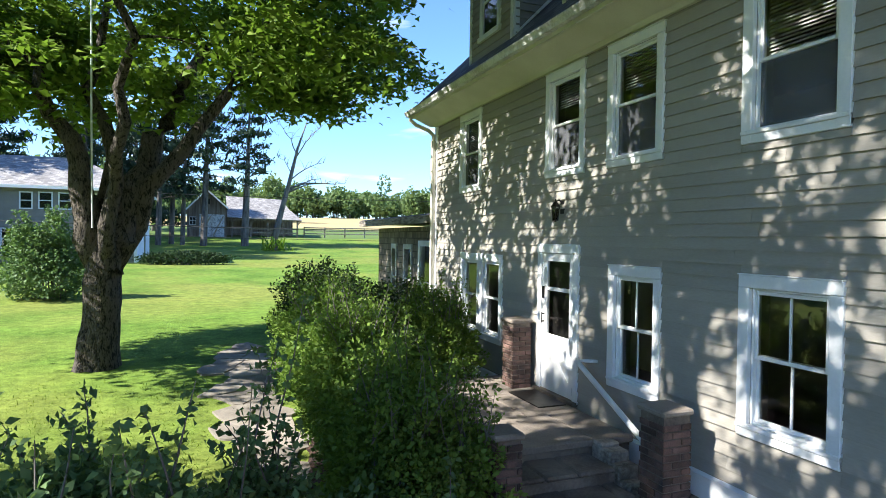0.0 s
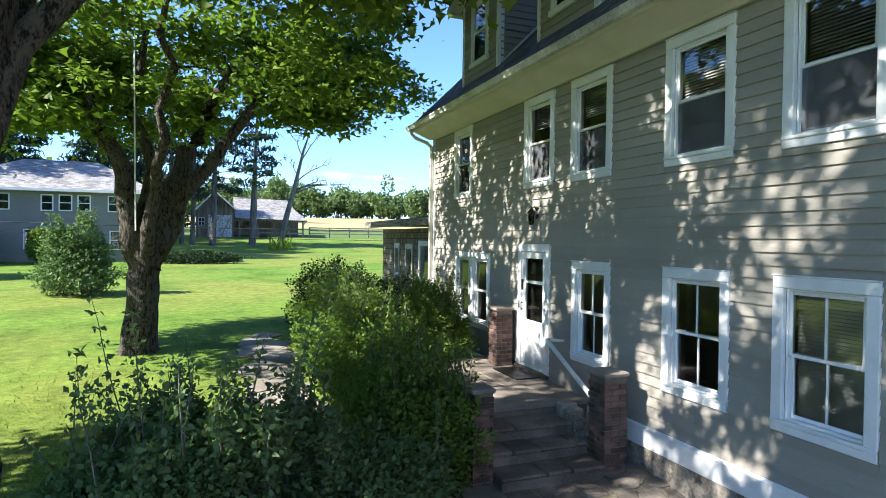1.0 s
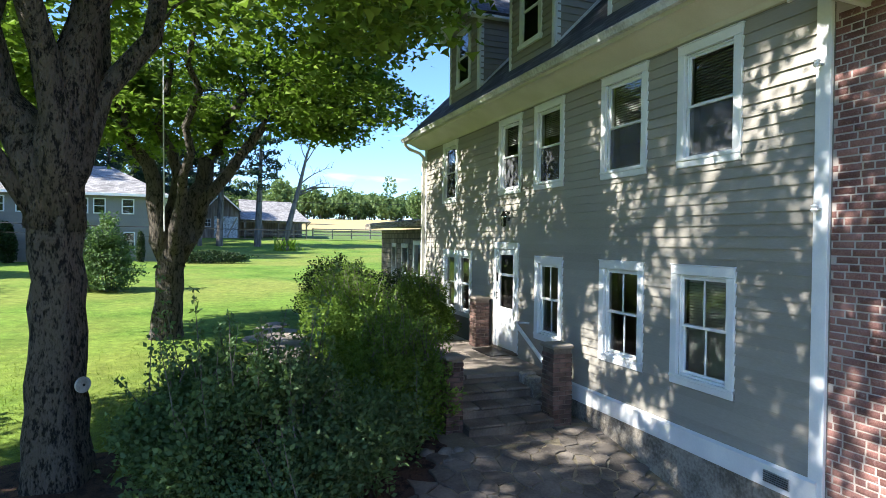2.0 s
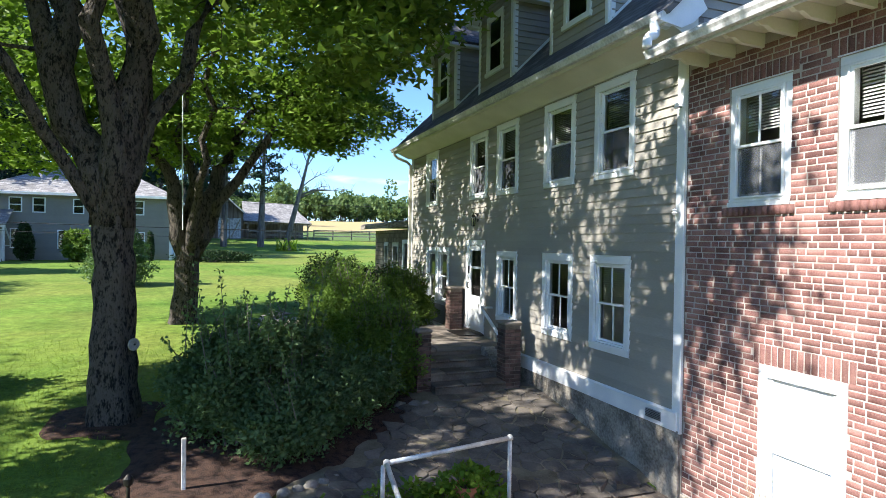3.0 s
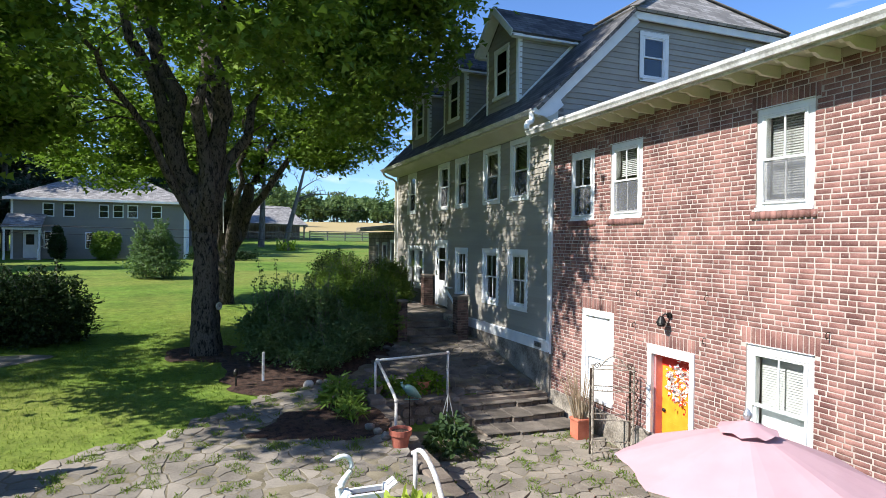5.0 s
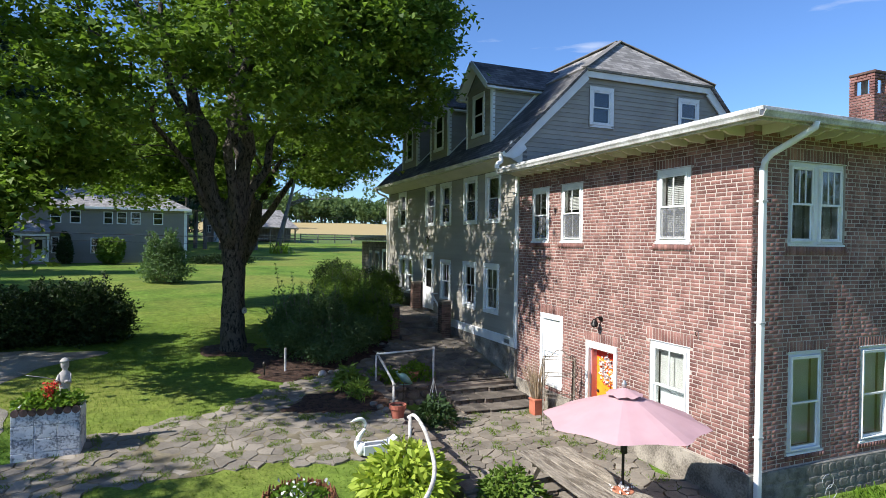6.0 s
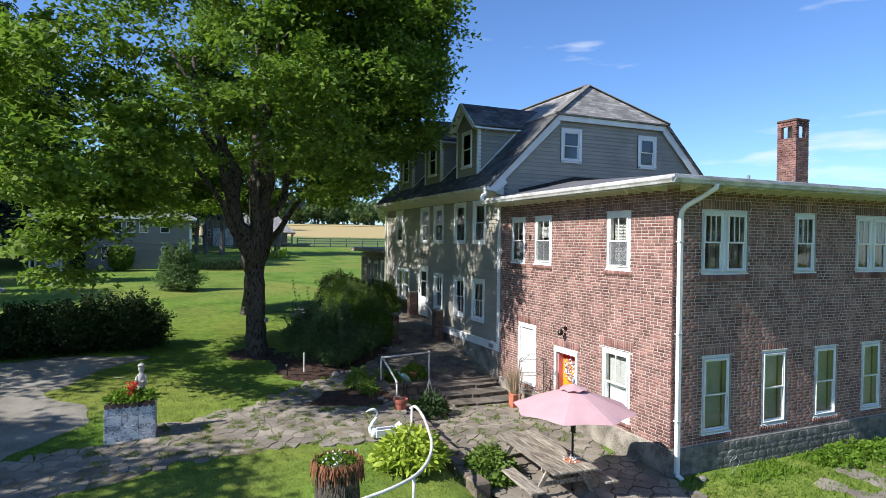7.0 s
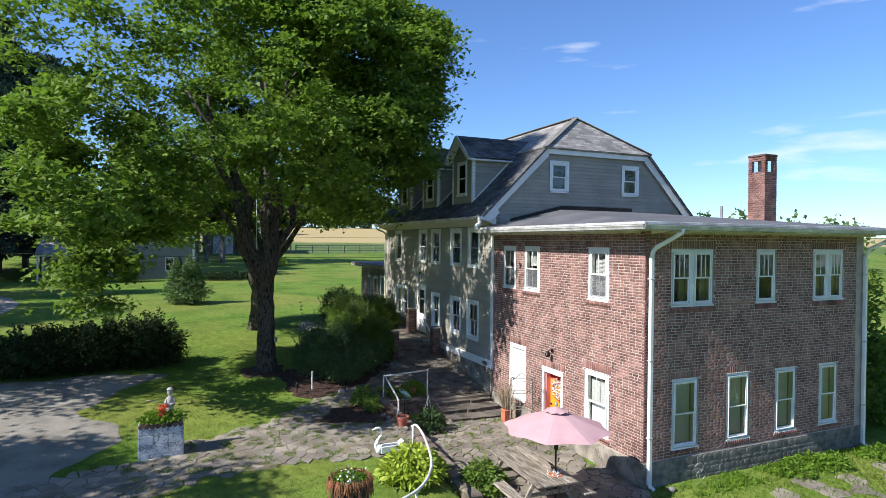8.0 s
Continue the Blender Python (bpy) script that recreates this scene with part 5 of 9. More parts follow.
tagged(part("foundation_wing_west", Geo().box(-0.035, 0.011, 0.0, HY0, -0.4, FOOT - 0.012, 0.015), M_PARGE), "pale stained parging at the foot of the brick front", "foundation", kind="structure")
base_side = tagged(part("foundation_wing_south", Geo().box(-0.02, BX1, -0.035, 0.011, -0.6, FOOT + 0.0, 0.015), M_STONE), "rough fieldstone foundation under the brick end wall", "foundation", kind="structure")
fieldstone("stone", 1, -0.035, 0.3, BX1 - 0.1, -0.25, FOOT - 0.02, 4, base_side, size=0.17, proud=0.009)


# ---- porch, stairs, walk and patio ----
PX0, PX1 = -2.0, -0.62          # the stair's sides
porch = thing("porch", (-1.0, 13.6, 1.0), "worn concrete porch landing before the white door", "porch", kind="structure")
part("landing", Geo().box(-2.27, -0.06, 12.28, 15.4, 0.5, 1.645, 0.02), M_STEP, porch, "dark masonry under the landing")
rnd_slab = random.Random(71)
for y0, y1 in ((12.21, 13.2), (13.21, 14.26), (14.27, 15.4)):
    x = -2.30
    while x < -0.1:
        w = min(rnd_slab.uniform(0.6, 1.0), -0.06 - x)
        if -0.06 - x - w < 0.25:
            w = -0.06 - x
        part("slab", Geo().box(x, x + w - 0.012, y0 + rnd_slab.uniform(-0.012, 0.012), y1, 1.62, 1.70 + rnd_slab.uniform(-0.006, 0.004), 0.014), M_CONCRETE, porch)
        x += w
part("door_mat", Geo().box(-0.55, -0.12, 13.5, 14.35, 1.70, 1.715, 0.005), M_DARK, porch, "dark doormat")
stair = thing("porch_stair", (-1.4, 11.3, 0.9), "four worn stone steps up to the porch", "stairs", kind="structure")
levels = [1.70 - 0.150 * (i + 1) for i in range(4)]
for i, z in enumerate(levels):
    y1 = 12.24 - i * 0.37
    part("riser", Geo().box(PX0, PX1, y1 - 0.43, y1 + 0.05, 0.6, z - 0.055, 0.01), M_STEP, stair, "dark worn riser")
    rnd_step = random.Random(i)
    x = PX0
    while x < PX1 - 0.03:
        w = min(rnd_step.uniform(0.3, 0.6), PX1 - x)
        part("tread", Geo().box(x, x + w - 0.010, y1 - 0.455 + rnd_step.uniform(-0.02, 0.02), y1 + 0.05, z - 0.054, z + rnd_step.uniform(-0.012, 0.004), 0.018), M_STEP, stair)
        x += w
for k in range(5):                      # broken render on brick at the wall side of the stair
    y0 = 11.43 + k * 0.16
    top = (1.30, 1.44, 1.56, 1.66, 1.70)[k]
    part("cheek_block", Geo().box(-0.618, -0.36, y0, y0 + 0.165, 0.6, top, 0.02), M_PARGE, stair, "pale crumbling render")
part("cheek_wall", Geo().box(-2.27, -2.005, 11.56, 12.27, 0.5, 1.66, 0.02), M_STEP, stair, "dark stone cheek wall")


def brick_pier(x0, x1, y0, y1, z0, z1, label, seed):
    """A square brick pier with a thin stone cap."""
    t = thing("brick_pier", ((x0 + x1) / 2, (y0 + y1) / 2, z0), label, "brick pier", "piers of the porch stair")
    part("core", Geo().box(x0 + 0.012, x1 - 0.012, y0 + 0.012, y1 - 0.012, z0, z1, 0), M_STEP, t)
    rnd = random.Random(seed)
    for r in range(int((z1 - z0 - 0.06) / COURSE)):
        z = z0 + r * COURSE
        p = rnd.uniform(-0.002, 0.004)
        for (a, b, fx) in ((y0, y1, "w"), (x0, x1, "s"), (y0, y1, "e")):
            L = b - a
            cuts = [a, a + 0.205, a + 0.216, b] if r % 2 else [a, a + 0.10, a + 0.111, a + 0.315, a + 0.326, b]
            cuts = [c for c in cuts if c <= b]
            for s, e in zip(cuts[::2], cuts[1::2]):
                if e - s < 0.03:
                    continue
                if fx == "w":
                    g = Geo().box(x0 - p, x0 + 0.02, s, e, z, z + COURSE - JOINT, 0.005)
                elif fx == "s":
                    g = Geo().box(s, e, y0 - p, y0 + 0.02, z, z + COURSE - JOINT, 0.005)
                else:
                    g = Geo().box(x1 - 0.02, x1 + p, s, e, z, z + COURSE - JOINT, 0.005)
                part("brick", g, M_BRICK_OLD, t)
    part("cap_stone", Geo().box(x0 - 0.025, x1 + 0.02, y0 - 0.02, y1 + 0.025, z1 - 0.045, z1 + 0.015, 0.018), M_CONCRETE, t)


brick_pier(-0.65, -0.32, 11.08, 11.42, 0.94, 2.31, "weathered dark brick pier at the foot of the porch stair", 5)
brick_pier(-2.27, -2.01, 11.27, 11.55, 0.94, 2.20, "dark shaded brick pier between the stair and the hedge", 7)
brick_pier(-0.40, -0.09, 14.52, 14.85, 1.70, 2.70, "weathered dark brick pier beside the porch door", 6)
hr = thing("handrail", (-0.2, 12.0, 1.7), "peeling white pipe handrail beside the porch stair", "handrail")
part("rail", Geo().tube([(-0.16, 13.22, 2.36), (-0.20, 13.12, 2.34), (-0.37, 11.62, 1.80), (-0.40, 11.44, 1.77)], 0.034, 10), M_WHITE, hr, smooth=True)
part("bracket", Geo().tube([(-0.16, 13.22, 2.36), (-0.02, 12.97, 2.38)], 0.022, 8), M_PIPE, hr, smooth=True)

# wall lantern over the door
ln = thing("wall_lantern", (-0.1, 13.85, 4.3), "black metal wall lantern with glass sides", "lantern")
part("bracket", Geo().box(-0.03, 0.0, 13.78, 13.92, 4.2, 4.5).tube([(-0.02, 13.85, 4.42), (-0.1, 13.85, 4.52), (-0.18, 13.85, 4.46)], 0.012, 6), M_DARK, ln)
part("cage", Geo().lathe([(0.02, 0.0), (0.06, 0.03), (0.085, 0.28), (0.085, 0.30)], (-0.18, 13.85, 4.08), 6), M_GLASS, ln)
part("roof_cap", Geo().lathe([(0.11, 0), (0.10, 0.02), (0.04, 0.09), (0.015, 0.11), (0.02, 0.14), (0.0, 0.16)], (-0.18, 13.85, 4.375), 6), M_DARK, ln)
g = Geo()
for i in range(6):
    t = 2 * math.pi * i / 6
    g.tube([(-0.18 + 0.062 * math.cos(t), 13.85 + 0.062 * math.sin(t), 4.1), (-0.18 + 0.088 * math.cos(t), 13.85 + 0.088 * math.sin(t), 4.38)], 0.007, 4)
part("bars", g, M_DARK, ln)

for piece in ln.children:
    piece.data.transform(Matrix.Translation((0, 13.85, 4.3)) @ Matrix.Scale(0.7, 4) @ Matrix.Translation((0, -13.85, -4.3)))

# lamp, hooks over the red door
fl = thing("flood_lamp", (-0.05, 3.75, 2.45), "old dark gooseneck lamp on the brick wall", "lamp")
part("plate", Geo().tube([(0.0, 3.72, 2.62), (-0.03, 3.72, 2.62)], 0.05, 12), M_DARK, fl)
part("arm", Geo().tube([(-0.03, 3.72, 2.62), (-0.09, 3.73, 2.65), (-0.13, 3.75, 2.62)], 0.014, 8), M_DARK, fl)
part("shade", Geo().lathe([(0.025, 0.11), (0.04, 0.095), (0.085, 0.0), (0.08, 0.0)], (-0.14, 3.76, 2.50), 16), M_DARK, fl)
part("bulb", Geo().lathe([(0.0, 0), (0.055, 0.01), (0.072, 0.04), (0.06, 0.07), (0.0, 0.08)], (-0.14, 3.76, 2.435), 14), M_DARK, fl)
for y, z in ((4.47, 2.93), (2.94, 2.98), (4.57, 2.37), (2.97, 2.33), (1.05, 2.7)):
    hk = thing("wall_hook", (0, y, z), "rusty iron hook in the brick wall", "hook", "hooks along the brick front")
    part("hook", Geo().tube([(0, y, z + 0.03), (-0.04, y, z + 0.035), (-0.06, y, z + 0.01), (-0.06, y, z - 0.035), (-0.045, y, z - 0.05), (-0.03, y, z - 0.035)], 0.007, 6), M_IRON, hk, smooth=True)
for z in (5.55, 4.2):
    ins = thing("insulator", (-0.08, 7.38, z), "white service insulator on the corner board", "insulator", "insulators on the corner board")
    part("bracket", Geo().box(-0.10, -0.04, 7.36, 7.40, z - 0.01, z + 0.01, 0.003), M_GREYMETAL, ins)
    part("knob", Geo().lathe([(0.02, 0), (0.035, 0.02), (0.022, 0.04), (0.035, 0.06), (0.0, 0.08)], (-0.12, 7.38, z - 0.03), 10), M_WHITE, ins)


# ---- flagstones: cells of scattered seeds, each its own slab ----
def cells_of(seeds, bounds, keep):
    """Voronoi cells of the seeds, clipped to a box."""
    out = []
    pts = np.array(seeds)
    for i, p in enumerate(pts):
        if not keep(*p):
            continue
        poly = [(bounds[0], bounds[2]), (bounds[1], bounds[2]), (bounds[1], bounds[3]), (bounds[0], bounds[3])]
        near = np.argsort(((pts - p) ** 2).sum(1))[1:16]
        for j in near:
            q = pts[j]
            mx, my, dx, dy = (p[0] + q[0]) / 2, (p[1] + q[1]) / 2, q[0] - p[0], q[1] - p[1]
            new_poly = []
            for k in range(len(poly)):
                a, b = poly[k], poly[(k + 1) % len(poly)]
                sa, sb = (a[0] - mx) * dx + (a[1] - my) * dy, (b[0] - mx) * dx + (b[1] - my) * dy
                if sa <= 0:
                    new_poly.append(a)
                if sa * sb < 0:
                    t = sa / (sa - sb)
                    new_poly.append((a[0] + t * (b[0] - a[0]), a[1] + t * (b[1] - a[1])))
            poly = new_poly
            if len(poly) < 3:
                break
        if len(poly) >= 3:
            out.append((p, poly))
    return out


def flag(poly, centre, rnd, top, gap=0.014):
    """One slab: its outline drawn in by the joint, its edge rounded, its top a little out of level."""
    c = Vector(centre)
    shrink = lambda q, g: c + (Vector(q) - c) * max(0.2, 1 - g / max(0.05, (Vector(q) - c).length))
    lift, tx, ty = rnd.uniform(-0.008, 0.008), rnd.uniform(-0.025, 0.025), rnd.uniform(-0.025, 0.025)
    def z(q, d):
        return top(q.x, q.y) + lift + tx * (q.x - c.x) + ty * (q.y - c.y) - d
    # break each side once, so that no edge is ruler-straight
    pts = []
    for a, b in zip(poly, poly[1:] + poly[:1]):
        pts.append(a)
        L = math.hypot(b[0] - a[0], b[1] - a[1])
        if L > 0.16:
            m = ((a[0] + b[0]) / 2 + rnd.uniform(-0.03, 0.03), (a[1] + b[1]) / 2 + rnd.uniform(-0.03, 0.03))
            pts.append(m)
    n = len(pts)
    r0, r1, r2 = [shrink(p, gap) for p in pts], [shrink(p, gap) for p in pts], [shrink(p, gap + 0.006) for p in pts]
    verts = [(*q, z(q, 0.07)) for q in r0] + [(*q, z(q, 0.004)) for q in r1] + [(*q, z(q, 0)) for q in r2]
    faces = [(i, (i + 1) % n, n + (i + 1) % n, n + i) for i in range(n)] + [(n + i, n + (i + 1) % n, 2 * n + (i + 1) % n, 2 * n + i) for i in range(n)] + [tuple(range(2 * n, 3 * n))]
    return Geo().add(verts, faces)


def paving(name, label, bounds, keep, size, seed, top, limit=280, mat=M_FLAG, skip=0.0, gap=0.007):
    rnd = random.Random(seed)
    seeds = []
    ny, nx_ = int((bounds[3] - bounds[2]) / size) + 1, int((bounds[1] - bounds[0]) / size) + 1
    for _ in range(14 * nx_ * ny):
        q = (rnd.uniform(bounds[0] - size, bounds[1] + size), rnd.uniform(bounds[2] - size, bounds[3] + size))
        room = (size * rnd.uniform(0.5, 1.05)) ** 2
        if all((q[0] - s[0]) ** 2 + (q[1] - s[1]) ** 2 > room for s in seeds):
            seeds.append(q)
    big = (bounds[0] - size, bounds[1] + size, bounds[2] - size, bounds[3] + size)
    t = thing(name, ((bounds[0] + bounds[1]) / 2, (bounds[2] + bounds[3]) / 2, top((bounds[0] + bounds[1]) / 2, (bounds[2] + bounds[3]) / 2)), label, "paving", kind="structure")
    rest = Geo()
    k = 0
    for c, poly in cells_of(seeds, big, keep):
        if rnd.random() < skip:
            continue
        g = flag(poly, c, rnd, top, gap)
        if k < limit:
            part("flagstone", g, mat, t, tidy=False)
        else:
            rest.add(g.v, g.f)
        k += 1
    if rest.v:
        tagged(part("outer_flags", rest, mat, t, tidy=False), kind="stuff")
    return t


def edge_noise(y, amp=0.25, s=0.9, o=0):
    return amp * noise.noise((y * s, o, 7.3))


# soil and sand under the joints, a strip of its own a little over the turf
def bed(name, outline, mat, label, category, lift=0.012, step=0.35):
    """A patch of bare ground inside an outline, following the terrain, with a ragged rim."""
    xs, ys = [p[0] for p in outline], [p[1] for p in outline]
    inside = lambda x, y: sum(((a[1] > y) != (b[1] > y)) and (x < (b[0] - a[0]) * (y - a[1]) / (b[1] - a[1] + 1e-12) + a[0]) for a, b in zip(outline, outline[1:] + outline[:1])) % 2 == 1
    g, made = Geo(), {}
    def vert(i, j):
        if (i, j) not in made:
            x, y = min(xs) + i * step, min(ys) + j * step
            made[i, j] = len(g.v)
            g.v.append((x + 0.5 * step * noise.noise((x * 1.7, y * 1.7, 1)), y + 0.5 * step * noise.noise((x * 1.7, y * 1.7, 9)), lie(x, y) + lift + 0.01 * noise.noise((x * 2.5, y * 2.5, 4))))
        return made[i, j]
    for j in range(int((max(ys) - min(ys)) / step) + 1):
        for i in range(int((max(xs) - min(xs)) / step) + 1):
            cx, cy = min(xs) + (i + 0.5) * step, min(ys) + (j + 0.5) * step
            if inside(cx + 0.45 * noise.noise((cx * 0.9, cy * 0.9, 2)) + 0.2 * noise.noise((cx * 3, cy * 3, 6)), cy + 0.45 * noise.noise((cx * 0.9, cy * 0.9, 12))):
                g.f.append((vert(i, j), vert(i + 1, j), vert(i + 1, j + 1), vert(i, j + 1)))
    edges = collections.Counter()
    for f in g.f:
        for p, q in zip(f, f[1:] + f[:1]):
            edges[min(p, q), max(p, q)] += 1
    beside = collections.defaultdict(list)
    for (p, q), count in edges.items():
        if count == 1:
            beside[p].append(q)
            beside[q].append(p)
    for _ in range(5):                 # round the rim off and let it run out into the turf
        old = list(g.v)
        for v, near in beside.items():
            mx, my = sum(old[q][0] for q in near) / len(near), sum(old[q][1] for q in near) / len(near)
            x, y = (old[v][0] + mx) / 2, (old[v][1] + my) / 2
            g.v[v] = (x, y, lie(x, y) + lift * 0.3)
    return tagged(part(name, g, mat, smooth=True, tidy=False), label, category, kind="structure")


M_SOIL = surface("sandy_soil", (0.12, 0.10, 0.062), (0.24, 0.205, 0.14), rough=1.0, scale=3, fine=40, bump=0.6)
bed("soil", [(-3.93, -3.6), (-0.05, -3.0), (-0.05, 6.1), (-2.05, 6.6), (-3.93, 7.2)], M_SOIL, "sandy soil between the patio flags", "soil", lift=0.03, step=0.3)
paving("patio", "old uneven bluestone patio with weeds in its joints", (-3.85, -0.1, -3.4, 6.15), lambda x, y: -3.82 < x < -0.10 + edge_noise(y, 0.05) and -2.6 + edge_noise(x, 0.8) < y < 6.1, 0.34, 3, lambda x, y: patio_level(y) + 0.045, gap=0.013)
bed("soil", [(-13.0, 2.1), (-10.5, 2.75), (-8.4, 3.2), (-5.8, 3.25), (-4.1, 2.4), (-4.1, 5.4), (-6.4, 5.75), (-5.1, 7.2), (-4.3, 7.6), (-4.3, 8.3), (-5.2, 8.0), (-6.3, 7.25), (-7.8, 5.65), (-9.7, 5.1), (-10.8, 4.2), (-13.0, 3.8)], M_SOIL, "sandy soil under the flagged path", "soil", lift=0.024, step=0.15)


def upper_path(x, y):
    """The flagged path that comes down past the planter to the pots."""
    if not (-13.0 < x < -4.2):
        return False
    lo = np.interp(x, (-13, -10.5, -8.4, -6.9, -5.8, -4.2), (2.0, 2.65, 3.1, 3.2, 3.15, 2.3)) + edge_noise(x, 0.2)
    hi = np.interp(x, (-13, -10.8, -9.7, -8.9, -7.8, -7.2, -6.3, -5.2, -4.6, -4.2), (3.9, 4.3, 5.2, 5.6, 5.75, 6.45, 7.35, 8.1, 8.4, 8.4)) + edge_noise(x, 0.2, o=2)
    in_bed = x > -6.45 and np.interp(x, (-6.45, -5.5, -4.3), (5.45, 5.3, 5.15)) < y < np.interp(x, (-6.45, -5.85, -5.1, -4.3), (5.75, 6.45, 7.2, 7.5))
    return bool(lo < y < hi and not in_bed)


paving("flagged_path", "broken bluestone path with grass in its joints", (-13.0, -4.2, 1.8, 8.5), upper_path, 0.31, 8, lambda x, y: lie(x, y) + 0.030, gap=0.014)
bed("soil", [(-4.9, 7.75), (0.25, 7.75), (0.25, 12.4), (-1.9, 12.4), (-2.6, 10.75), (-3.9, 9.2), (-5.1, 8.2)], M_SOIL, "dark soil between the walk's flags", "soil", lift=0.068, step=0.3)
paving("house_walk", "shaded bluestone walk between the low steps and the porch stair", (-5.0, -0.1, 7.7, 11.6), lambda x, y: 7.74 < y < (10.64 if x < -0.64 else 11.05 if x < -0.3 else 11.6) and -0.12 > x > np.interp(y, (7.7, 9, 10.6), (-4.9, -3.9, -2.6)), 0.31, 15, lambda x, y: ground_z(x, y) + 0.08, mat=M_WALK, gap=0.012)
# narrow path across the lawn behind the hedge
def back_walk(x, y):
    return 12.5 < y < 20.5 and abs(x - np.interp(y, (12.5, 15, 20), (-3.95, -3.85, -4.0))) < 0.55
paving("lawn_path", "narrow flagged path along the hedge, half overgrown", (-5.0, -3.0, 12.4, 20.5), back_walk, 0.55, 21, lambda x, y: lie(x, y) + 0.03)

# low broad steps from the patio to the walk
ls = thing("low_steps", (-1.1, 7.0, 0.1), "four broad low steps of rough stone blocks", "stairs", kind="structure")
rnd = random.Random(31)
part("core", Geo().box(-2.16, -0.1, 6.75, 7.76, -0.1, 0.30, 0).box(-2.16, -0.1, 7.3, 7.76, 0.301, 0.52, 0), M_STEP, ls)
for i, (yf, z) in enumerate(((6.05, 0.22), (6.60, 0.335), (7.15, 0.45), (7.68, 0.565))):
    x = -2.12
    while x < -0.12:
        w = min(rnd.uniform(0.3, 0.75), -0.10 - x)
        bow = -0.10 * math.sin((x + 2.1) / 2.0 * math.pi)
        jog = rnd.uniform(-0.04, 0.04)
        # treads share the walk's stone, with shade put into its colour
        part("step_stone", Geo().box(x, x + w - 0.007, yf + bow + jog, yf + 0.66, z - 0.035, z + rnd.uniform(-0.012, 0.008), 0.014), M_WALK, ls, "worn tread in shade-darkened stone")
        for k in range(2):
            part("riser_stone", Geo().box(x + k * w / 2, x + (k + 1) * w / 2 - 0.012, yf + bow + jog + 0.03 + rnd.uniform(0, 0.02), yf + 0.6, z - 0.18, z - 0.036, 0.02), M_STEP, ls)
        x += w

# retaining walls round the sunken patio
rw = thing("retaining_wall", (-3.2, 7.4, 0.1), "dry fieldstone retaining wall beside the low steps", "wall", kind="structure")
part("core", Geo().box(-4.02, -2.12, 7.34, 7.72, -0.1, 0.60, 0.03), M_STEP, rw)
rnd = random.Random(77)


def stone_face(parent, axis, face, u0, u1, z0, z1, seed, size=0.24):
    fieldstone("stone", axis, face, u0, u1, z0, z1, seed, parent, mat=M_STEP, size=size, proud=0.06)


stone_face(rw, 1, 7.34, -4.0, -2.12, 0.08, 0.60, 8)
rw2 = thing("retaining_wall", (-4.0, 4.5, 0.1), "low fieldstone wall along the sunken patio", "wall", kind="structure")
for i in range(14):
    y = 0.6 + i * 0.48
    top = lawn_level(y + 0.24) - 0.02 + rnd.uniform(-0.03, 0.03)
    part("coping_stone", Geo().box(-4.16, -3.83, y, y + 0.465, -0.1, max(0.2, top * (0.75 + 0.25 * ease(0.5, 3, y))), 0.03), M_STEP, rw2)

# pipe railing on the retaining wall, down along the low wall
pr = thing("pipe_railing", (-3.1, 7.4, 0.6), "peeling white pipe railing over the retaining wall", "railing")
part("post", Geo().tube([(-2.32, 7.56, 0.45), (-2.32, 7.56, 1.47)], 0.026, 10), M_PIPE, pr, smooth=True)
part("post", Geo().tube([(-3.95, 7.26, 0.5), (-3.95, 7.24, 1.44)], 0.024, 10), M_PIPE, pr, smooth=True)
part("top_rail", Geo().tube([(-2.31, 7.56, 1.47), (-3.0, 7.43, 1.462), (-3.92, 7.22, 1.47)], 0.026, 10), M_PIPE, pr, smooth=True)
part("side_rail", Geo().tube([(-3.92, 7.22, 1.47), (-3.97, 6.6, 1.37), (-4.02, 5.75, 1.17), (-4.04, 5.55, 1.12)], 0.027, 10), M_PIPE, pr, smooth=True)
part("post", Geo().tube([(-4.04, 5.55, 1.13), (-4.06, 5.50, 0.45)], 0.026, 10), M_PIPE, pr, smooth=True)
for p in ((-2.32, 7.56, 1.47), (-3.92, 7.22, 1.47), (-4.04, 5.55, 1.12)):
    part("elbow_joint", Geo().blob(p, (0.04, 0.04, 0.04), 10, 0.03), M_PIPE, pr, smooth=True)

# curved handrail by the hosta
cr = thing("curved_handrail", (-4.4, 1.8, 0.4), "white pipe handrail that curves down round the hosta", "handrail")
part("rail", Geo().tube(smooth_line([(-4.60, 3.0, 1.16), (-4.54, 2.85, 1.23), (-4.60, 2.3, 1.22), (-4.75, 1.6, 1.17), (-4.98, 0.8, 1.10), (-5.30, 0.2, 1.04), (-5.70, -0.22, 0.99), (-6.2, -0.45, 0.94), (-6.75, -0.55, 0.88)]), 0.030, 12), M_PIPE, cr, smooth=True)
part("post", Geo().tube([(-4.58, 2.95, 0.35), (-4.58, 2.95, 1.20)], 0.028, 10), M_PIPE, cr, smooth=True)
part("post", Geo().tube([(-5.72, -0.23, 0.2), (-5.72, -0.23, 0.99)], 0.026, 10), M_PIPE, cr, smooth=True)


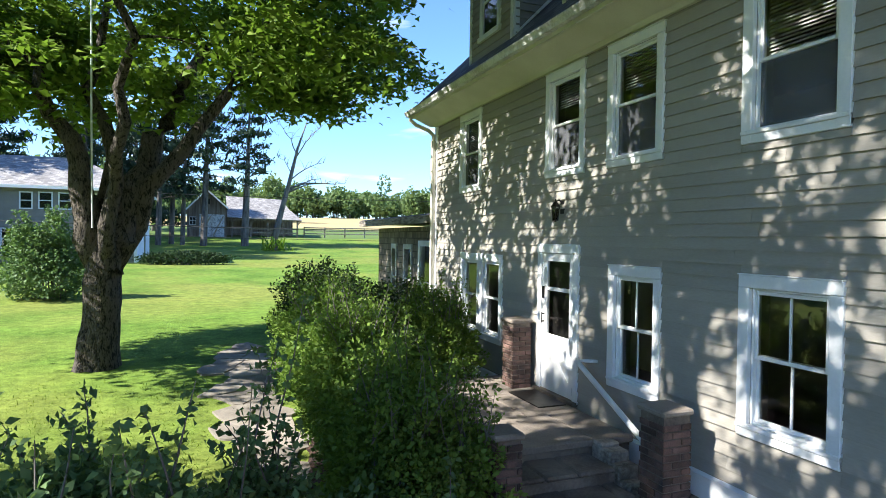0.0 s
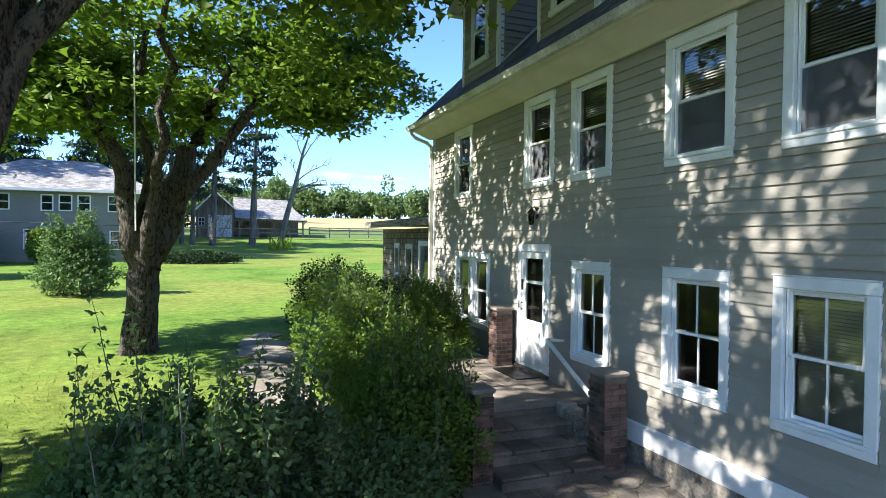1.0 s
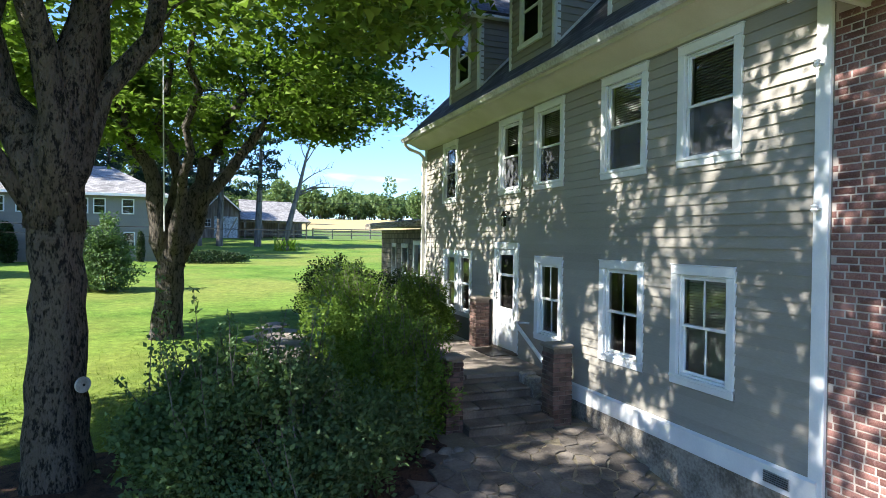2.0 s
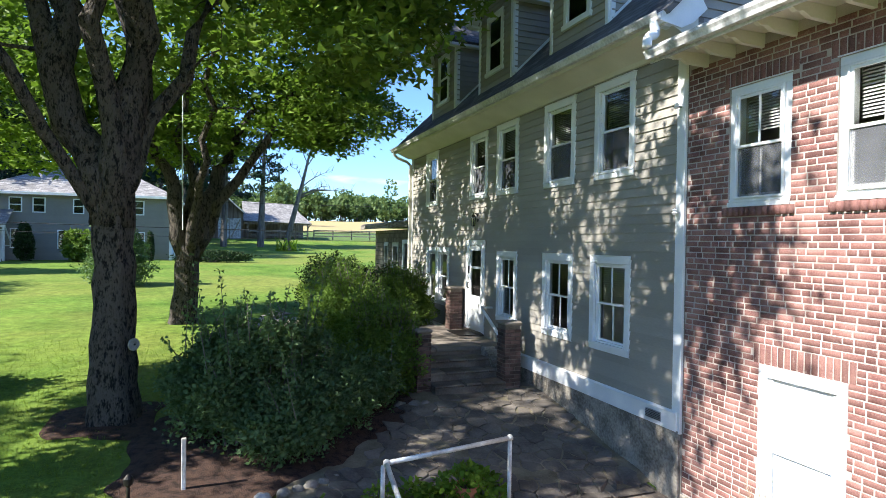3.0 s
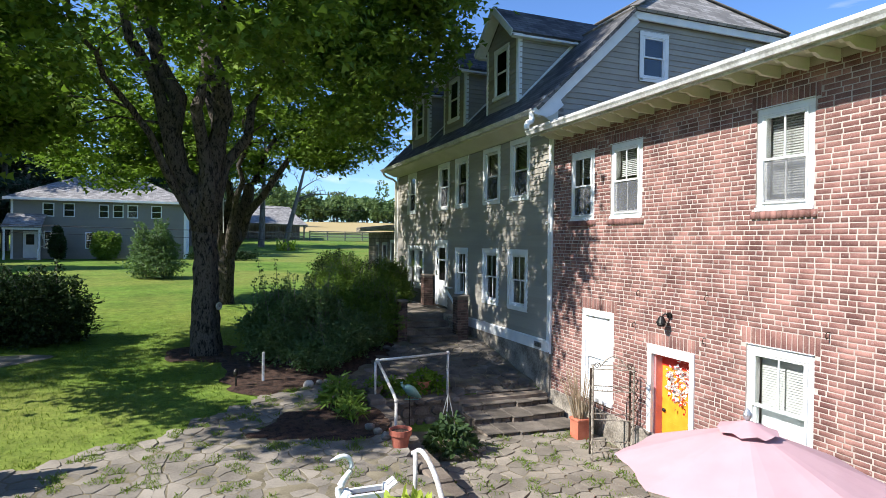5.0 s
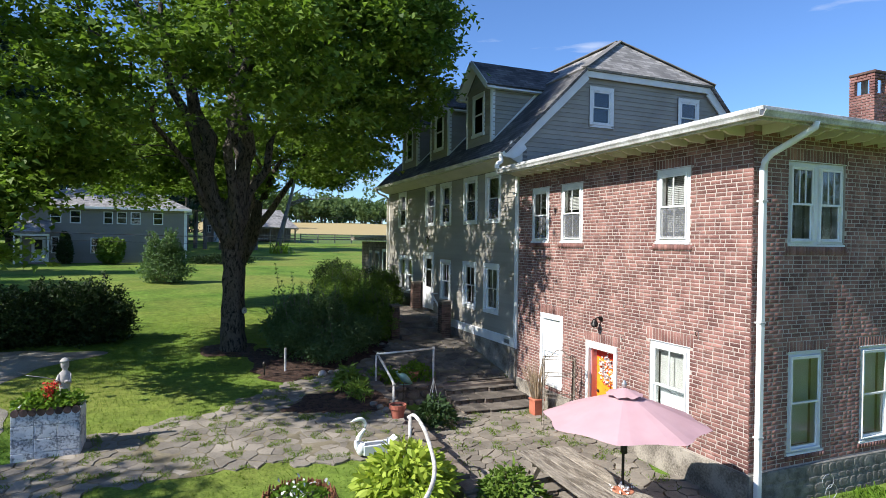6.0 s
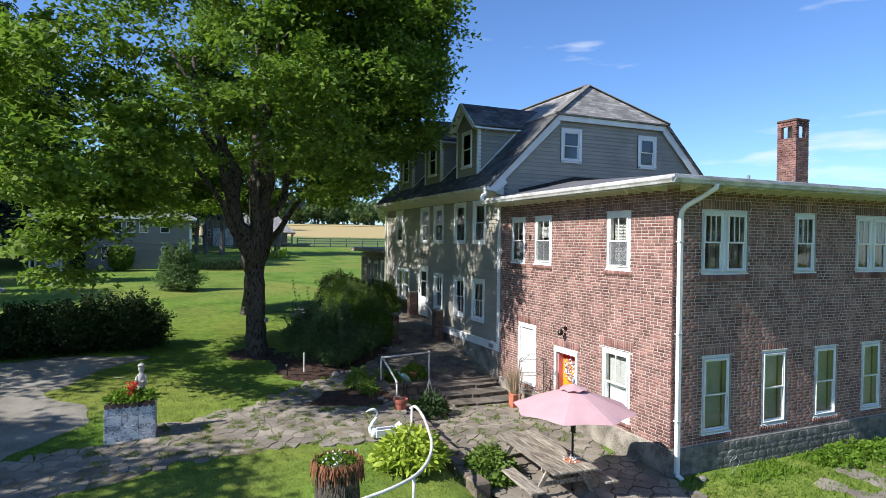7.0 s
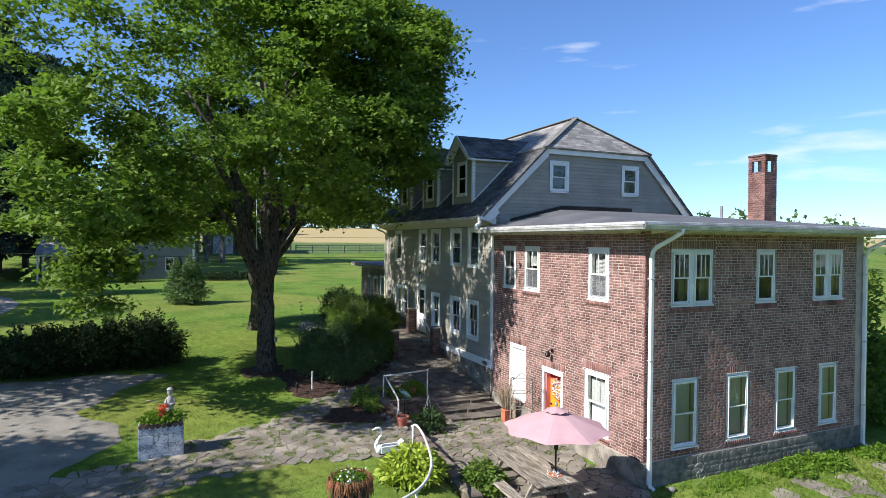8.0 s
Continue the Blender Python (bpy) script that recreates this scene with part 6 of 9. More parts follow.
# ---- trees and shrubs ----
def bend(a, b, rnd, sag=0.12, n=6):
    """A gently crooked line from a to b."""
    a, b = Vector(a), Vector(b)
    L = (b - a).length
    off = [Vector((0, 0, 0))] + [Vector((rnd.gauss(0, 1), rnd.gauss(0, 1), rnd.gauss(0, 0.6))) * sag * L * 0.35 for _ in range(n - 1)] + [Vector((0, 0, 0))]
    return [a.lerp(b, i / n) + off[i] + Vector((0, 0, 1)) * (sag * L * math.sin(math.pi * i / n)) for i in range(n + 1)]


def broadleaf(name, base, trunk_r, forks, crown, label, seed, clumps=700, per=75, leaf=0.17, lean=(0, 0), mat=M_MAPLE, bark=None, spread=0.55, gaps=0.0, fork_z=2.6, flare=1.45, keep=None, thin=None):
    """A tree: a flared trunk that forks into limbs, boughs from the limbs to the clumps, and leaves in loose flat clumps.
    forks: (tip offset, radius) of each main limb. crown: lobes (centre offset, radii) that hold the clumps."""
    rnd, rng = random.Random(seed), np.random.default_rng(seed)
    b = Vector(base)
    t = thing(name, b, label, "tree")
    bark = bark or M_BARK
    top = b + Vector((lean[0], lean[1], fork_z))
    n = 12
    g = Geo()
    sway = [Vector((rnd.gauss(0, 0.016), rnd.gauss(0, 0.016), 0)) * trunk_r / 0.3 for _ in range(n + 1)]
    pts = [b + Vector((0, 0, -0.3))] + [b.lerp(top, i / n) + (sway[i] if 0 < i < n else Vector((0, 0, 0))) for i in range(n + 1)] + [top + Vector((0, 0, 0.22)), top + Vector((0, 0, 0.5))]
    rad = [trunk_r * flare * 1.15] + [trunk_r * (1 + (flare - 1) * (1 - i / n) ** 4) * (1 + rnd.uniform(-0.05, 0.06)) for i in range(n + 1)] + [trunk_r * 0.8, trunk_r * 0.35]
    # furrowed outline: ridges that run up the trunk
    k = 28
    ridge = [1 + 0.045 * math.sin(5 * 2 * math.pi * i / k + 1.3) + rnd.uniform(-0.035, 0.035) for i in range(k)]
    root = [1 + 0.16 * max(0, math.sin(4 * 2 * math.pi * i / k + seed)) for i in range(k)]
    verts = []
    for i, p in enumerate(pts):
        low = max(0.0, 1 - (i / 4.0))
        for j in range(k):
            a = 2 * math.pi * j / k
            r = rad[i] * (ridge[j] + low * (root[j] - 1)) * (1 + rnd.uniform(-0.012, 0.012))
            verts.append(p + Vector((math.cos(a) * r, math.sin(a) * r, 0)))
    faces = [(i * k + j, i * k + (j + 1) % k, (i + 1) * k + (j + 1) % k, (i + 1) * k + j) for i in range(len(pts) - 1) for j in range(k)]
    g.add(verts, faces + [tuple(range((len(pts) - 1) * k, len(pts) * k))])
    part("trunk", g, bark, t, smooth=True)
    joints = []
    for off, r in forks:
        tip = top + Vector(off)
        way = Vector((off[0], off[1], 0))
        root_at = top - Vector((0, 0, 0.55)) + way.normalized() * max(0.0, trunk_r - r) * 0.7
        line = bend(root_at, tip, rnd, 0.06, 10)
        rr = [r * (1.06 - 0.84 * (i / 10) ** 0.9) for i in range(11)]
        part("limb", Geo().tube(line, rr, 14, 0.10, rnd), bark, t, smooth=True)
        joints += [(p, rr[i]) for i, p in enumerate(line) if i >= 2]
    centres = []
    weights = [r[0] * r[1] + r[1] * r[2] + r[0] * r[2] for _, r in crown]
    while len(centres) < clumps:
        c, r = rnd.choices(crown, weights)[0]
        d = Vector((rnd.gauss(0, 1), rnd.gauss(0, 1), rnd.gauss(0, 1))).normalized()
        q = rnd.uniform(0.45, 1.0) ** 0.5
        p = b + Vector(c) + Vector((d.x * r[0], d.y * r[1], d.z * r[2])) * q
        if p.z < b.z + 1.6 or noise.noise((p * 0.42).to_tuple()) < gaps - 0.35 or (keep and not keep(p)) or (thin and rnd.random() > thin(p)):
            continue
        centres.append(p)
    boughs = Geo()
    jp, jr = [tuple(p) for p, _ in joints], [r for _, r in joints]
    for c in sorted(centres[:int(clumps * 0.6)], key=lambda c: (c - top).length):
        grown = np.array(jp)
        dist = np.linalg.norm(grown - np.array(c), axis=1) + 0.6 * np.maximum(0, grown[:, 2] - c.z)
        j = int(np.argmin(dist))
        p, r = Vector(jp[j]), jr[j]
        line = bend(p, c, rnd, 0.08, 4)
        r0 = min(r * 0.7, 0.012 + 0.011 * (c - p).length)
        boughs.tube(line, [r0, r0 * 0.75, r0 * 0.55, r0 * 0.4, 0.006], 5)
        jp += [tuple(line[2]), tuple(line[3])]
        jr += [r0 * 0.55, r0 * 0.4]
    tagged(part("branchwork", boughs, bark, t, smooth=True, tidy=False), kind="stuff")
    cc = np.array([tuple(c) for c in centres])
    own = rng.normal(size=(clumps, per, 3)) * np.array([spread, spread, spread * 0.30])
    pts = (cc[:, None, :] + own).reshape(-1, 3)
    pts[:, 2] += -0.3 * np.linalg.norm(own.reshape(-1, 3)[:, :2], axis=1)
    if keep:
        pts = pts[[keep(Vector(p)) for p in pts]]
    tagged(part("crown", leaves("crown", pts, leaf, mat, LEAF_STAR, seed + 1, upward=0.68), None, t), kind="stuff")
    return t


def clear_house(p):
    return not (p.x > -0.75 and p.y > -1.0 and p.z < 10.5) or p.y > 20.5


def open_belt(p):
    """Boughs and gaps in the crowns lie in rows that follow the low sun, so that it reaches the house front in patches."""
    low = p.z + math.tan(radians(SUN_EL)) / math.cos(radians(SUN_AWAY)) * p.x
    side = p.y - math.tan(radians(SUN_AWAY)) * p.x
    if p.y < 14 and p.x > 0.415 * p.y - 4.95 + 1.1 * noise.noise((p.y * 0.7, p.z * 0.7, 4.4)):
        return 0.03                    # the flank towards the house is pruned back
    if not (-2.2 < low < 11.0 and 6.6 < side < 19.6):
        return 0.5 if p.x < -10.2 else 1.0
    row = 0.75 * noise.noise((side * 1.75, low * 1.5, 3.1)) + 0.5 * noise.noise((side * 3.3, low * 2.9, 8.7))
    if 12.4 < side < 15.0 and -0.4 < low < 1.5:      # the porch stands in a gap
        return 0.02
    if low > 6.6 and row > -0.1:
        return 0.8
    return 0.5 if row > (0.19 if side < 8 else 0.15 if side < 10.6 else 0.21) else 0.012


def maple_room(p):
    """Clear of the house, and open on the side of the trunk where the big limbs show."""
    return clear_house(p) and not (p.y < 11.6 and abs(p.x + 7.3) < 1.7 and p.z < 6.9)


T2 = (-7.02, 11.25, 1.02)
broadleaf("maple_tree", T2, 0.27,
          [((1.0, -0.4, 7.2), 0.30), ((-1.9, 0.2, 6.2), 0.29), ((0.2, 2.0, 7.4), 0.2), ((-0.3, -1.4, 7.2), 0.17), ((2.8, 1.0, 6.0), 0.15), ((-2.6, -0.2, 6.2), 0.20), ((-3.4, -2.8, 4.8), 0.10)],
          [((0, 0, 9.4), (5.6, 5.6, 5.0)), ((3.6, 0.3, 8.6), (3.6, 4.2, 3.2)), ((-3.9, -1.0, 7.6), (3.4, 3.8, 3.0)), ((-4.7, -2.8, 3.7), (1.3, 1.3, 1.2)), ((-4.6, -2.6, 5.2), (1.5, 1.5, 1.3)), ((-5.0, 0.4, 6.6), (2.4, 2.6, 2.0)),
           ((0.6, 0.5, 12.4), (4.2, 4.2, 2.8)), ((4.0, 0.4, 11.0), (3.4, 4.0, 3.0)), ((1.4, -2.6, 8.4), (3.2, 2.6, 2.4)), ((-4.5, -1.0, 11.0), (3.5, 3.5, 2.8)), ((-5.0, -4.6, 6.6), (2.3, 2.3, 2.0))],
          "tall maple with a furrowed trunk and full green crown", 11, clumps=1800, per=72, leaf=0.15, spread=0.33, lean=(-0.05, 0.1), fork_z=3.5, flare=1.42, keep=maple_room, gaps=0.33, thin=open_belt)
T1 = (-6.5, 19.25, 1.42)
broadleaf("maple_tree", T1, 0.31,
          [((-1.4, -0.3, 3.6), 0.26), ((1.7, 0.3, 3.8), 0.32), ((-0.5, 0.6, 5.4), 0.17), ((3.6, 0.2, 5.4), 0.18), ((0.8, -2.4, 5.2), 0.14)],
          [((0.6, 0, 8.6), (5.8, 5.6, 4.2)), ((4.2, -0.3, 7.4), (3.4, 3.8, 2.3)), ((-3.4, 0, 7.0), (3.2, 3.6, 2.8)), ((1.5, -2.8, 7.4), (3.4, 2.4, 2.4)), ((0.5, 0, 11.6), (4, 4, 2.4))],
          "forked old maple with scarred bark on the lawn", 23, clumps=1300, per=68, leaf=0.15, spread=0.33, lean=(0.15, 0), fork_z=2.4, flare=1.27, keep=clear_house, gaps=0.22, thin=open_belt)
# the trees over the drive, past the hedge: their shade lies on the path
broadleaf("maple_tree", (-20.8, 1.4, 0.5), 0.30, [((1.2, 0.5, 6), 0.18), ((-1.4, 0.4, 6), 0.18), ((0.4, -1.4, 5.6), 0.15)],
          [((0, 0, 7.4), (3.0, 2.4, 2.4)), ((0.8, -1.4, 6.0), (2.4, 1.9, 1.6))], "maple with a loose crown beside the drive", 53, clumps=95, per=55, leaf=0.19, fork_z=3.2, gaps=0.40)
broadleaf("maple_tree", (-29.0, 27.0, 1.7), 0.34, [((1.5, 0.5, 6), 0.2), ((-1.6, 0.4, 6), 0.2), ((0.4, -1.8, 5.6), 0.17)],
          [((0, 0, 8.2), (5.0, 5.0, 4.2)), ((2.4, -1.2, 6.6), (3.4, 3.4, 2.6))], "maple with a broad crown beside the drive", 37, clumps=300, per=60, leaf=0.2, fork_z=3.0)
broadleaf("maple_tree", (-25.6, 3.9, 0.6), 0.36, [((1.5, 0.5, 6), 0.2), ((-1.6, 0.4, 6), 0.2), ((0.4, -1.8, 5.6), 0.17)],
          [((0, 0, 7.6), (4.4, 2.2, 3.6)), ((2.0, -0.3, 6.2), (3.0, 1.8, 2.2))], "maple with a narrow crown over the drive", 41, clumps=300, per=60, leaf=0.2, fork_z=3.0)
broadleaf("maple_tree", (-25.5, 14.6, 0.9), 0.36, [((1.5, 0.5, 6), 0.2), ((-1.6, 0.4, 6), 0.2), ((0.4, -1.8, 5.6), 0.17)],
          [((0, 0, 8.2), (4.6, 4.4, 4.0)), ((2.4, -0.6, 6.8), (3.2, 3.0, 2.4))], "tall maple with a broad crown behind the yew hedge", 43, clumps=260, per=60, leaf=0.19, fork_z=3.0, gaps=0.42)


broadleaf("maple_tree", (-22.6, 10.2, 0.8), 0.30, [((1.2, 0.5, 6), 0.18), ((-1.4, 0.4, 6), 0.18), ((0.4, -1.4, 5.6), 0.15)],
          [((0, 0, 8.6), (3.4, 2.4, 2.7)), ((1.0, -0.8, 7.0), (2.4, 1.9, 1.6))], "slender maple between the drive and the yew hedge", 47, clumps=75, per=55, leaf=0.19, fork_z=3.2, gaps=0.42)


def shrub(name, base, lobes, label, seed, count, leaf, mat, category="shrub", stems=14, shell=0.62, shoots=0, outline=LEAF_DIAMOND, upward=0.35, lumps=0.4, tall=0):
    """A bush: thin stems from the ground and leaves thick near the skin of its lobes, with loose shoots over it."""
    rnd, rng = random.Random(seed), np.random.default_rng(seed)
    b = Vector(base)
    t = thing(name, b, label, category)
    g = Geo()
    for _ in range(stems):
        c, r = rnd.choice(lobes)
        tip = b + Vector(c) + Vector((rnd.uniform(-0.7, 0.7) * r[0], rnd.uniform(-0.7, 0.7) * r[1], rnd.uniform(-0.2, 0.7) * r[2]))
        foot = Vector((b.x + c[0] * 0.75 + rnd.uniform(-0.15, 0.15), b.y + c[1] * 0.75 + rnd.uniform(-0.15, 0.15), 0))
        foot.z = ground_z(foot.x, foot.y) - 0.05
        g.tube(bend(foot, tip, rnd, 0.05, 4), [0.022, 0.018, 0.013, 0.009, 0.004], 5)
    tagged(part("stem_growth", g, M_BARK_GREY, t, tidy=False), kind="stuff")
    w = np.array([r[0] * r[1] + r[1] * r[2] + r[0] * r[2] for _, r in lobes])
    pick = rng.choice(len(lobes), size=count, p=w / w.sum())
    C, R = np.array([c for c, _ in lobes])[pick], np.array([r for _, r in lobes])[pick]
    d = rng.normal(size=(count, 3))
    d /= np.linalg.norm(d, axis=1, keepdims=True)
    lump = np.array([noise.noise((x * 2.2 + seed, y * 2.2, z * 2.2)) for x, y, z in d * 1.6 + C])
    q = (shell + (1 - shell) * rng.random(count) ** 0.6) * (1 + lumps * lump)
    p = np.array(b) + C + d * R * q[:, None]
    low = np.array([ground_z(x, y) for x, y in p[:, :2]])
    good = p[:, 2] > low + 0.03
    p, d = p[good], d[good]
    tagged(part("foliage", leaves("foliage", p, leaf, mat, outline, seed + 1, upward=upward, along=d * [1, 1, 0.4] + [0, 0, 0.5], droop=0.0), None, t), kind="stuff")
    if shoots:
        g, lp = Geo(), []
        for i in range(shoots + tall):
            c, r = rnd.choice(lobes)
            a = b + Vector(c) + Vector((rnd.uniform(-0.6, 0.6) * r[0], rnd.uniform(-0.6, 0.6) * r[1], r[2] * 0.75))
            e = a + Vector((rnd.uniform(-0.25, 0.25), rnd.uniform(-0.25, 0.25), rnd.uniform(0.2, 0.65) if i < shoots else rnd.uniform(0.75, 1.2)))
            g.tube(bend(a, e, rnd, 0.04, 3), [0.008, 0.006, 0.004, 0.002], 4)
            lp += [tuple(a.lerp(e, k / 9) + Vector((rnd.gauss(0, 0.03), rnd.gauss(0, 0.03), 0))) for k in range(1, 10) for _ in range(4 if i < shoots else 7)]
        tagged(part("shoot_growth", g, M_BARK_GREY, t, tidy=False), kind="stuff")
        tagged(part("shoot_foliage", leaves("shoot_foliage", lp, leaf * 0.95, mat, outline, seed + 2, upward=0.3), None, t), kind="stuff")
    return t


G = ground_z
shrub("hedge", (-2.9, 12.5, G(-2.9, 12.5)), [((0, 0, 0.74), (0.66, 1.2, 0.88)), ((-0.2, -0.95, 0.6), (0.48, 0.7, 0.74)), ((0.1, 1.3, 0.80), (0.60, 1.0, 0.86)), ((-0.15, 1.0, 1.3), (0.42, 0.6, 0.5)), ((0.35, -1.0, 0.55), (0.5, 0.5, 0.6))], "clipped green privet hedge beside the porch stair", 101, 44000, 0.054, M_HEDGE, "hedge", shoots=120, lumps=0.55)
shrub("hedge", (-2.95, 15.4, G(-2.95, 15.4)), [((0, 0, 0.85), (0.66, 1.3, 0.85)), ((0.1, 1.5, 0.8), (0.7, 1.2, 0.85)), ((0, -1.2, 0.8), (0.6, 0.9, 0.8))], "clipped green privet hedge along the lawn path", 102, 30000, 0.055, M_HEDGE, "hedge", shoots=90, lumps=0.55)
shrub("yew_bush", (-2.3, 19.2, G(-2.3, 19.2)), [((0, 0, 0.8), (1.1, 1.5, 1.15)), ((0.8, -1.6, 0.7), (1.0, 1.2, 0.95))], "dark clipped yew beside the shingled annexe", 103, 22000, 0.06, M_YEW, "bush")
shrub("hedge", (-1.1, 16.3, G(-1.1, 16.3)), [((0, 0, 0.85), (0.7, 0.8, 0.85)), ((0.05, -0.6, 0.75), (0.6, 0.6, 0.75))], "round green bush under the twin windows", 104, 16000, 0.052, M_HEDGE, "bush", shoots=40, lumps=0.55)
rnd = random.Random(19)
lilac_lobes = [((1.25, 0.75, 0.5), (0.7, 0.6, 0.55)), ((1.75, 1.1, 0.42), (0.5, 0.5, 0.5)), ((0.85, 0.1, 0.5), (0.7, 0.6, 0.5)), ((0.1, -0.95, 0.3), (0.6, 0.35, 0.32)), ((0.2, -0.5, 0.42), (0.8, 0.5, 0.45)), ((0, 0.4, 0.85), (0.95, 0.8, 0.62)), ((0.15, 0.25, 0.42), (1.0, 0.7, 0.45)), ((-0.5, 0.05, 0.5), (0.8, 0.6, 0.5)), ((0.5, 0.0, 0.45), (0.6, 0.5, 0.45))]
for k in range(22):                     # loose tufts round the heart of the bush
    a, h = rnd.uniform(0, 2 * math.pi), rnd.uniform(0.45, 1.45)
    q = math.sqrt(max(0.1, 1 - ((h - 0.75) / 0.85) ** 2)) * rnd.uniform(0.75, 1.05)
    r = rnd.uniform(0.24, 0.42)
    lilac_lobes.append(((1.05 * q * math.cos(a), 0.35 + 0.8 * q * math.sin(a), h), (r, r, r * 0.8)))
shrub("lilac_bush", (-4.9, 9.9, G(-4.9, 9.9)), lilac_lobes, "big dark lilac bush in a mulched bed", 105, 72000, 0.060, M_LILAC, "bush", stems=30, shell=0.3, shoots=80, lumps=0.6, tall=14)
for i, (x, y, s) in enumerate(((-11.2, 13.3, 1.05), (-12.8, 13.1, 1.0), (-14.4, 12.9, 0.9))):
    shrub("yew_hedge", (x, y, G(x, y)), [((0, 0, 0.65 * s), (1.2, 0.95, 0.85 * s)), ((0.6, 0.1, 0.6 * s), (0.9, 0.8, 0.8 * s))], "dark loose yew hedge beside the drive", 110 + i, 16000, 0.085, M_YEW, "hedge", lumps=0.65, shoots=30)
shrub("garden_shrub", (-9.5, 29.4, G(-9.5, 29.4)), [((0, 0, 0.6), (1.25, 1.1, 0.7)), ((-0.25, 0, 1.2), (0.9, 0.85, 0.75)), ((0.55, 0, 1.3), (0.5, 0.5, 0.6)), ((-0.6, 0.1, 1.75), (0.42, 0.42, 0.6)), ((0.15, 0, 2.0), (0.45, 0.45, 0.6))], "loose spreading juniper on the open lawn", 120, 11000, 0.10, M_LILAC, "shrub", stems=22, shoots=60, lumps=0.7)
shrub("garden_shrub", (-13.95, 45.2, G(-13.95, 45.2)), [((0, 0, 0.8), (0.85, 0.8, 0.8)), ((-0.3, 0, 1.5), (0.5, 0.5, 0.5)), ((0.45, 0, 1.4), (0.5, 0.5, 0.55))], "rounded olive shrub against the grey house", 121, 5000, 0.18, M_HEDGE, "shrub")
shrub("yew_cone", (-17.05, 45.6, G(-17.05, 45.6)), [((0, 0, 0.9), (0.5, 0.5, 0.9)), ((0, 0, 1.7), (0.32, 0.32, 0.7))], "narrow dark yew beside the porch of the grey house", 122, 3500, 0.14, M_YEW, "shrub")
shrub("yew_cone", (-9.95, 46.0, G(-9.95, 46.0)), [((0, 0, 0.8), (0.22, 0.22, 0.8)), ((0, 0, 1.5), (0.16, 0.16, 0.5))], "slim dark yew near the corner of the grey house", 124, 1200, 0.12, M_YEW, "shrub")
shrub("garden_shrub", (10.6, 3.4, -0.2), [((0, 0, 2.0), (1.9, 2.2, 2.2)), ((0.3, -0.3, 4.2), (1.6, 1.7, 1.7)), ((0.2, -1.8, 1.3), (1.6, 1.5, 1.5)), ((1.4, 0.6, 5.4), (1.2, 1.2, 1.0))], "tall leafy shrub behind the brick wing", 123, 16000, 0.17, M_HEDGE, "shrub", stems=20, shoots=16)


def pine(base, height, r, label, seed, start=0.35, reach=3.0, lean=(0, 0), bare=0.0, tier=(0.018, 0.04), mass=18):
    """A white pine: a straight mast with flat sprays of needles on near-level boughs."""
    rnd, rng = random.Random(seed), np.random.default_rng(seed)
    b = Vector(base)
    t = thing("pine_tree", b, label, "tree", "pines behind the lawn")
    tip = b + Vector((lean[0], lean[1], height))
    part("trunk", Geo().tube([b + Vector((0, 0, -0.3))] + [b.lerp(tip, i / 6) for i in range(7)], [r * 1.25, r * 1.1, r, r * 0.85, r * 0.65, r * 0.45, r * 0.28, 0.03], 9, 0.08, rnd), M_BARK_GREY, t, smooth=True)
    g, pts, ways = Geo(), [], []
    z = start
    while z < 0.99:
        for _ in range(rnd.randint(2, 4)):
            a = rnd.uniform(0, 2 * math.pi)
            L = reach * (1.15 - z) * rnd.uniform(0.5, 1.15) + 0.3
            p = b.lerp(tip, z)
            q = p + Vector((math.cos(a) * L, math.sin(a) * L, L * rnd.uniform(0.0, 0.35)))
            line = bend(p, q, rnd, 0.04, 4)
            g.tube(line, [0.05, 0.04, 0.03, 0.02, 0.008], 4)
            if rnd.random() < bare:
                continue
            for k in range(4):
                c = line[2].lerp(line[4], k / 4) + Vector((rnd.gauss(0, 0.25), rnd.gauss(0, 0.25), rnd.uniform(0, 0.25)))
                m = mass
                o = rng.normal(size=(m, 3)) * [0.42, 0.42, 0.14]
                pts.append(np.array(c) + o)
                ways.append(o + [0.3 * math.cos(a), 0.3 * math.sin(a), 0.25])
        z += rnd.uniform(*tier)
    tagged(part("branchwork", g, M_BARK_GREY, t, tidy=False), kind="stuff")
    if pts:
        part("needle_mass", leaves("needle_mass", np.concatenate(pts), 0.42, M_PINE, LEAF_NEEDLE * [3.2, 1], seed, upward=0.3, along=np.concatenate(ways), droop=0.0), None, t)


pines = [(-9.0, 66.0, 16, 0.24, 0.16), (-8.0, 67.5, 15, 0.22, 0.18), (-7.0, 66.2, 15.5, 0.2, 0.2), (-5.2, 66.0, 15, 0.30, 0.24), (-1.6, 66.0, 14.5, 0.34, 0.28)]
for i, (x, y, h, r, s) in enumerate(pines):
    pine((x, y, G(x, y)), h, r, "tall white pine with open tiers of dark needles", 300 + i, start=s + 0.10, reach=3.4, lean=(0.4, 0), bare=0.25, tier=(0.035, 0.07))
for i, (x, y, h) in enumerate(((-23.5, 58, 21), (-22.6, 61, 22), (-25.2, 56, 23), (-26.5, 53, 22), (-24.6, 50, 21), (-29, 56, 22), (-22, 66, 20), (-33, 58, 20), (-27, 62, 22), (-24, 70, 17), (-16, 74, 14), (-30, 44, 14), (-27, 36, 13), (-34, 47, 15), (-12, 78, 13), (-38, 52, 15))):
    pine((x, y, G(x, y)), h, 0.28, "dark pine in the shelterbelt behind the grey house", 330 + i, start=0.06, reach=4.4, mass=24)
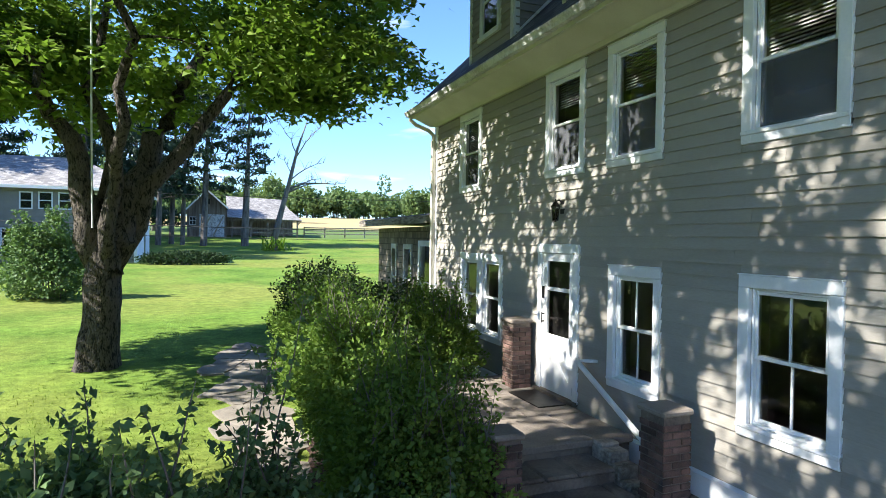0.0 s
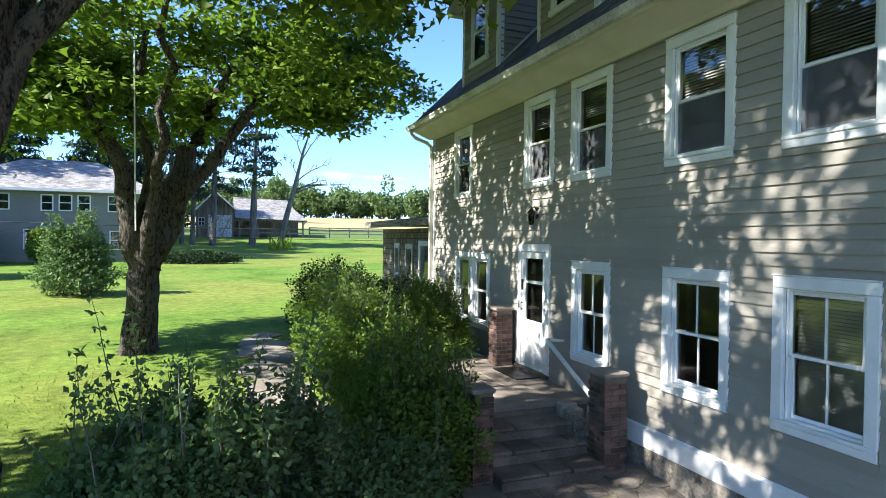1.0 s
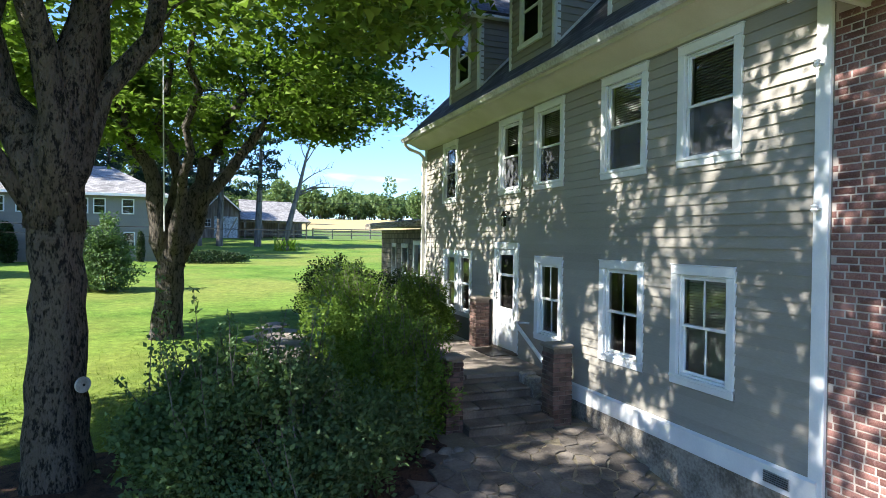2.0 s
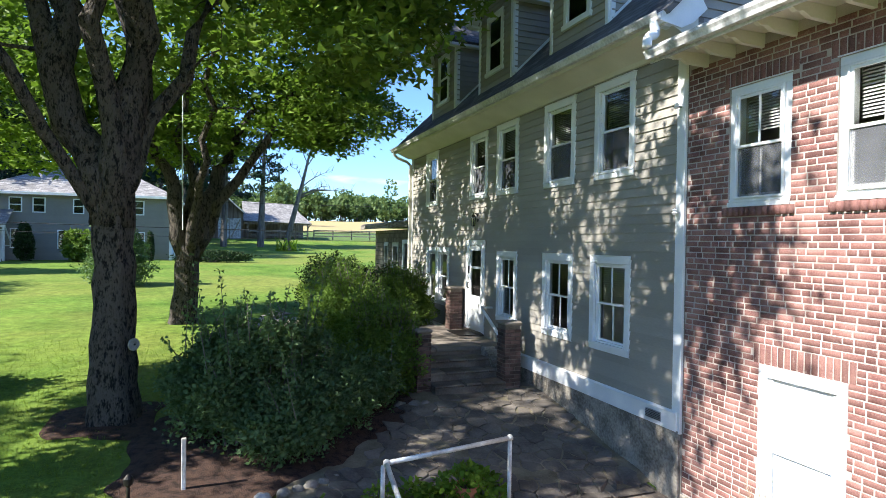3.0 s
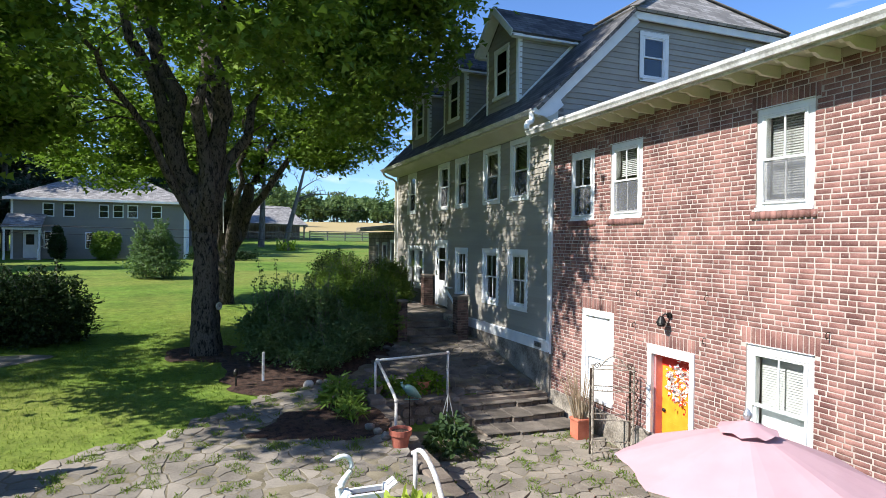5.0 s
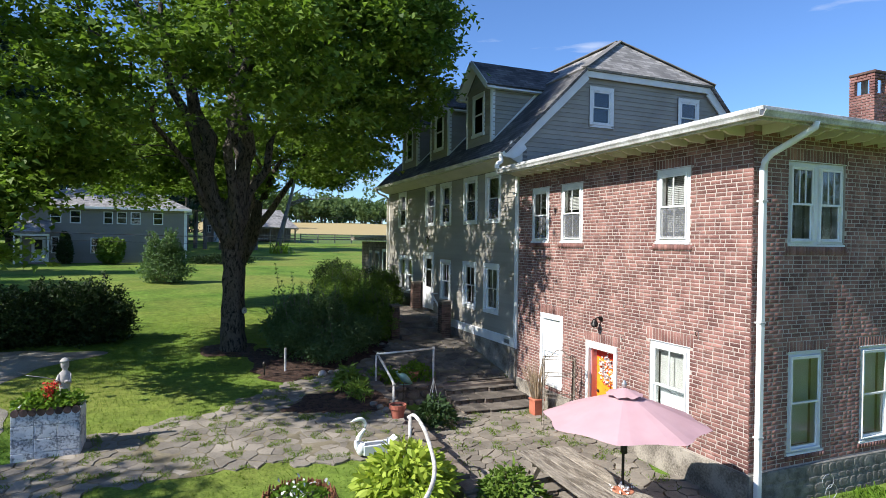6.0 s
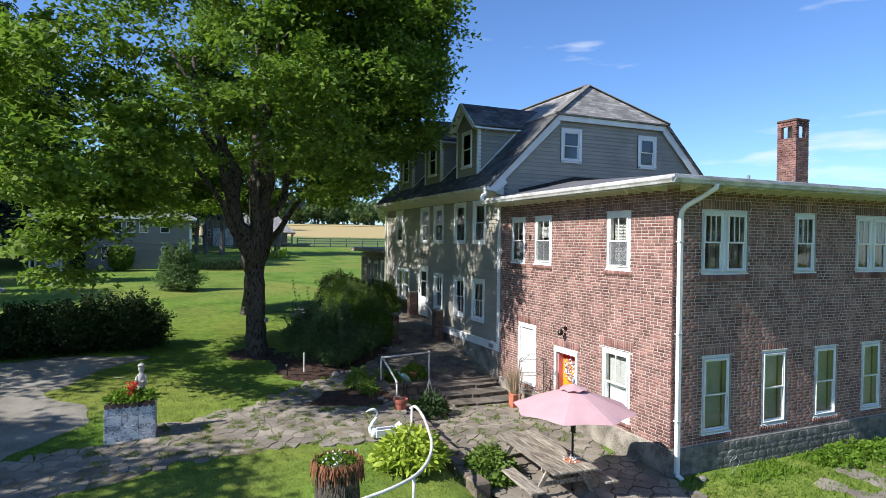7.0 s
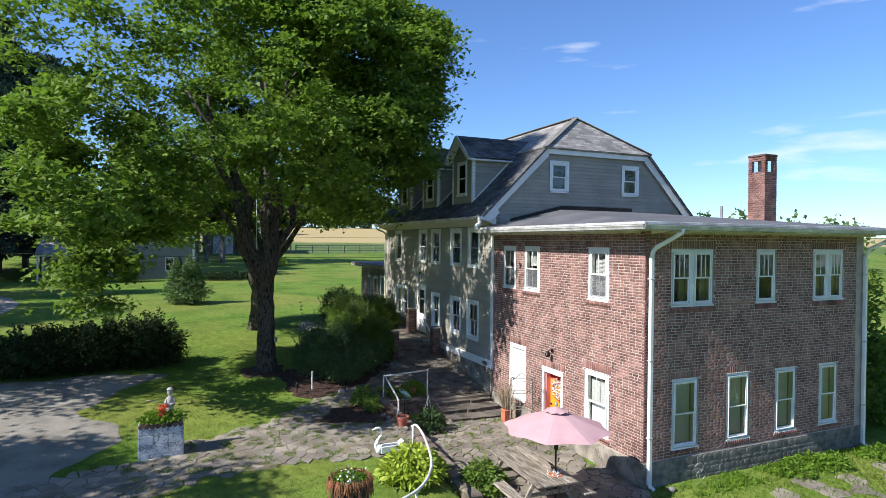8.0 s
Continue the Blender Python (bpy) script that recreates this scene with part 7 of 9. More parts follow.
# the leaning dead tree beside the pines
sn = thing("dead_tree", (0.9, 66.0, G(0.9, 66.0)), "leaning dead tree with bare grey limbs", "tree")
zb = G(0.9, 66.0)
part("trunk", Geo().tube([(0.9, 66, zb - 0.3), (1.5, 66, zb + 2.5), (2.4, 66, zb + 6.0), (3.2, 66, zb + 9.5), (4.2, 66.2, zb + 12.5)], [0.36, 0.28, 0.2, 0.12, 0.03], 10), M_SNAG, sn, smooth=True)
rnd = random.Random(9)
for z0, x1, z1, r in ((5.3, 5.2, 6.6, 0.11), (5.6, 6.6, 6.0, 0.10), (5.2, 7.6, 6.2, 0.1), (8.5, 5.2, 11.5, 0.07), (9.0, 1.6, 11.8, 0.06), (7.0, 1.2, 8.6, 0.05), (6.4, 5.6, 8.2, 0.07)):
    k = z0 / 12.5
    a = Vector((0.9 + 2.6 * k + 0.3, 66, zb + z0))
    e = Vector((x1, 66 + rnd.uniform(-1.5, 1.5), zb + z1))
    line = bend(a, e, rnd, 0.08, 5)
    br = part("branch", Geo().tube(line, [r, r * 0.8, r * 0.6, r * 0.45, r * 0.3, 0.012], 6), M_SNAG, sn, smooth=True)
    for p in line[2:]:
        for _ in range(3):
            q = p + Vector((rnd.uniform(-0.5, 1.0), rnd.uniform(-0.8, 0.8), rnd.uniform(-0.2, 1.0)))
            part("twig", Geo().tube([p, p.lerp(q, 0.5) + Vector((0, 0, 0.08)), q], [0.025, 0.016, 0.006], 4), M_SNAG, br)

# far woods along the hay field, and tree tops beyond the brick wing
def woods(name, spots, label, seed, size=0.75, per=230):
    rng = np.random.default_rng(seed)
    pts, trunks = [], Geo()
    for x, y, h, r in spots:
        z = G(x, y) + 1.2 * noise.noise((x * 0.012, y * 0.012, 5)) * ease(90, 220, y)
        trunks.tube([(x, y, z - 1), (x, y, z + h * 0.5)], [0.3, 0.18], 5)
        for _ in range(5):
            c = np.array([x, y, z + h * 0.55]) + rng.normal(size=3) * [r * 0.45, r * 0.45, h * 0.16]
            d = rng.normal(size=(per // 5, 3))
            d /= np.linalg.norm(d, axis=1, keepdims=True)
            pts.append(c + d * np.array([r * 0.55, r * 0.55, h * 0.28]) * (0.75 + 0.4 * rng.random((per // 5, 1))))
    t = thing(name, spots[0][:2] + (0,), label, "woods", kind="stuff")
    part("foliage", leaves("foliage", np.concatenate(pts), size, M_WOODS, LEAF_DIAMOND * [1.5, 1], seed, upward=0.3), None, t)
    part("trunks", trunks, M_BARK_GREY, t, tidy=False)


rnd = random.Random(4)
spots = [(x + rnd.uniform(-1, 1), 212 + rnd.uniform(-8, 10), rnd.uniform(7, 11), rnd.uniform(3.2, 5)) for x in np.arange(-30, 130, 2.2)]
spots += [(x + rnd.uniform(-2, 2), 236 + rnd.uniform(-5, 12), rnd.uniform(9, 13.5), rnd.uniform(4, 6.5)) for x in range(-60, 150, 4)]
woods("far_woods", spots, "line of green woods beyond the hay field", 61, size=0.95, per=560)
woods("near_trees", [(10.0 + rnd.uniform(-3, 3), 150 + rnd.uniform(-6, 6), rnd.uniform(7, 11), rnd.uniform(3, 4)) for _ in range(3)],
      "green trees at the edge of the field", 62, size=0.8, per=500)
woods("east_trees", [(x + rnd.uniform(-2, 2), 70 - 0.35 * x + rnd.uniform(-8, 8), rnd.uniform(6.0, 8.5), rnd.uniform(2.4, 3.6)) for x in range(46, 120, 4)], "tree tops beyond the brick wing", 63, size=0.6, per=260)
# out of view: added to block low sky and reflect in the end windows
woods("unseen_south_woods", [(x + rnd.uniform(-2, 2), -46 + rnd.uniform(-6, 6), rnd.uniform(15, 20), rnd.uniform(4, 5.5)) for x in range(-50, 75, 5)], "unseen tall woods added opposite the brick end wall", 65, size=0.9, per=300)
woods("west_woods", [(-46 + rnd.uniform(-8, 6), y + rnd.uniform(-3, 3), rnd.uniform(10, 15), rnd.uniform(4, 5.5)) for y in range(10, 90, 5)] + [(x + rnd.uniform(-3, 3), 92 + rnd.uniform(-6, 6), rnd.uniform(8, 12), rnd.uniform(4, 5)) for x in range(-60, -8, 5)], "dark woods west of the lawn", 64, size=0.8, per=260)


# ---- grey house across the lawn ----
FX0, FX1, FY0, FY1, FZ = -20.15, -8.75, 47.0, 55.0, 1.9
fh = thing("grey_house", (-15, 50, 2.2), "grey two-storey house with a hipped shingle roof across the lawn", "house")
FE = 6.62
wall_f = part("wall", Geo().box(FX0, FX1, FY0, FY1, FZ, FE, 0), M_SHEATH, fh)
far_w = [(-14.62, -14.10, 5.36, 6.22), (-13.70, -13.12, 5.38, 6.24), (-12.72, -12.14, 5.38, 6.24), (-11.1, -10.5, 5.38, 6.24), (-15.50, -14.98, 3.05, 4.15), (-14.86, -14.34, 3.05, 4.15), (-18.12, -17.72, 3.05, 4.2), (-18.2, -17.6, 5.38, 6.24), (-16.9, -16.3, 5.38, 6.24), (-11.0, -10.45, 3.05, 4.1)]
door_f = (-19.45, -18.55, 2.30, 4.20)
g = Geo()
z = FZ
while z < FE - 0.1:
    hit = [(a - 0.06, b + 0.06) for a, b, c, d in far_w + [door_f] if c - 0.06 < z + 0.1 and d + 0.06 > z]
    for s, e in cut(FX0, FX1 - 0.12, hit):
        part("siding_board", Geo().prism([(FY0, z), (FY0 - 0.03, z), (FY0 - 0.01, z + 0.2), (FY0, z + 0.2)], 0, s, e), M_FARSIDING, wall_f)
    part("siding_board", Geo().prism([(FX1, z), (FX1 + 0.03, z), (FX1 + 0.01, z + 0.2), (FX1, z + 0.2)], 1, FY0 + 0.1, FY1), M_FARWHITE, wall_f, "white siding on the end wall")
    z += 0.2
part("corner_board", Geo().box(FX1 - 0.12, FX1 + 0.05, FY0 - 0.05, FY0 + 0.12, FZ, FE), M_WHITE, fh)
part("corner_board", Geo().box(FX0 - 0.05, FX0 + 0.10, FY0 - 0.05, FY0 + 0.12, FZ, FE), M_WHITE, fh)
o = 0.45
rz, ry = 8.75, (FY0 + FY1) / 2
A, B, C, D = (FX0 - o, FY0 - o, FE), (FX1 + o, FY0 - o, FE), (FX1 + o, FY1 + o, FE), (FX0 - o, FY1 + o, FE)
R0, R1 = (FX0 + 3.6, ry, rz), (FX1 - 3.6, ry, rz)
sheet("roof", [[A, B, R1, R0], [B, C, R1], [C, D, R0, R1], [D, A, R0]], 0.08, M_SHINGLE_LIGHT, fh)
part("fascia", Geo().box(FX0 - o, FX1 + o, FY0 - o - 0.02, FY0 - o + 0.02, FE - 0.16, FE + 0.02).box(FX1 + o - 0.02, FX1 + o + 0.02, FY0 - o + 0.021, FY1 + o, FE - 0.16, FE + 0.02), M_WHITE, fh)
part("soffit", Geo().box(FX0 - o, FX1 + o, FY0 - o + 0.021, FY0, FE - 0.14, FE - 0.1, 0).box(FX1, FX1 + o, FY0 + 0.001, FY1, FE - 0.14, FE - 0.1, 0), M_WHITE, fh)
for a, b, c, d in far_w:
    w = part("window", Geo().box(a - 0.07, a, FY0 - 0.06, FY0 + 0.02, c - 0.07, d + 0.07).box(b, b + 0.07, FY0 - 0.06, FY0 + 0.02, c - 0.07, d + 0.07).box(a, b, FY0 - 0.06, FY0 + 0.02, d, d + 0.07).box(a, b, FY0 - 0.07, FY0 + 0.02, c - 0.07, c).box(a, b, FY0 - 0.05, FY0 - 0.005, (c + d) / 2 - 0.025, (c + d) / 2 + 0.025, 0.003), M_WHITE, fh)
    part("pane", glazing(1, FY0 - 0.025, a, b, c, d), M_GLASS, w, tidy=False)
    # unlit rooms of the far house are dark sheets behind the panes
    part("backing", Geo().box(a, b, FY0 - 0.018, FY0 - 0.004, c, d, 0), M_DARK, w, "dark sheet in place of the unlit room")
for y0, y1, c, d in ((48.1, 48.7, 5.4, 6.3), (49.6, 50.2, 5.4, 6.3), (51.3, 51.9, 5.4, 6.3), (48.6, 49.4, 3.6, 4.6), (51.0, 52.0, 2.5, 4.6)):
    w = part("window", Geo().box(FX1 - 0.02, FX1 + 0.06, y0 - 0.06, y0, c - 0.06, d + 0.06).box(FX1 - 0.02, FX1 + 0.06, y1, y1 + 0.06, c - 0.06, d + 0.06).box(FX1 - 0.02, FX1 + 0.06, y0, y1, d, d + 0.06).box(FX1 - 0.02, FX1 + 0.06, y0, y1, c - 0.06, c), M_WHITE, fh)
    part("pane", Geo().box(FX1 + 0.036, FX1 + 0.045, y0, y1, c, d, 0), M_GLASS, w)
    part("backing", Geo().box(FX1 + 0.031, FX1 + 0.034, y0, y1, c, d, 0), M_DARK, w, "dark sheet in place of the unlit room")
a, b, c, d = door_f
dd = part("door", Geo().box(a, b, FY0 - 0.06, FY0 + 0.02, c, d), M_WHITE, fh, "white entrance door")
part("pane", Geo().box(a + 0.2, b - 0.2, FY0 - 0.07, FY0 - 0.062, c + 0.95, d - 0.2, 0), M_DARK, dd)
hood = part("porch_hood", Geo().prism([(-1.5, 4.45), (-1.5, 4.55), (0, 5.5), (0, 5.4)], 0, -20.4, -18.0), M_SHINGLE_LIGHT, fh)
hood.data.transform(Matrix.Translation((0, FY0, 0)))
flat_uv(hood.data)
part("porch_beam", Geo().box(-20.35, -18.05, FY0 - 1.45, FY0 - 1.3, 4.3, 4.46), M_WHITE, fh)
part("porch_post", Geo().box(-18.2, -18.08, FY0 - 1.44, FY0 - 1.32, 2.1, 4.3), M_WHITE, fh)
part("porch_post", Geo().box(-20.3, -20.18, FY0 - 1.44, FY0 - 1.32, 2.1, 4.3), M_WHITE, fh)
part("brace", Geo().slab((-18.1, FY0 - 0.05, 3.3), (-18.1, FY0 - 1.35, 4.35), 0.08, 0.08), M_WHITE, fh)
part("stoop", Geo().box(-19.8, -18.1, FY0 - 1.3, FY0 - 0.01, 2.0, 2.28, 0.02), M_CONCRETE, fh)
for k in range(2):
    part("stoop_step", Geo().box(-19.7, -18.2, FY0 - 1.9 + 0.3 * k, FY0 - 1.301, 1.8, 2.06 + 0.1 * k, 0.02), M_CONCRETE, fh)
part("stoop_rail", Geo().tube([(-18.15, FY0 - 0.1, 3.15), (-18.15, FY0 - 1.2, 3.15), (-18.15, FY0 - 1.9, 2.8), (-18.15, FY0 - 1.9, 1.95)], 0.03, 6), M_WHITE, fh)

# ---- barn with an open lean-to ----
bn = thing("barn", (-2, 80, 3.9), "weathered wooden barn with pale doors and an open lean-to", "barn")
BY, BZ0 = 77.0, 3.6
bw = part("front_wall", Geo().prism([(-7.0, BZ0), (-3.0, BZ0), (-3.0, 7.1), (-5.0, 8.9), (-7.0, 6.8)], 1, BY, BY + 10), M_BARNWOOD, bn)
for i in range(17):
    x = -7.0 + i * 0.236
    top = np.interp(x + 0.12, (-7, -5, -3), (6.8, 8.9, 7.1)) - 0.1
    part("plank", Geo().box(x + 0.008, x + 0.228, BY - 0.03, BY, BZ0, top, 0.006), M_BARNWOOD, bw)
for x in (-5.75, -4.45):
    dr = part("barn_door", Geo().box(x, x + 1.25, BY - 0.09, BY - 0.035, BZ0 + 0.2, BZ0 + 2.7, 0.01), M_PEELING, bn, "faded white plank door")
    part("door_brace", Geo().slab((x + 0.1, BY - 0.1, BZ0 + 0.35), (x + 1.15, BY - 0.1, BZ0 + 2.55), 0.14, 0.03, up=(0, 1, 0)), M_WOODGREY, dr)
w = part("window", Geo().box(-6.75, -6.1, BY - 0.08, BY - 0.035, BZ0 + 1.5, BZ0 + 2.4, 0.01), M_WHITE, bn)
for q in range(2):
    for r in range(2):
        part("pane", Geo().box(-6.70 + q * 0.31, -6.44 + q * 0.31, BY - 0.09, BY - 0.083, BZ0 + 1.56 + r * 0.42, BZ0 + 1.93 + r * 0.42, 0), M_DARK, w)
part("loft_window", Geo().box(-5.25, -4.7, BY - 0.07, BY - 0.035, 7.4, 8.0, 0.01), M_DARK, bn)
sheet("roof", [[(-7.3, BY - 0.4, 6.62), (-7.3, BY + 10, 6.62), (-5.0, BY + 10, 9.0), (-5.0, BY - 0.4, 9.0)], [(-2.8, BY - 0.4, 7.0), (-2.8, BY + 10, 7.0), (-5.0, BY + 10, 9.0), (-5.0, BY - 0.4, 9.0)]], 0.08, M_SHINGLE, bn)
part("rake_board", Geo().slab((-7.25, BY - 0.42, 6.6), (-5.0, BY - 0.42, 8.95), 0.16, 0.04, up=(0, 1, 0)).slab((-2.85, BY - 0.42, 6.98), (-5.0, BY - 0.42, 8.95), 0.16, 0.04, up=(0, 1, 0)), M_WHITE, bn)
part("long_wall", Geo().box(-2.99, 4.6, BY + 3.6, BY + 3.9, BZ0, 7.0, 0), M_BARNWOOD, bn, "dark wall inside the lean-to")
sheet("lean_to_roof", [[(-2.9, BY - 0.2, 6.05), (5.2, BY - 0.2, 5.85), (4.4, BY + 3.8, 7.1), (-2.9, BY + 3.8, 7.3)]], 0.08, M_SHINGLE_LIGHT, bn)
sheet("upper_roof", [[(-2.9, BY + 3.7, 7.2), (4.4, BY + 3.7, 7.0), (3.6, BY + 7, 8.6), (-2.9, BY + 7, 8.8)]], 0.08, M_SHINGLE_LIGHT, bn)
for x in (-2.4, -0.4, 1.4, 3.2, 4.7):
    part("post", Geo().box(x - 0.09, x + 0.09, BY, BY + 0.18, BZ0, 5.9, 0.01), M_BARNWOOD, bn)
    part("knee_brace", Geo().slab((x, BY + 0.09, 5.3), (x + 0.5, BY + 0.09, 5.88), 0.1, 0.08, up=(0, 1, 0)), M_BARNWOOD, bn)
part("header", Geo().box(-2.9, 4.95, BY + 0.0, BY + 0.2, 5.7, 5.86), M_BARNWOOD, bn)
for z in (4.3, 4.75):
    part("stall_rail", Geo().box(-2.4, 4.7, BY + 0.02, BY + 0.08, z, z + 0.14), M_WOODGREY, bn)
# paddock fence
fn = thing("rail_fence", (10, 76, 3.8), "weathered post and rail fence beside the field", "fence")
for i in range(12):
    x = 5.6 + i * 2.4
    zz = G(x, 78) - 0.1
    part("post", Geo().box(x - 0.07, x + 0.07, 77.9, 78.05, zz, zz + 1.35, 0.01), M_WOODGREY, fn)
    if i < 11:
        for h in (0.5, 0.85, 1.2):
            part("rail", Geo().box(x, x + 2.4, 77.84, 77.9, zz + h, zz + h + 0.12, 0.006), M_WOODGREY, fn)
# dark hedge line beside the grey house, and the stump with reeds
shrub("clipped_hedge", (-6.0, 45.5, G(-6, 45.5)), [((0, 0, 0.3), (2.6, 0.5, 0.45))], "low dark hedge in shade at the end of the grey house", 210, 3000, 0.14, M_YEW, "hedge")
st = thing("cut_stump", (0.75, 61.5, G(0.75, 61.5)), "cut pale stump with reeds round it on the lawn", "stump")
z0 = G(0.75, 61.5)
part("stump", Geo().tube([(0.75, 61.5, z0 - 0.2), (0.75, 61.5, z0 + 0.2), (0.78, 61.5, z0 + 0.6)], [0.42, 0.33, 0.28], 12, 0.12, random.Random(3)), M_SNAG, st)
rng = np.random.default_rng(2)
p = np.stack([0.75 + rng.normal(size=60) * 0.6, 61.5 + rng.normal(size=60) * 0.3, np.full(60, z0)], 1)
part("reeds", leaves("reeds", p, 1.1, M_WEED, LEAF_NEEDLE * [1.5, 1], 6, upward=0.0, along=np.tile([0, 0, 3.0], (60, 1)), droop=0), None, st)

# ---- shingled annexe at the far end of the house ----
an = thing("annexe", (2, 21, 1.5), "low flat-roofed annexe with weathered cedar shingles", "annexe")
AY0, AY1, AX = HY1 + 0.02, 24.9, 0.35
openings = [(19.80, 21.0, 1.75, 3.85), (21.55, 22.25, 1.85, 3.75), (22.9, 23.4, 1.85, 3.75)]
an_wall = opened_wall("annexe_wall", 0, AX, 0.2, AY0, AY1, 0.8, 4.2, openings, M_CEDAR, "weathered cedar shingles")
flat_uv(an_wall.data)
an_wall.parent = an
del an_wall["category"], an_wall["kind"]
an_wall.matrix_parent_inverse = Matrix.Translation(-BASE[an.name])
part("rear_wall", Geo().box(AX + 0.2, 6, AY0, AY0 + 0.02, 0.8, 4.2, 0).box(AX + 0.2, 6, AY1 - 0.2, AY1, 0.8, 4.2, 0).box(5.8, 6, AY0, AY1, 0.8, 4.2, 0), M_ROOM, an)
part("flat_roof", Geo().box(-0.05, 6.2, AY0 - 0.0, AY1 + 0.85, 4.36, 4.46, 0.02), M_MEMBRANE, an)
part("fascia", Geo().box(-0.085, -0.051, AY0, AY1 + 0.85, 4.25, 4.43), M_WOODGREY, an)
part("soffit", Geo().box(-0.05, AX, AY0, AY1 + 0.85, 4.32, 4.355, 0).box(AX, 6, AY1 + 0.001, AY1 + 0.85, 4.32, 4.355, 0), M_CREAM, an)
for a, b, c, d in openings:
    e = 0.14 if d > 3.8 else 0.07
    w = part("window", Geo().box(AX - 0.04, AX + 0.1, a, a + e, c, d).box(AX - 0.04, AX + 0.1, b - e, b, c, d).box(AX - 0.04, AX + 0.1, a + e, b - e, d - 0.14, d).box(AX - 0.04, AX + 0.1, a + e, b - e, c, c + 0.1).box(AX - 0.02, AX + 0.08, a + e, b - e, (c + d) / 2 - 0.03, (c + d) / 2 + 0.03), M_WHITE if e > 0.1 else M_OLDWHITE, an)
    part("pane", glazing(0, AX + 0.03, a + e, b - e, c + 0.1, d - 0.14), M_GLASS, w, tidy=False).visible_shadow = False

# ---- overhead cables across the lawn ----
for (x0, y0, z0), (x1, y1, z1), sag, r in (((-60, 46, 6.2), (30, 36, 4.6), 0.9, 0.022), ((-60, 46.4, 7.4), (30, 36.4, 6.4), 0.8, 0.012), ((-60, 46, 5.7), (30, 35.8, 3.9), 0.8, 0.012)):
    cb = thing("overhead_cable", (x0, y0, z0), "thin black overhead cable across the lawn", "cable", "overhead cables")
    pts = [(x0 + (x1 - x0) * i / 24, y0 + (y1 - y0) * i / 24, z0 + (z1 - z0) * i / 24 - sag * 4 * (i / 24) * (1 - i / 24)) for i in range(25)]
    part("wire", Geo().tube(pts, r, 5), M_CABLE, cb, tidy=False)
rp = thing("rope", (-6.7, 18.6, 4.0), "pale cord hanging from a limb of the maple", "rope")
part("cord", Geo().tube([(-6.55, 18.9, 8.4), (-6.53, 18.85, 6.0), (-6.5, 18.8, 4.0)], 0.018, 6), M_WHITE, rp)

# ---- gravel drive ----
bed("drive", [(-30, -3.5), (-13.5, 0.8), (-12.4, 2.2), (-12.4, 4.4), (-11.5, 5.4), (-11.1, 6.1), (-11.7, 7.2), (-12.5, 8.3), (-12.0, 9.0), (-11.1, 10.7), (-10.2, 11.7), (-12.1, 12.4), (-15, 11.8), (-30, 11.5)], M_GRAVEL, "pale gravel drive with grassy edges", "drive", lift=0.022, step=0.16)
bed("drive", [(-40, 22), (-19.5, 24.5), (-18.2, 27), (-19, 33), (-22, 40), (-26, 46), (-40, 46)], M_GRAVEL, "far bend of the gravel drive", "drive", lift=0.03, step=0.8)
bed("mulch_bed", [(-4.2, 9.0), (-3.3, 9.35), (-2.4, 10.35), (-2.35, 14.6), (-3.4, 14.6), (-4.2, 11.0)], M_MULCH, "dark bare soil under the privet hedge", "mulch", lift=0.05, step=0.15)
bed("mulch_bed", [(-6.6, 7.95), (-5.8, 7.65), (-5.1, 8.2), (-4.4, 8.6), (-3.2, 9.6), (-3.3, 11.3), (-6.2, 11.4), (-6.8, 9.6)], M_MULCH, "dark bark mulch under the lilac", "mulch", lift=0.045, step=0.12)
bed("mulch_bed", [(-7.9, 10.6), (-6.3, 10.2), (-6.4, 11.9), (-7.9, 12.0)], M_MULCH, "worn bare soil round the maple trunk", "mulch", lift=0.035, step=0.12)
bed("mulch_bed", [(-6.5, 5.5), (-5.5, 5.32), (-4.2, 5.15), (-4.15, 7.4), (-5.1, 7.15), (-5.85, 6.42)], M_MULCH, "mulched flower bed beside the railing", "mulch", lift=0.04, step=0.12)


# ---- things on the patio and lawn ----
def picnic_table(x, y, turn, label):
    """A weathered table with fixed benches; local y runs along it."""
    z = ground_z(x, y) + 0.0
    t = thing("picnic_table", (x, y, z), label, "picnic table")
    m = Matrix.Translation((x, y, z)) @ Matrix.Rotation(radians(turn), 4, "Z")
    def put(name, g, mat=M_WOODGREY, par=None):
        g.v = [tuple(m @ Vector(p)) for p in g.v]
        return part(name, g, mat, par or t)
    for i in range(6):
        a = -0.48 + i * 0.162
        put("top_plank", Geo().box(a, a + 0.152, -1.2, 1.2, 0.70, 0.74, 0.006))
    for s in (-1, 1):
        for k in (0, 1):
            a = s * (0.72 + 0.15 * k)
            put("bench_plank", Geo().box(a - 0.07, a + 0.07, -1.2, 1.2, 0.41, 0.45, 0.006))
    for yy in (-0.75, 0.75):
        for s in (-1, 1):
            put("leg", Geo().slab((s * 0.28, yy, 0.70), (s * 0.72, yy, 0.0), 0.09, 0.045, up=(0, 1, 0)))
        put("bench_beam", Geo().box(-0.88, 0.88, yy + 0.03, yy + 0.07, 0.32, 0.41))
        put("top_beam", Geo().box(-0.45, 0.45, yy + 0.03, yy + 0.07, 0.61, 0.70))
    for s in (-1, 1):
        put("brace", Geo().slab((0, s * 0.68, 0.36), (0, s * 0.15, 0.68), 0.08, 0.04, up=(1, 0, 0)))
    return t


picnic_table(-2.54, 0.80, -3, "weathered grey wooden picnic table with fixed benches")


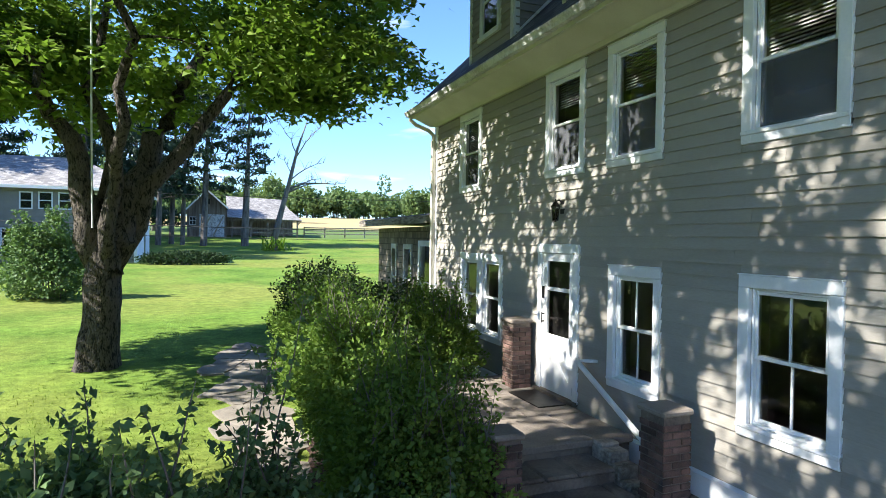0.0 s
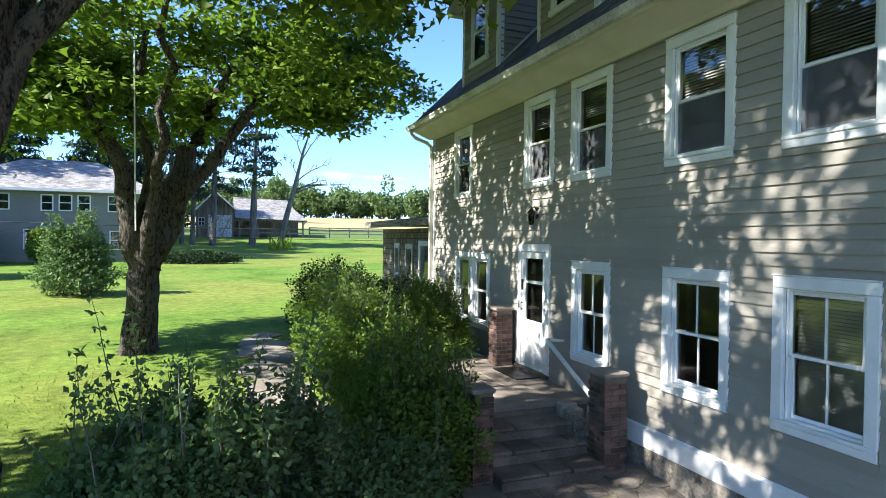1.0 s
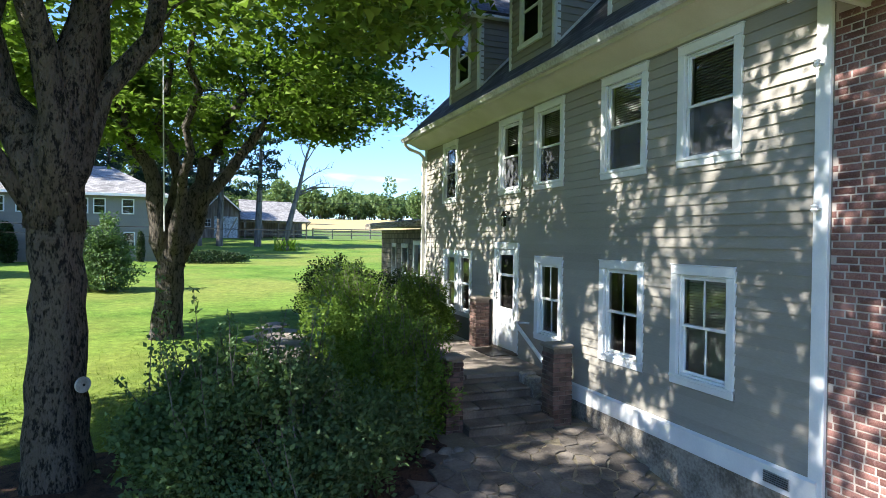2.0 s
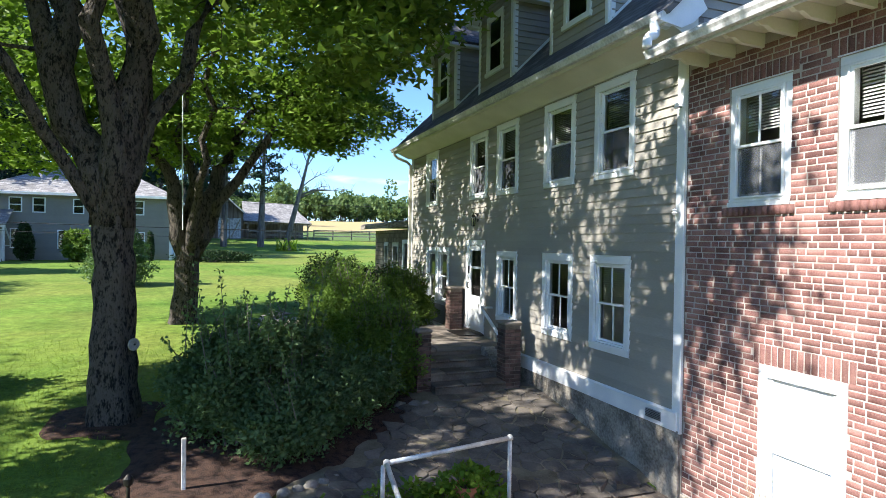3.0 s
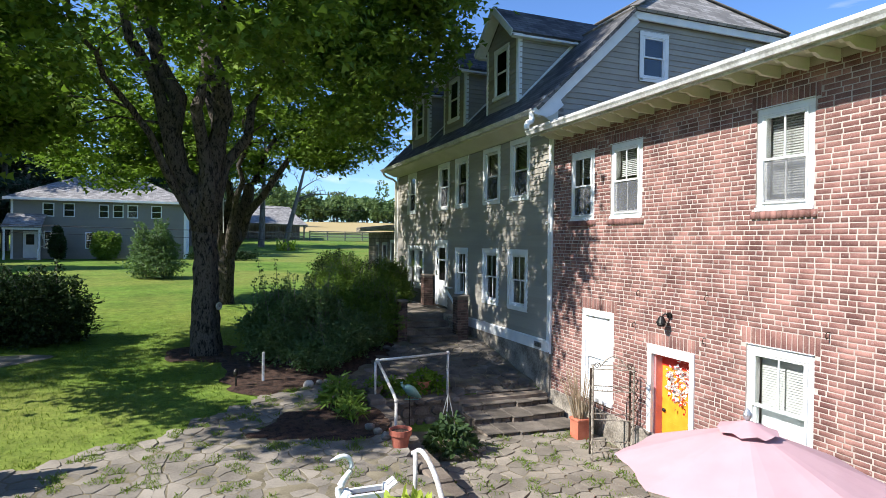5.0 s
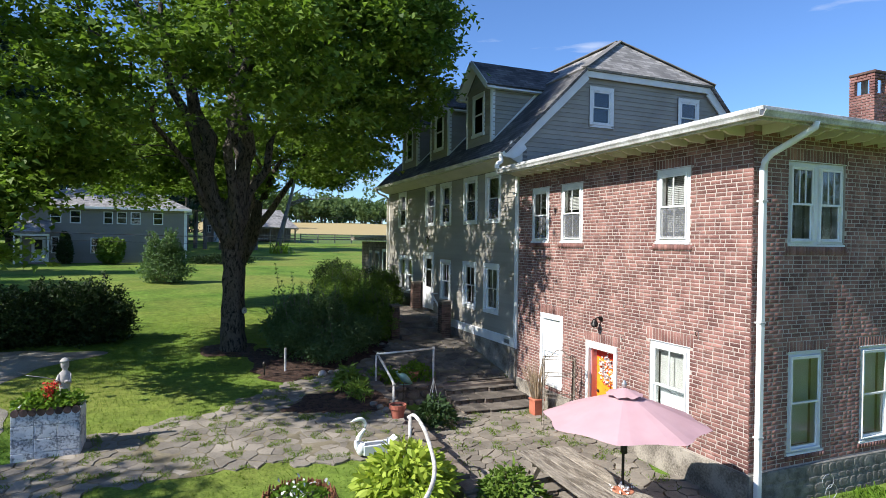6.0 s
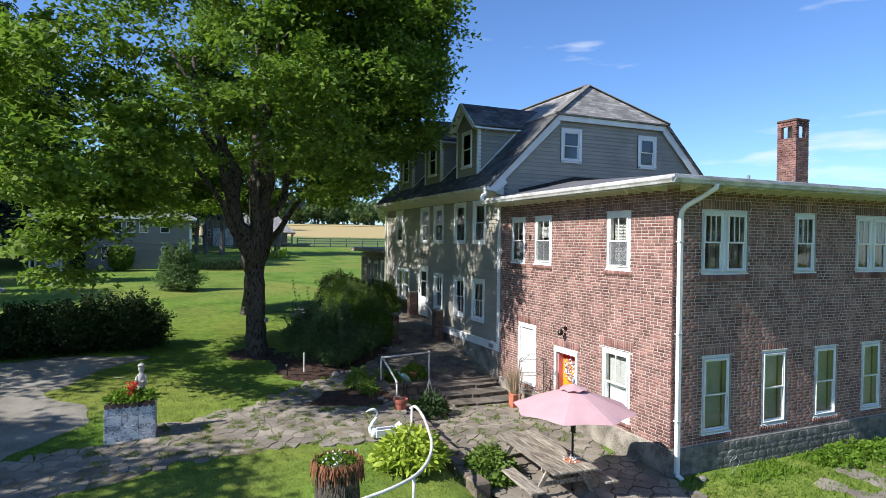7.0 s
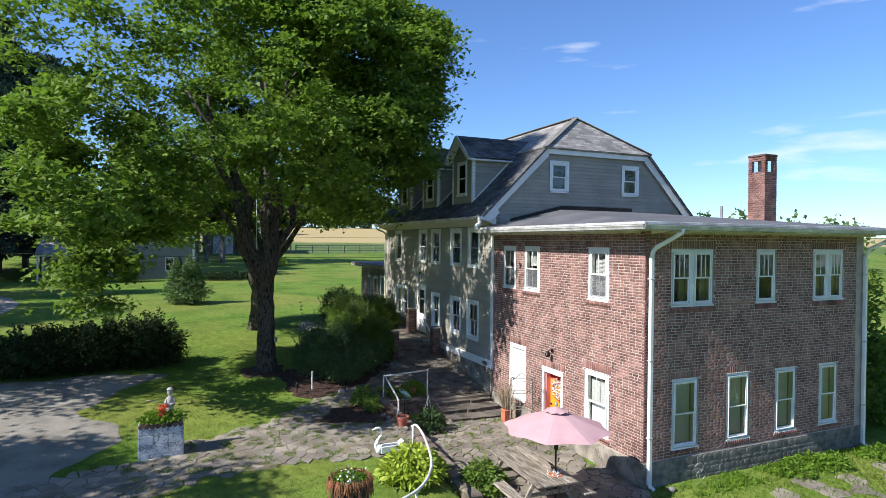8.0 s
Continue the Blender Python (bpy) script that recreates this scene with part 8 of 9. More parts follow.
def umbrella(x, y, zt, r, label):
    z0 = ground_z(x, y)
    t = thing("patio_umbrella", (x, y, z0), label, "umbrella")
    n, rings = 8, 7
    sub = 5
    g = Geo()
    total = n * sub
    for i in range(rings + 1):
        f = i / rings
        for k in range(total):
            a = 2 * math.pi * (k / total) + 0.03
            between = abs(((k % sub) / sub) * 2 - 1)          # 1 on a rib, 0 midway
            rr = r * f * (1 - (1 - between) * (0.076 + 0.045 * f))
            drop = 0.42 * f ** 1.06
            g.v.append((x + rr * math.cos(a), y + rr * math.sin(a), zt - 0.02 - drop + 0.012 * (1 - between) * f))
    for i in range(rings):
        for k in range(total):
            g.f.append((i * total + k, i * total + (k + 1) % total, (i + 1) * total + (k + 1) % total, (i + 1) * total + k))
    canopy = part("canopy", g, M_UMBRELLA, t, "pink canvas canopy", tidy=False)
    g = Geo()
    for i in range(3):
        f = i / 2
        for k in range(24):
            a = 2 * math.pi * k / 24
            rr = 0.02 + 0.24 * f
            g.v.append((x + rr * math.cos(a), y + rr * math.sin(a), zt + 0.035 - 0.09 * f + (0.018 * math.sin(k * 2.1) if i == 2 else 0)))
    for i in range(2):
        for k in range(24):
            g.f.append((i * 24 + k, i * 24 + (k + 1) % 24, (i + 1) * 24 + (k + 1) % 24, (i + 1) * 24 + k))
    part("vent_flap", g, M_UMBRELLA, canopy, smooth=True, tidy=False)
    part("pole", Geo().tube([(x, y, z0), (x, y, zt + 0.02)], 0.021, 12), M_DARK, t, "dark metal pole")
    part("crank_box", Geo().box(x - 0.03, x + 0.03, y - 0.06, y + 0.03, 1.20, 1.36), M_DARK, t)
    part("finial", Geo().lathe([(0.012, 0), (0.035, 0.03), (0.04, 0.06), (0.02, 0.10), (0.0, 0.12)], (x, y, zt + 0.03), 10), M_GREYMETAL, t)
    for k in range(n):
        a = 2 * math.pi * k / n + 0.03
        rib = part("rib", Geo().tube([(x, y, zt - 0.03), (x + 0.5 * r * math.cos(a), y + 0.5 * r * math.sin(a), zt - 0.245), (x + r * math.cos(a), y + r * math.sin(a), zt - 0.455)], 0.007, 5), M_GREYMETAL, t)
        part("strut", Geo().tube([(x, y, zt - 0.55), (x + 0.5 * r * math.cos(a), y + 0.5 * r * math.sin(a), zt - 0.255)], 0.005, 5), M_GREYMETAL, rib)
    return t


umbrella(-2.30, 0.16, 2.11, 1.18, "open pink patio umbrella at the end of the picnic table")
fw = thing("flower_dish", (-2.36, 0.08, 0.8), "dish of white flowers round the umbrella pole", "flowers")
rng = np.random.default_rng(14)
part("dish", Geo().lathe([(0.10, 0), (0.16, 0.04), (0.15, 0.05)], (-2.36, 0.08, ground_z(-2.36, 0.08) + 0.71), 14), M_TERRA, fw)
tagged(part("bloom_mass", leaves("bloom_mass", np.array([-2.36, 0.08, 0.74]) + rng.normal(size=(45, 3)) * [0.08, 0.08, 0.02], 0.05, M_PETALW, seed=3, upward=0.3), None, fw), kind="stuff")


def flower_pot(x, y, z, r, h, label, mat=M_TERRA, lean=0.0):
    t = thing("flower_pot", (x, y, z), label, "flower pot")
    part("pot", Geo().lathe([(r * 0.62, 0), (r * 0.85, h * 0.72), (r * 0.86, h * 0.74), (r, h * 0.75), (r * 1.02, h), (r * 0.9, h), (r * 0.85, h * 0.85), (r * 0.1, h * 0.82)], (x, y, z), 20), mat, t, smooth=False)
    part("soil", Geo().lathe([(r * 0.84, 0), (r * 0.8, 0.02), (0.0, 0.03)], (x, y, z + h * 0.82), 14), M_MULCH, t)
    return t


def tuft(name, x, y, z, r, h, count, leaf, mat, label, category, seed, outline=LEAF_OVAL, parent=None):
    """A low leafy plant: leaves that rise and arch out from one root."""
    rng = np.random.default_rng(seed)
    t = parent or thing(name, (x, y, z), label, category)
    a = rng.random(count) * 2 * math.pi
    q = np.sqrt(rng.random(count))
    p = np.stack([x + r * q * np.cos(a), y + r * q * np.sin(a), z + 0.03 + h * (1 - 0.75 * q ** 1.6) * (0.35 + 0.65 * rng.random(count))], 1)
    way = np.stack([np.cos(a), np.sin(a), 0.9 - 0.9 * q], 1)
    tagged(part("leaf_mass", leaves("leaf_mass", p, leaf, mat, outline, seed, upward=0.4, along=way, droop=0.1), None, t), kind="stuff")
    g = Geo()
    for i in range(min(40, count // 8)):
        g.tube([(x + 0.03 * math.cos(a[i]), y + 0.03 * math.sin(a[i]), z - 0.02), tuple(p[i])], [0.006, 0.003], 4)
    tagged(part("stalk_mass", g, M_WEED, t, tidy=False), kind="stuff")
    return t


flower_pot(-4.22, 4.72, lawn_level(4.75) - 0.06, 0.175, 0.32, "dark red terracotta pot on the end of the low wall", mat=M_POT)
flower_pot(-2.75, 7.85, 0.60, 0.15, 0.26, "terracotta pot of geraniums behind the pipe railing")
tuft("geranium", -2.75, 7.85, 0.84, 0.26, 0.26, 220, 0.075, M_WEED, "green geranium in a pot", "plant", 51)
sp = flower_pot(-3.84, 7.74, 0.62, 0.17, 0.24, "grey stone pot by the railing post", mat=M_STONE)
tuft("petunia", -3.84, 7.74, 0.82, 0.22, 0.22, 150, 0.05, M_WEED, "trailing petunia in the stone pot", "plant", 52)
rng = np.random.default_rng(15)
for i, (x, y) in enumerate(((-3.4, 7.9), (-3.05, 7.85), (-2.5, 7.9))):
    tuft("border_plant", x, y, 0.58, 0.32, 0.38, 260, 0.085, M_WEED, "bright leafy border plant on the retaining wall", "plant", 53 + i)
tuft("daylily", -4.75, 6.7, lawn_level(6.7) + 0.03, 0.32, 0.52, 340, 0.17, M_HEDGE, "arching daylily clump in the mulched bed", "plant", 60, LEAF_NEEDLE * [2.2, 1])
tuft("daylily", -4.7, 6.0, lawn_level(6.0) + 0.03, 0.22, 0.36, 180, 0.14, M_HEDGE, "small daylily clump in the mulched bed", "plant", 61, LEAF_NEEDLE * [2.2, 1])
tuft("hosta", -5.05, 1.75, ground_z(-5.05, 1.75), 0.70, 0.70, 1200, 0.18, M_HOSTA, "large yellow-green hosta beside the curved handrail", "plant", 62, LEAF_OVAL * [0.62, 1])
tuft("peony_bush", -3.5, 1.35, ground_z(-3.5, 1.35), 0.58, 0.78, 1500, 0.12, M_HEDGE, "bushy green peony at the patio's edge", "plant", 63, LEAF_OVAL * [0.75, 1])
tuft("fern_pot_plant", -3.05, 5.55, 0.12, 0.42, 0.68, 480, 0.12, M_SHRUB, "leafy green plant under a basket stand", "plant", 64)
tp = thing("basket_stand", (-3.05, 5.6, 0.1), "three thin grey stakes tied over the plant", "stand")
for a in (0, 2.1, 4.2):
    part("stake", Geo().tube([(-3.05 + 0.16 * math.cos(a), 5.75 + 0.16 * math.sin(a), 0.5), (-3.03, 5.75, 1.12)], 0.009, 5), M_GREYMETAL, tp)

# square pot of dry reeds by the corner
sq = thing("square_planter", (-0.48, 5.5, 0.12), "square terracotta planter of dry reeds against the brick wall", "planter")
part("box", Geo().prism([(-0.60, 5.37), (-0.34, 5.37), (-0.34, 5.63), (-0.60, 5.63)], 2, 0.13, 0.48), M_REDCLAY, sq)
part("rim", Geo().box(-0.62, -0.32, 5.35, 5.65, 0.47, 0.52, 0.012), M_REDCLAY, sq)
rng = np.random.default_rng(17)
g = Geo()
for i in range(110):
    a, q = rng.random() * 2 * math.pi, rng.random() ** 0.5
    b0 = Vector((-0.48 + 0.12 * q * math.cos(a), 5.5 + 0.12 * q * math.sin(a), 0.5))
    b1 = b0 + Vector((0.26 * q * math.cos(a) - 0.06, 0.26 * q * math.sin(a), 0.55 + 0.45 * rng.random()))
    if b1.x > -0.05:
        b1.x = -0.06
    g.tube([b0, b0.lerp(b1, 0.5) + Vector((0, 0, 0.08)), b1], [0.006, 0.005, 0.002], 4)
tagged(part("reed_mass", g, M_REED, sq, tidy=False), kind="stuff")


def rack(label):
    """A wrought-iron garden rack with an arched top and three wire shelves."""
    o, ex, ey, H = Vector((-0.98, 4.40, 0.12)), Vector((0.87, -0.49, 0)), Vector((0.35, 0.62, 0)).normalized(), 1.62
    t = thing("iron_rack", o, label, "garden rack")
    W, D = 0.66, 0.36
    def P(u, d, z):
        return o + ex * u + ey * d + Vector((0, 0, z))
    for u in (0, W):
        for d in (0, D):
            part("post", Geo().tube([P(u, d, 0), P(u, d, H if d == 0 else H * 0.93)], 0.019, 6), M_WOODGREY if d == 0 else M_IRON, t)
    for z in (0.25, 0.72, 1.2, 1.56):
        sh = part("shelf_frame", Geo().tube([P(0, 0, z), P(W, 0, z), P(W, D, z), P(0, D, z), P(0, 0, z)], 0.010, 5), M_WOODGREY, t)
        if z < 1.3:
            for k in range(1, 8):
                part("shelf_wire", Geo().tube([P(W * k / 8, 0, z), P(W * k / 8, D, z)], 0.004, 4), M_IRON, sh)
    part("arch", Geo().tube([P(W * (0.15 + 0.7 * k / 10), 0, H - 0.04 + 0.20 * math.sin(math.pi * k / 10)) for k in range(11)], 0.010, 5), M_WOODGREY, t)
    for s in (0.1, 0.9):
        part("scroll", Geo().tube([P(W * s + 0.055 * math.cos(k * 0.8) * (1 - k / 14), 0, H + 0.0 + 0.055 * math.sin(k * 0.8) * (1 - k / 14)) for k in range(11)], 0.008, 5), M_IRON, t)
    for k in range(6):
        part("vine_scroll", Geo().tube([P(W + 0.02, D * 0.2 + 0.1 * math.sin(q * 0.9 + k), 0.5 + 0.17 * k + 0.03 * q) + ex * (0.05 * math.cos(q * 0.9 + k)) for q in range(8)], 0.008, 5), M_IRON, t)
    return t


rack("wrought iron garden rack with scrolled top beside the red door")

# verdigris heron on a stake
hn = thing("garden_heron", (-3.38, 6.85, 0.1), "verdigris metal heron ornament on a thin stake", "garden ornament")
part("stake", Geo().tube([(-3.38, 6.85, 0.08), (-3.38, 6.85, 0.80)], 0.011, 6), M_IRON, hn)
b = Geo()
b.tube([(-3.52, 6.82, 1.02), (-3.45, 6.83, 1.00), (-3.36, 6.85, 0.93), (-3.24, 6.88, 0.84), (-3.13, 6.90, 0.76)], [0.03, 0.075, 0.10, 0.07, 0.012], 10)
part("body", b, M_VERDIGRIS, hn, smooth=True)
part("neck", Geo().tube([(-3.50, 6.82, 1.02), (-3.56, 6.81, 1.07), (-3.54, 6.81, 1.11), (-3.60, 6.80, 1.10)], [0.035, 0.025, 0.022, 0.004], 8), M_VERDIGRIS, hn, smooth=True)
part("perch", Geo().tube([(-3.48, 6.83, 0.78), (-3.18, 6.89, 0.74)], 0.010, 5), M_VERDIGRIS, hn)

# white swan planter
sw = thing("swan_planter", (-5.15, 3.05, 0.53), "white swan-shaped planter on the flagged path", "planter")
z = ground_z(-5.15, 3.05) + 0.05
part("trough", Geo().box(-5.40, -4.90, 2.94, 2.975, z, z + 0.17, 0.012).box(-5.40, -4.90, 3.145, 3.18, z, z + 0.17, 0.012).box(-5.40, -5.36, 2.976, 3.144, z, z + 0.20, 0.012).box(-4.94, -4.90, 2.976, 3.144, z, z + 0.21, 0.012).box(-5.36, -4.94, 2.976, 3.144, z, z + 0.04, 0.004), M_WHITE, sw, "open white trough")
part("soil", Geo().box(-5.358, -4.942, 2.977, 3.143, z + 0.041, z + 0.11, 0.01), M_MULCH, sw)
part("breast", Geo().blob((-5.42, 3.06, z + 0.10), (0.085, 0.115, 0.12), 14, 0.02, 2), M_WHITE, sw, smooth=True)
part("neck", Geo().tube(smooth_line([(-5.46, 3.06, z + 0.10), (-5.49, 3.06, z + 0.20), (-5.44, 3.06, z + 0.32), (-5.36, 3.06, z + 0.43), (-5.35, 3.06, z + 0.53), (-5.41, 3.06, z + 0.60), (-5.50, 3.06, z + 0.60), (-5.60, 3.06, z + 0.57)], 4), list(np.interp(np.linspace(0, 7, 29), range(8), [0.06, 0.052, 0.04, 0.029, 0.025, 0.030, 0.030, 0.007])), 10), M_WHITE, sw, smooth=True)
for k in range(2):
    part("tail_feather", Geo().slab((-4.92, 3.0 + 0.12 * k, z + 0.17), (-4.80, 3.0 + 0.12 * k, z + 0.25), 0.09, 0.02), M_WHITE, sw)

# stump turned into a planter
sx, sy = -6.92, 0.1
zz = ground_z(sx, sy)
sp = thing("stump_planter", (sx, sy, zz), "hollow stump with shaggy rust-brown bark planted with flowers", "planter")
part("stump", Geo().tube([(sx, sy, zz - 0.1), (sx, sy, zz + 0.15), (sx, sy, zz + 0.6), (sx, sy, zz + 0.94)], [0.42, 0.37, 0.355, 0.345], 22, 0.10, random.Random(5)), M_BARK, sp)
rnd = random.Random(6)
for k in range(280):
    a = 2 * math.pi * k / 280 + rnd.uniform(-0.05, 0.05)
    r = 0.37 + rnd.uniform(-0.02, 0.045)
    h = rnd.uniform(0.05, 0.16) if rnd.random() < 0.5 else rnd.uniform(0.12, 0.36)
    part("bark_strip", Geo().slab((sx + r * math.cos(a), sy + r * math.sin(a), zz + 1.03 + rnd.uniform(-0.05, 0.04)), (sx + (r + 0.03) * math.cos(a + rnd.uniform(-0.09, 0.09)), sy + (r + 0.03) * math.sin(a), zz + 1.03 - h), 0.02, 0.012, up=(math.cos(a), math.sin(a), 0.01)), M_FUNGUS, sp)
tuft("", sx, sy, zz + 0.90, 0.34, 0.20, 380, 0.06, M_WEED, "", "", 70, parent=sp)
tagged(part("bloom_mass", leaves("bloom_mass", np.array([sx - 0.05, sy, zz + 1.08]) + np.random.default_rng(8).normal(size=(40, 3)) * [0.16, 0.16, 0.05], 0.05, M_PETALW, seed=4), None, sp), kind="stuff")

# peeling white block planter with geraniums, and the figure in it
px0, px1, py0, py1, pz0, pz1 = -10.72, -9.76, 4.50, 5.10, 0.55, 1.45
pl = thing("block_planter", (-10.24, 4.8, pz0), "peeling white block planter full of geraniums", "planter")
rnd = random.Random(10)
part("core", Geo().box(px0 + 0.01, px1 - 0.01, py0 + 0.01, py1 - 0.01, pz0, pz1 - 0.06, 0), M_PEELING, pl)
for r in range(4):
    for c in range(3):
        a = px0 + c * 0.32
        part("block", Geo().box(a + 0.003, a + 0.317, py0 - 0.002 - rnd.uniform(0, 0.004), py0 + 0.05, pz0 + r * 0.215, pz0 + r * 0.215 + 0.211, 0.006), M_PEELING, pl)
    part("block", Geo().box(px0 - 0.003, px0 + 0.05, py0 + 0.052, py1, pz0 + r * 0.215, pz0 + r * 0.215 + 0.211, 0.006), M_PEELING, pl)
    part("block", Geo().box(px1 - 0.05, px1 + 0.003, py0 + 0.052, py1, pz0 + r * 0.215, pz0 + r * 0.215 + 0.211, 0.006), M_PEELING, pl)
for c in range(8):
    part("edging_scallop", Geo().tube([(px0 + 0.06 + c * 0.12, py0 - 0.01, pz1 - 0.045), (px0 + 0.06 + c * 0.12, py0 + 0.05, pz1 - 0.045)], 0.06, 10), M_BRICK_OLD, pl)
part("soil", Geo().box(px0 + 0.05, px1 - 0.05, py0 + 0.05, py1 - 0.05, pz1 - 0.07, pz1 - 0.04), M_MULCH, pl)
for i, (x, y) in enumerate(((-10.5, 4.75), (-10.2, 4.72), (-9.95, 4.75), (-10.4, 4.95))):
    tuft("geranium", x, y, pz1 - 0.05, 0.24, 0.26, 200, 0.075, M_WEED, "leafy geranium in the block planter", "plant", 80 + i)
rg = thing("geranium_bloom", (-10.25, 4.75, pz1 + 0.2), "red geranium blooms in the block planter", "flowers")
for i, (x, y, h) in enumerate(((-10.27, 4.72, 0.30), (-10.20, 4.74, 0.24), (-10.23, 4.70, 0.15), (-10.16, 4.73, 0.33))):
    part("bloom", leaves("bloom", np.array([x, y, pz1 + h]) + np.random.default_rng(30 + i).normal(size=(60, 3)) * 0.035, 0.04, M_PETALR, seed=i, upward=0.2), None, rg)
    part("stem", Geo().tube([(x, y + 0.02, pz1 - 0.05), (x, y, pz1 + h)], 0.005, 4), M_WEED, rg)
fg = Geo()
fx, fy, fz = -10.06, 4.98, pz1 - 0.05
fg.lathe([(0.12, 0), (0.12, 0.05), (0.095, 0.07), (0.09, 0.22), (0.105, 0.28), (0.115, 0.40), (0.10, 0.47), (0.05, 0.50), (0.045, 0.52), (0.07, 0.55), (0.078, 0.60), (0.07, 0.635), (0.10, 0.64), (0.09, 0.65), (0.06, 0.68), (0.0, 0.70)], (fx, fy, fz), 16, 0.8)
fg.tube([(fx - 0.09, fy - 0.02, fz + 0.44), (fx - 0.14, fy - 0.07, fz + 0.34), (fx - 0.08, fy - 0.12, fz + 0.36)], [0.035, 0.03, 0.024], 8)
fg.tube([(fx + 0.09, fy - 0.02, fz + 0.44), (fx + 0.11, fy - 0.08, fz + 0.33), (fx + 0.02, fy - 0.12, fz + 0.35)], [0.035, 0.03, 0.024], 8)
fg.tube([(fx + 0.02, fy - 0.12, fz + 0.33), (fx - 0.3, fy - 0.2, fz + 0.44), (fx - 0.62, fy - 0.27, fz + 0.50)], [0.007, 0.005, 0.003], 5)
fg.v = [(fx + (x - fx) * 0.82, fy + (y - fy) * 0.82, fz + (z - fz) * 1.12) for x, y, z in fg.v]
tagged(part("garden_statue", fg, M_CASTSTONE, smooth=True), "weathered cast stone garden figure with a rod", "statue")

# stakes, stones and the plate on the maple
pk = thing("white_stake", (-5.92, 8.6, 0.8), "white painted stake in the mulch bed", "stake")
part("stake", Geo().box(-5.945, -5.895, 8.575, 8.625, 0.7, 1.50, 0.006), M_PIPE, pk)
for x, y in ((-6.45, 8.35),):
    sl = thing("garden_light", (x, y, 0.85), "small dark path light in the mulch bed", "light")
    part("post", Geo().tube([(x, y, 0.8), (x, y, 1.12)], 0.018, 8), M_DARK, sl)
    part("cap", Geo().lathe([(0.03, 0), (0.05, 0.02), (0.05, 0.08), (0.02, 0.12), (0, 0.13)], (x, y, 1.12), 12), M_DARK, sl)
rnd = random.Random(44)
for i, (x, y, r) in enumerate(((-5.1, 8.02, 0.15), (-4.86, 8.16, 0.11), (-4.68, 8.26, 0.10), (-4.52, 8.36, 0.12), (-4.36, 8.48, 0.11), (-4.2, 8.62, 0.10), (-4.02, 8.78, 0.12), (-2.75, 10.72, 0.15), (-2.5, 10.66, 0.17), (-2.3, 10.72, 0.12), (-2.55, 10.45, 0.12), (-4.35, 5.05, 0.13), (-4.42, 5.3, 0.11), (-4.5, 5.5, 0.12), (0.55, -0.35, 0.14))):
    zc = ground_z(x, y)
    r *= 0.75
    tagged(part("garden_stone", Geo().blob((x, y, zc + r * 0.45), (r, r * 0.8, r * 0.7), 10, 0.14, i), M_CASTSTONE if i == 0 else M_STONE, smooth=True), "rounded pale field stone edging the bed", "stone", "stones along the bed")
d = Vector((0.72, -0.69, 0)).normalized()
c = Vector((T2[0] + 0.05, T2[1] + 0.02, 2.2)) + d * 0.315
pq = thing("tree_plate", c, "round pale plate fixed to the maple trunk", "plate")
part("plate", Geo().tube([c, c + d * 0.03], 0.09, 20), M_CASTSTONE, pq)
part("screw", Geo().tube([c + d * 0.03, c + d * 0.04], 0.015, 8), M_DARK, pq)

# wire hoop by the stone foundation
wh = thing("wire_hoop", (1.5, -0.4, 0), "bent wire plant hoop by the stone foundation", "plant support")
for k in range(2):
    part("hoop", Geo().tube([(1.45 + 0.14 * math.cos(q * 0.65), -0.35 + 0.06 * k, 0.28 + 0.14 * k + 0.12 * math.sin(q * 0.65)) for q in range(11)], 0.006, 4), M_GREYMETAL, wh)
part("leg", Geo().tube([(1.38, -0.35, -0.05), (1.40, -0.35, 0.3)], 0.006, 4), M_GREYMETAL, wh)

# flags in the yard by the end wall
paving("yard_flags", "scattered flat stones in the yard by the end wall", (2.2, 9.0, -3.6, -0.9), lambda x, y: -3.3 < y < -1.25 + 0.25 * noise.noise((x, 0, 0)) and 2.6 < x < 8.9, 0.62, 51, lambda x, y: ground_z(x, y) + 0.035, skip=0.35)


# ---- grass, weeds ----
def on_lawn(x, y):
    if upper_path(x, y) or (x > -4.15 and y < 10.9) or back_walk(x, y):
        return False
    if x < -10.1 and -3 < y < 12.2 and x < np.interp(y, (-3, 0.8, 2.2, 4.4, 5.4, 6.1, 7.2, 8.3, 9, 10.7, 11.7, 12.2), (-28, -13.5, -12.4, -12.4, -11.5, -11.1, -11.7, -12.5, -12, -11.1, -10.2, -11.5)) + edge_noise(y, 0.3, 1.4):
        return False
    return not (-6.7 < x < -3.2 and 7.9 < y < 11.4) and not (x > -3.3 and y > 11)


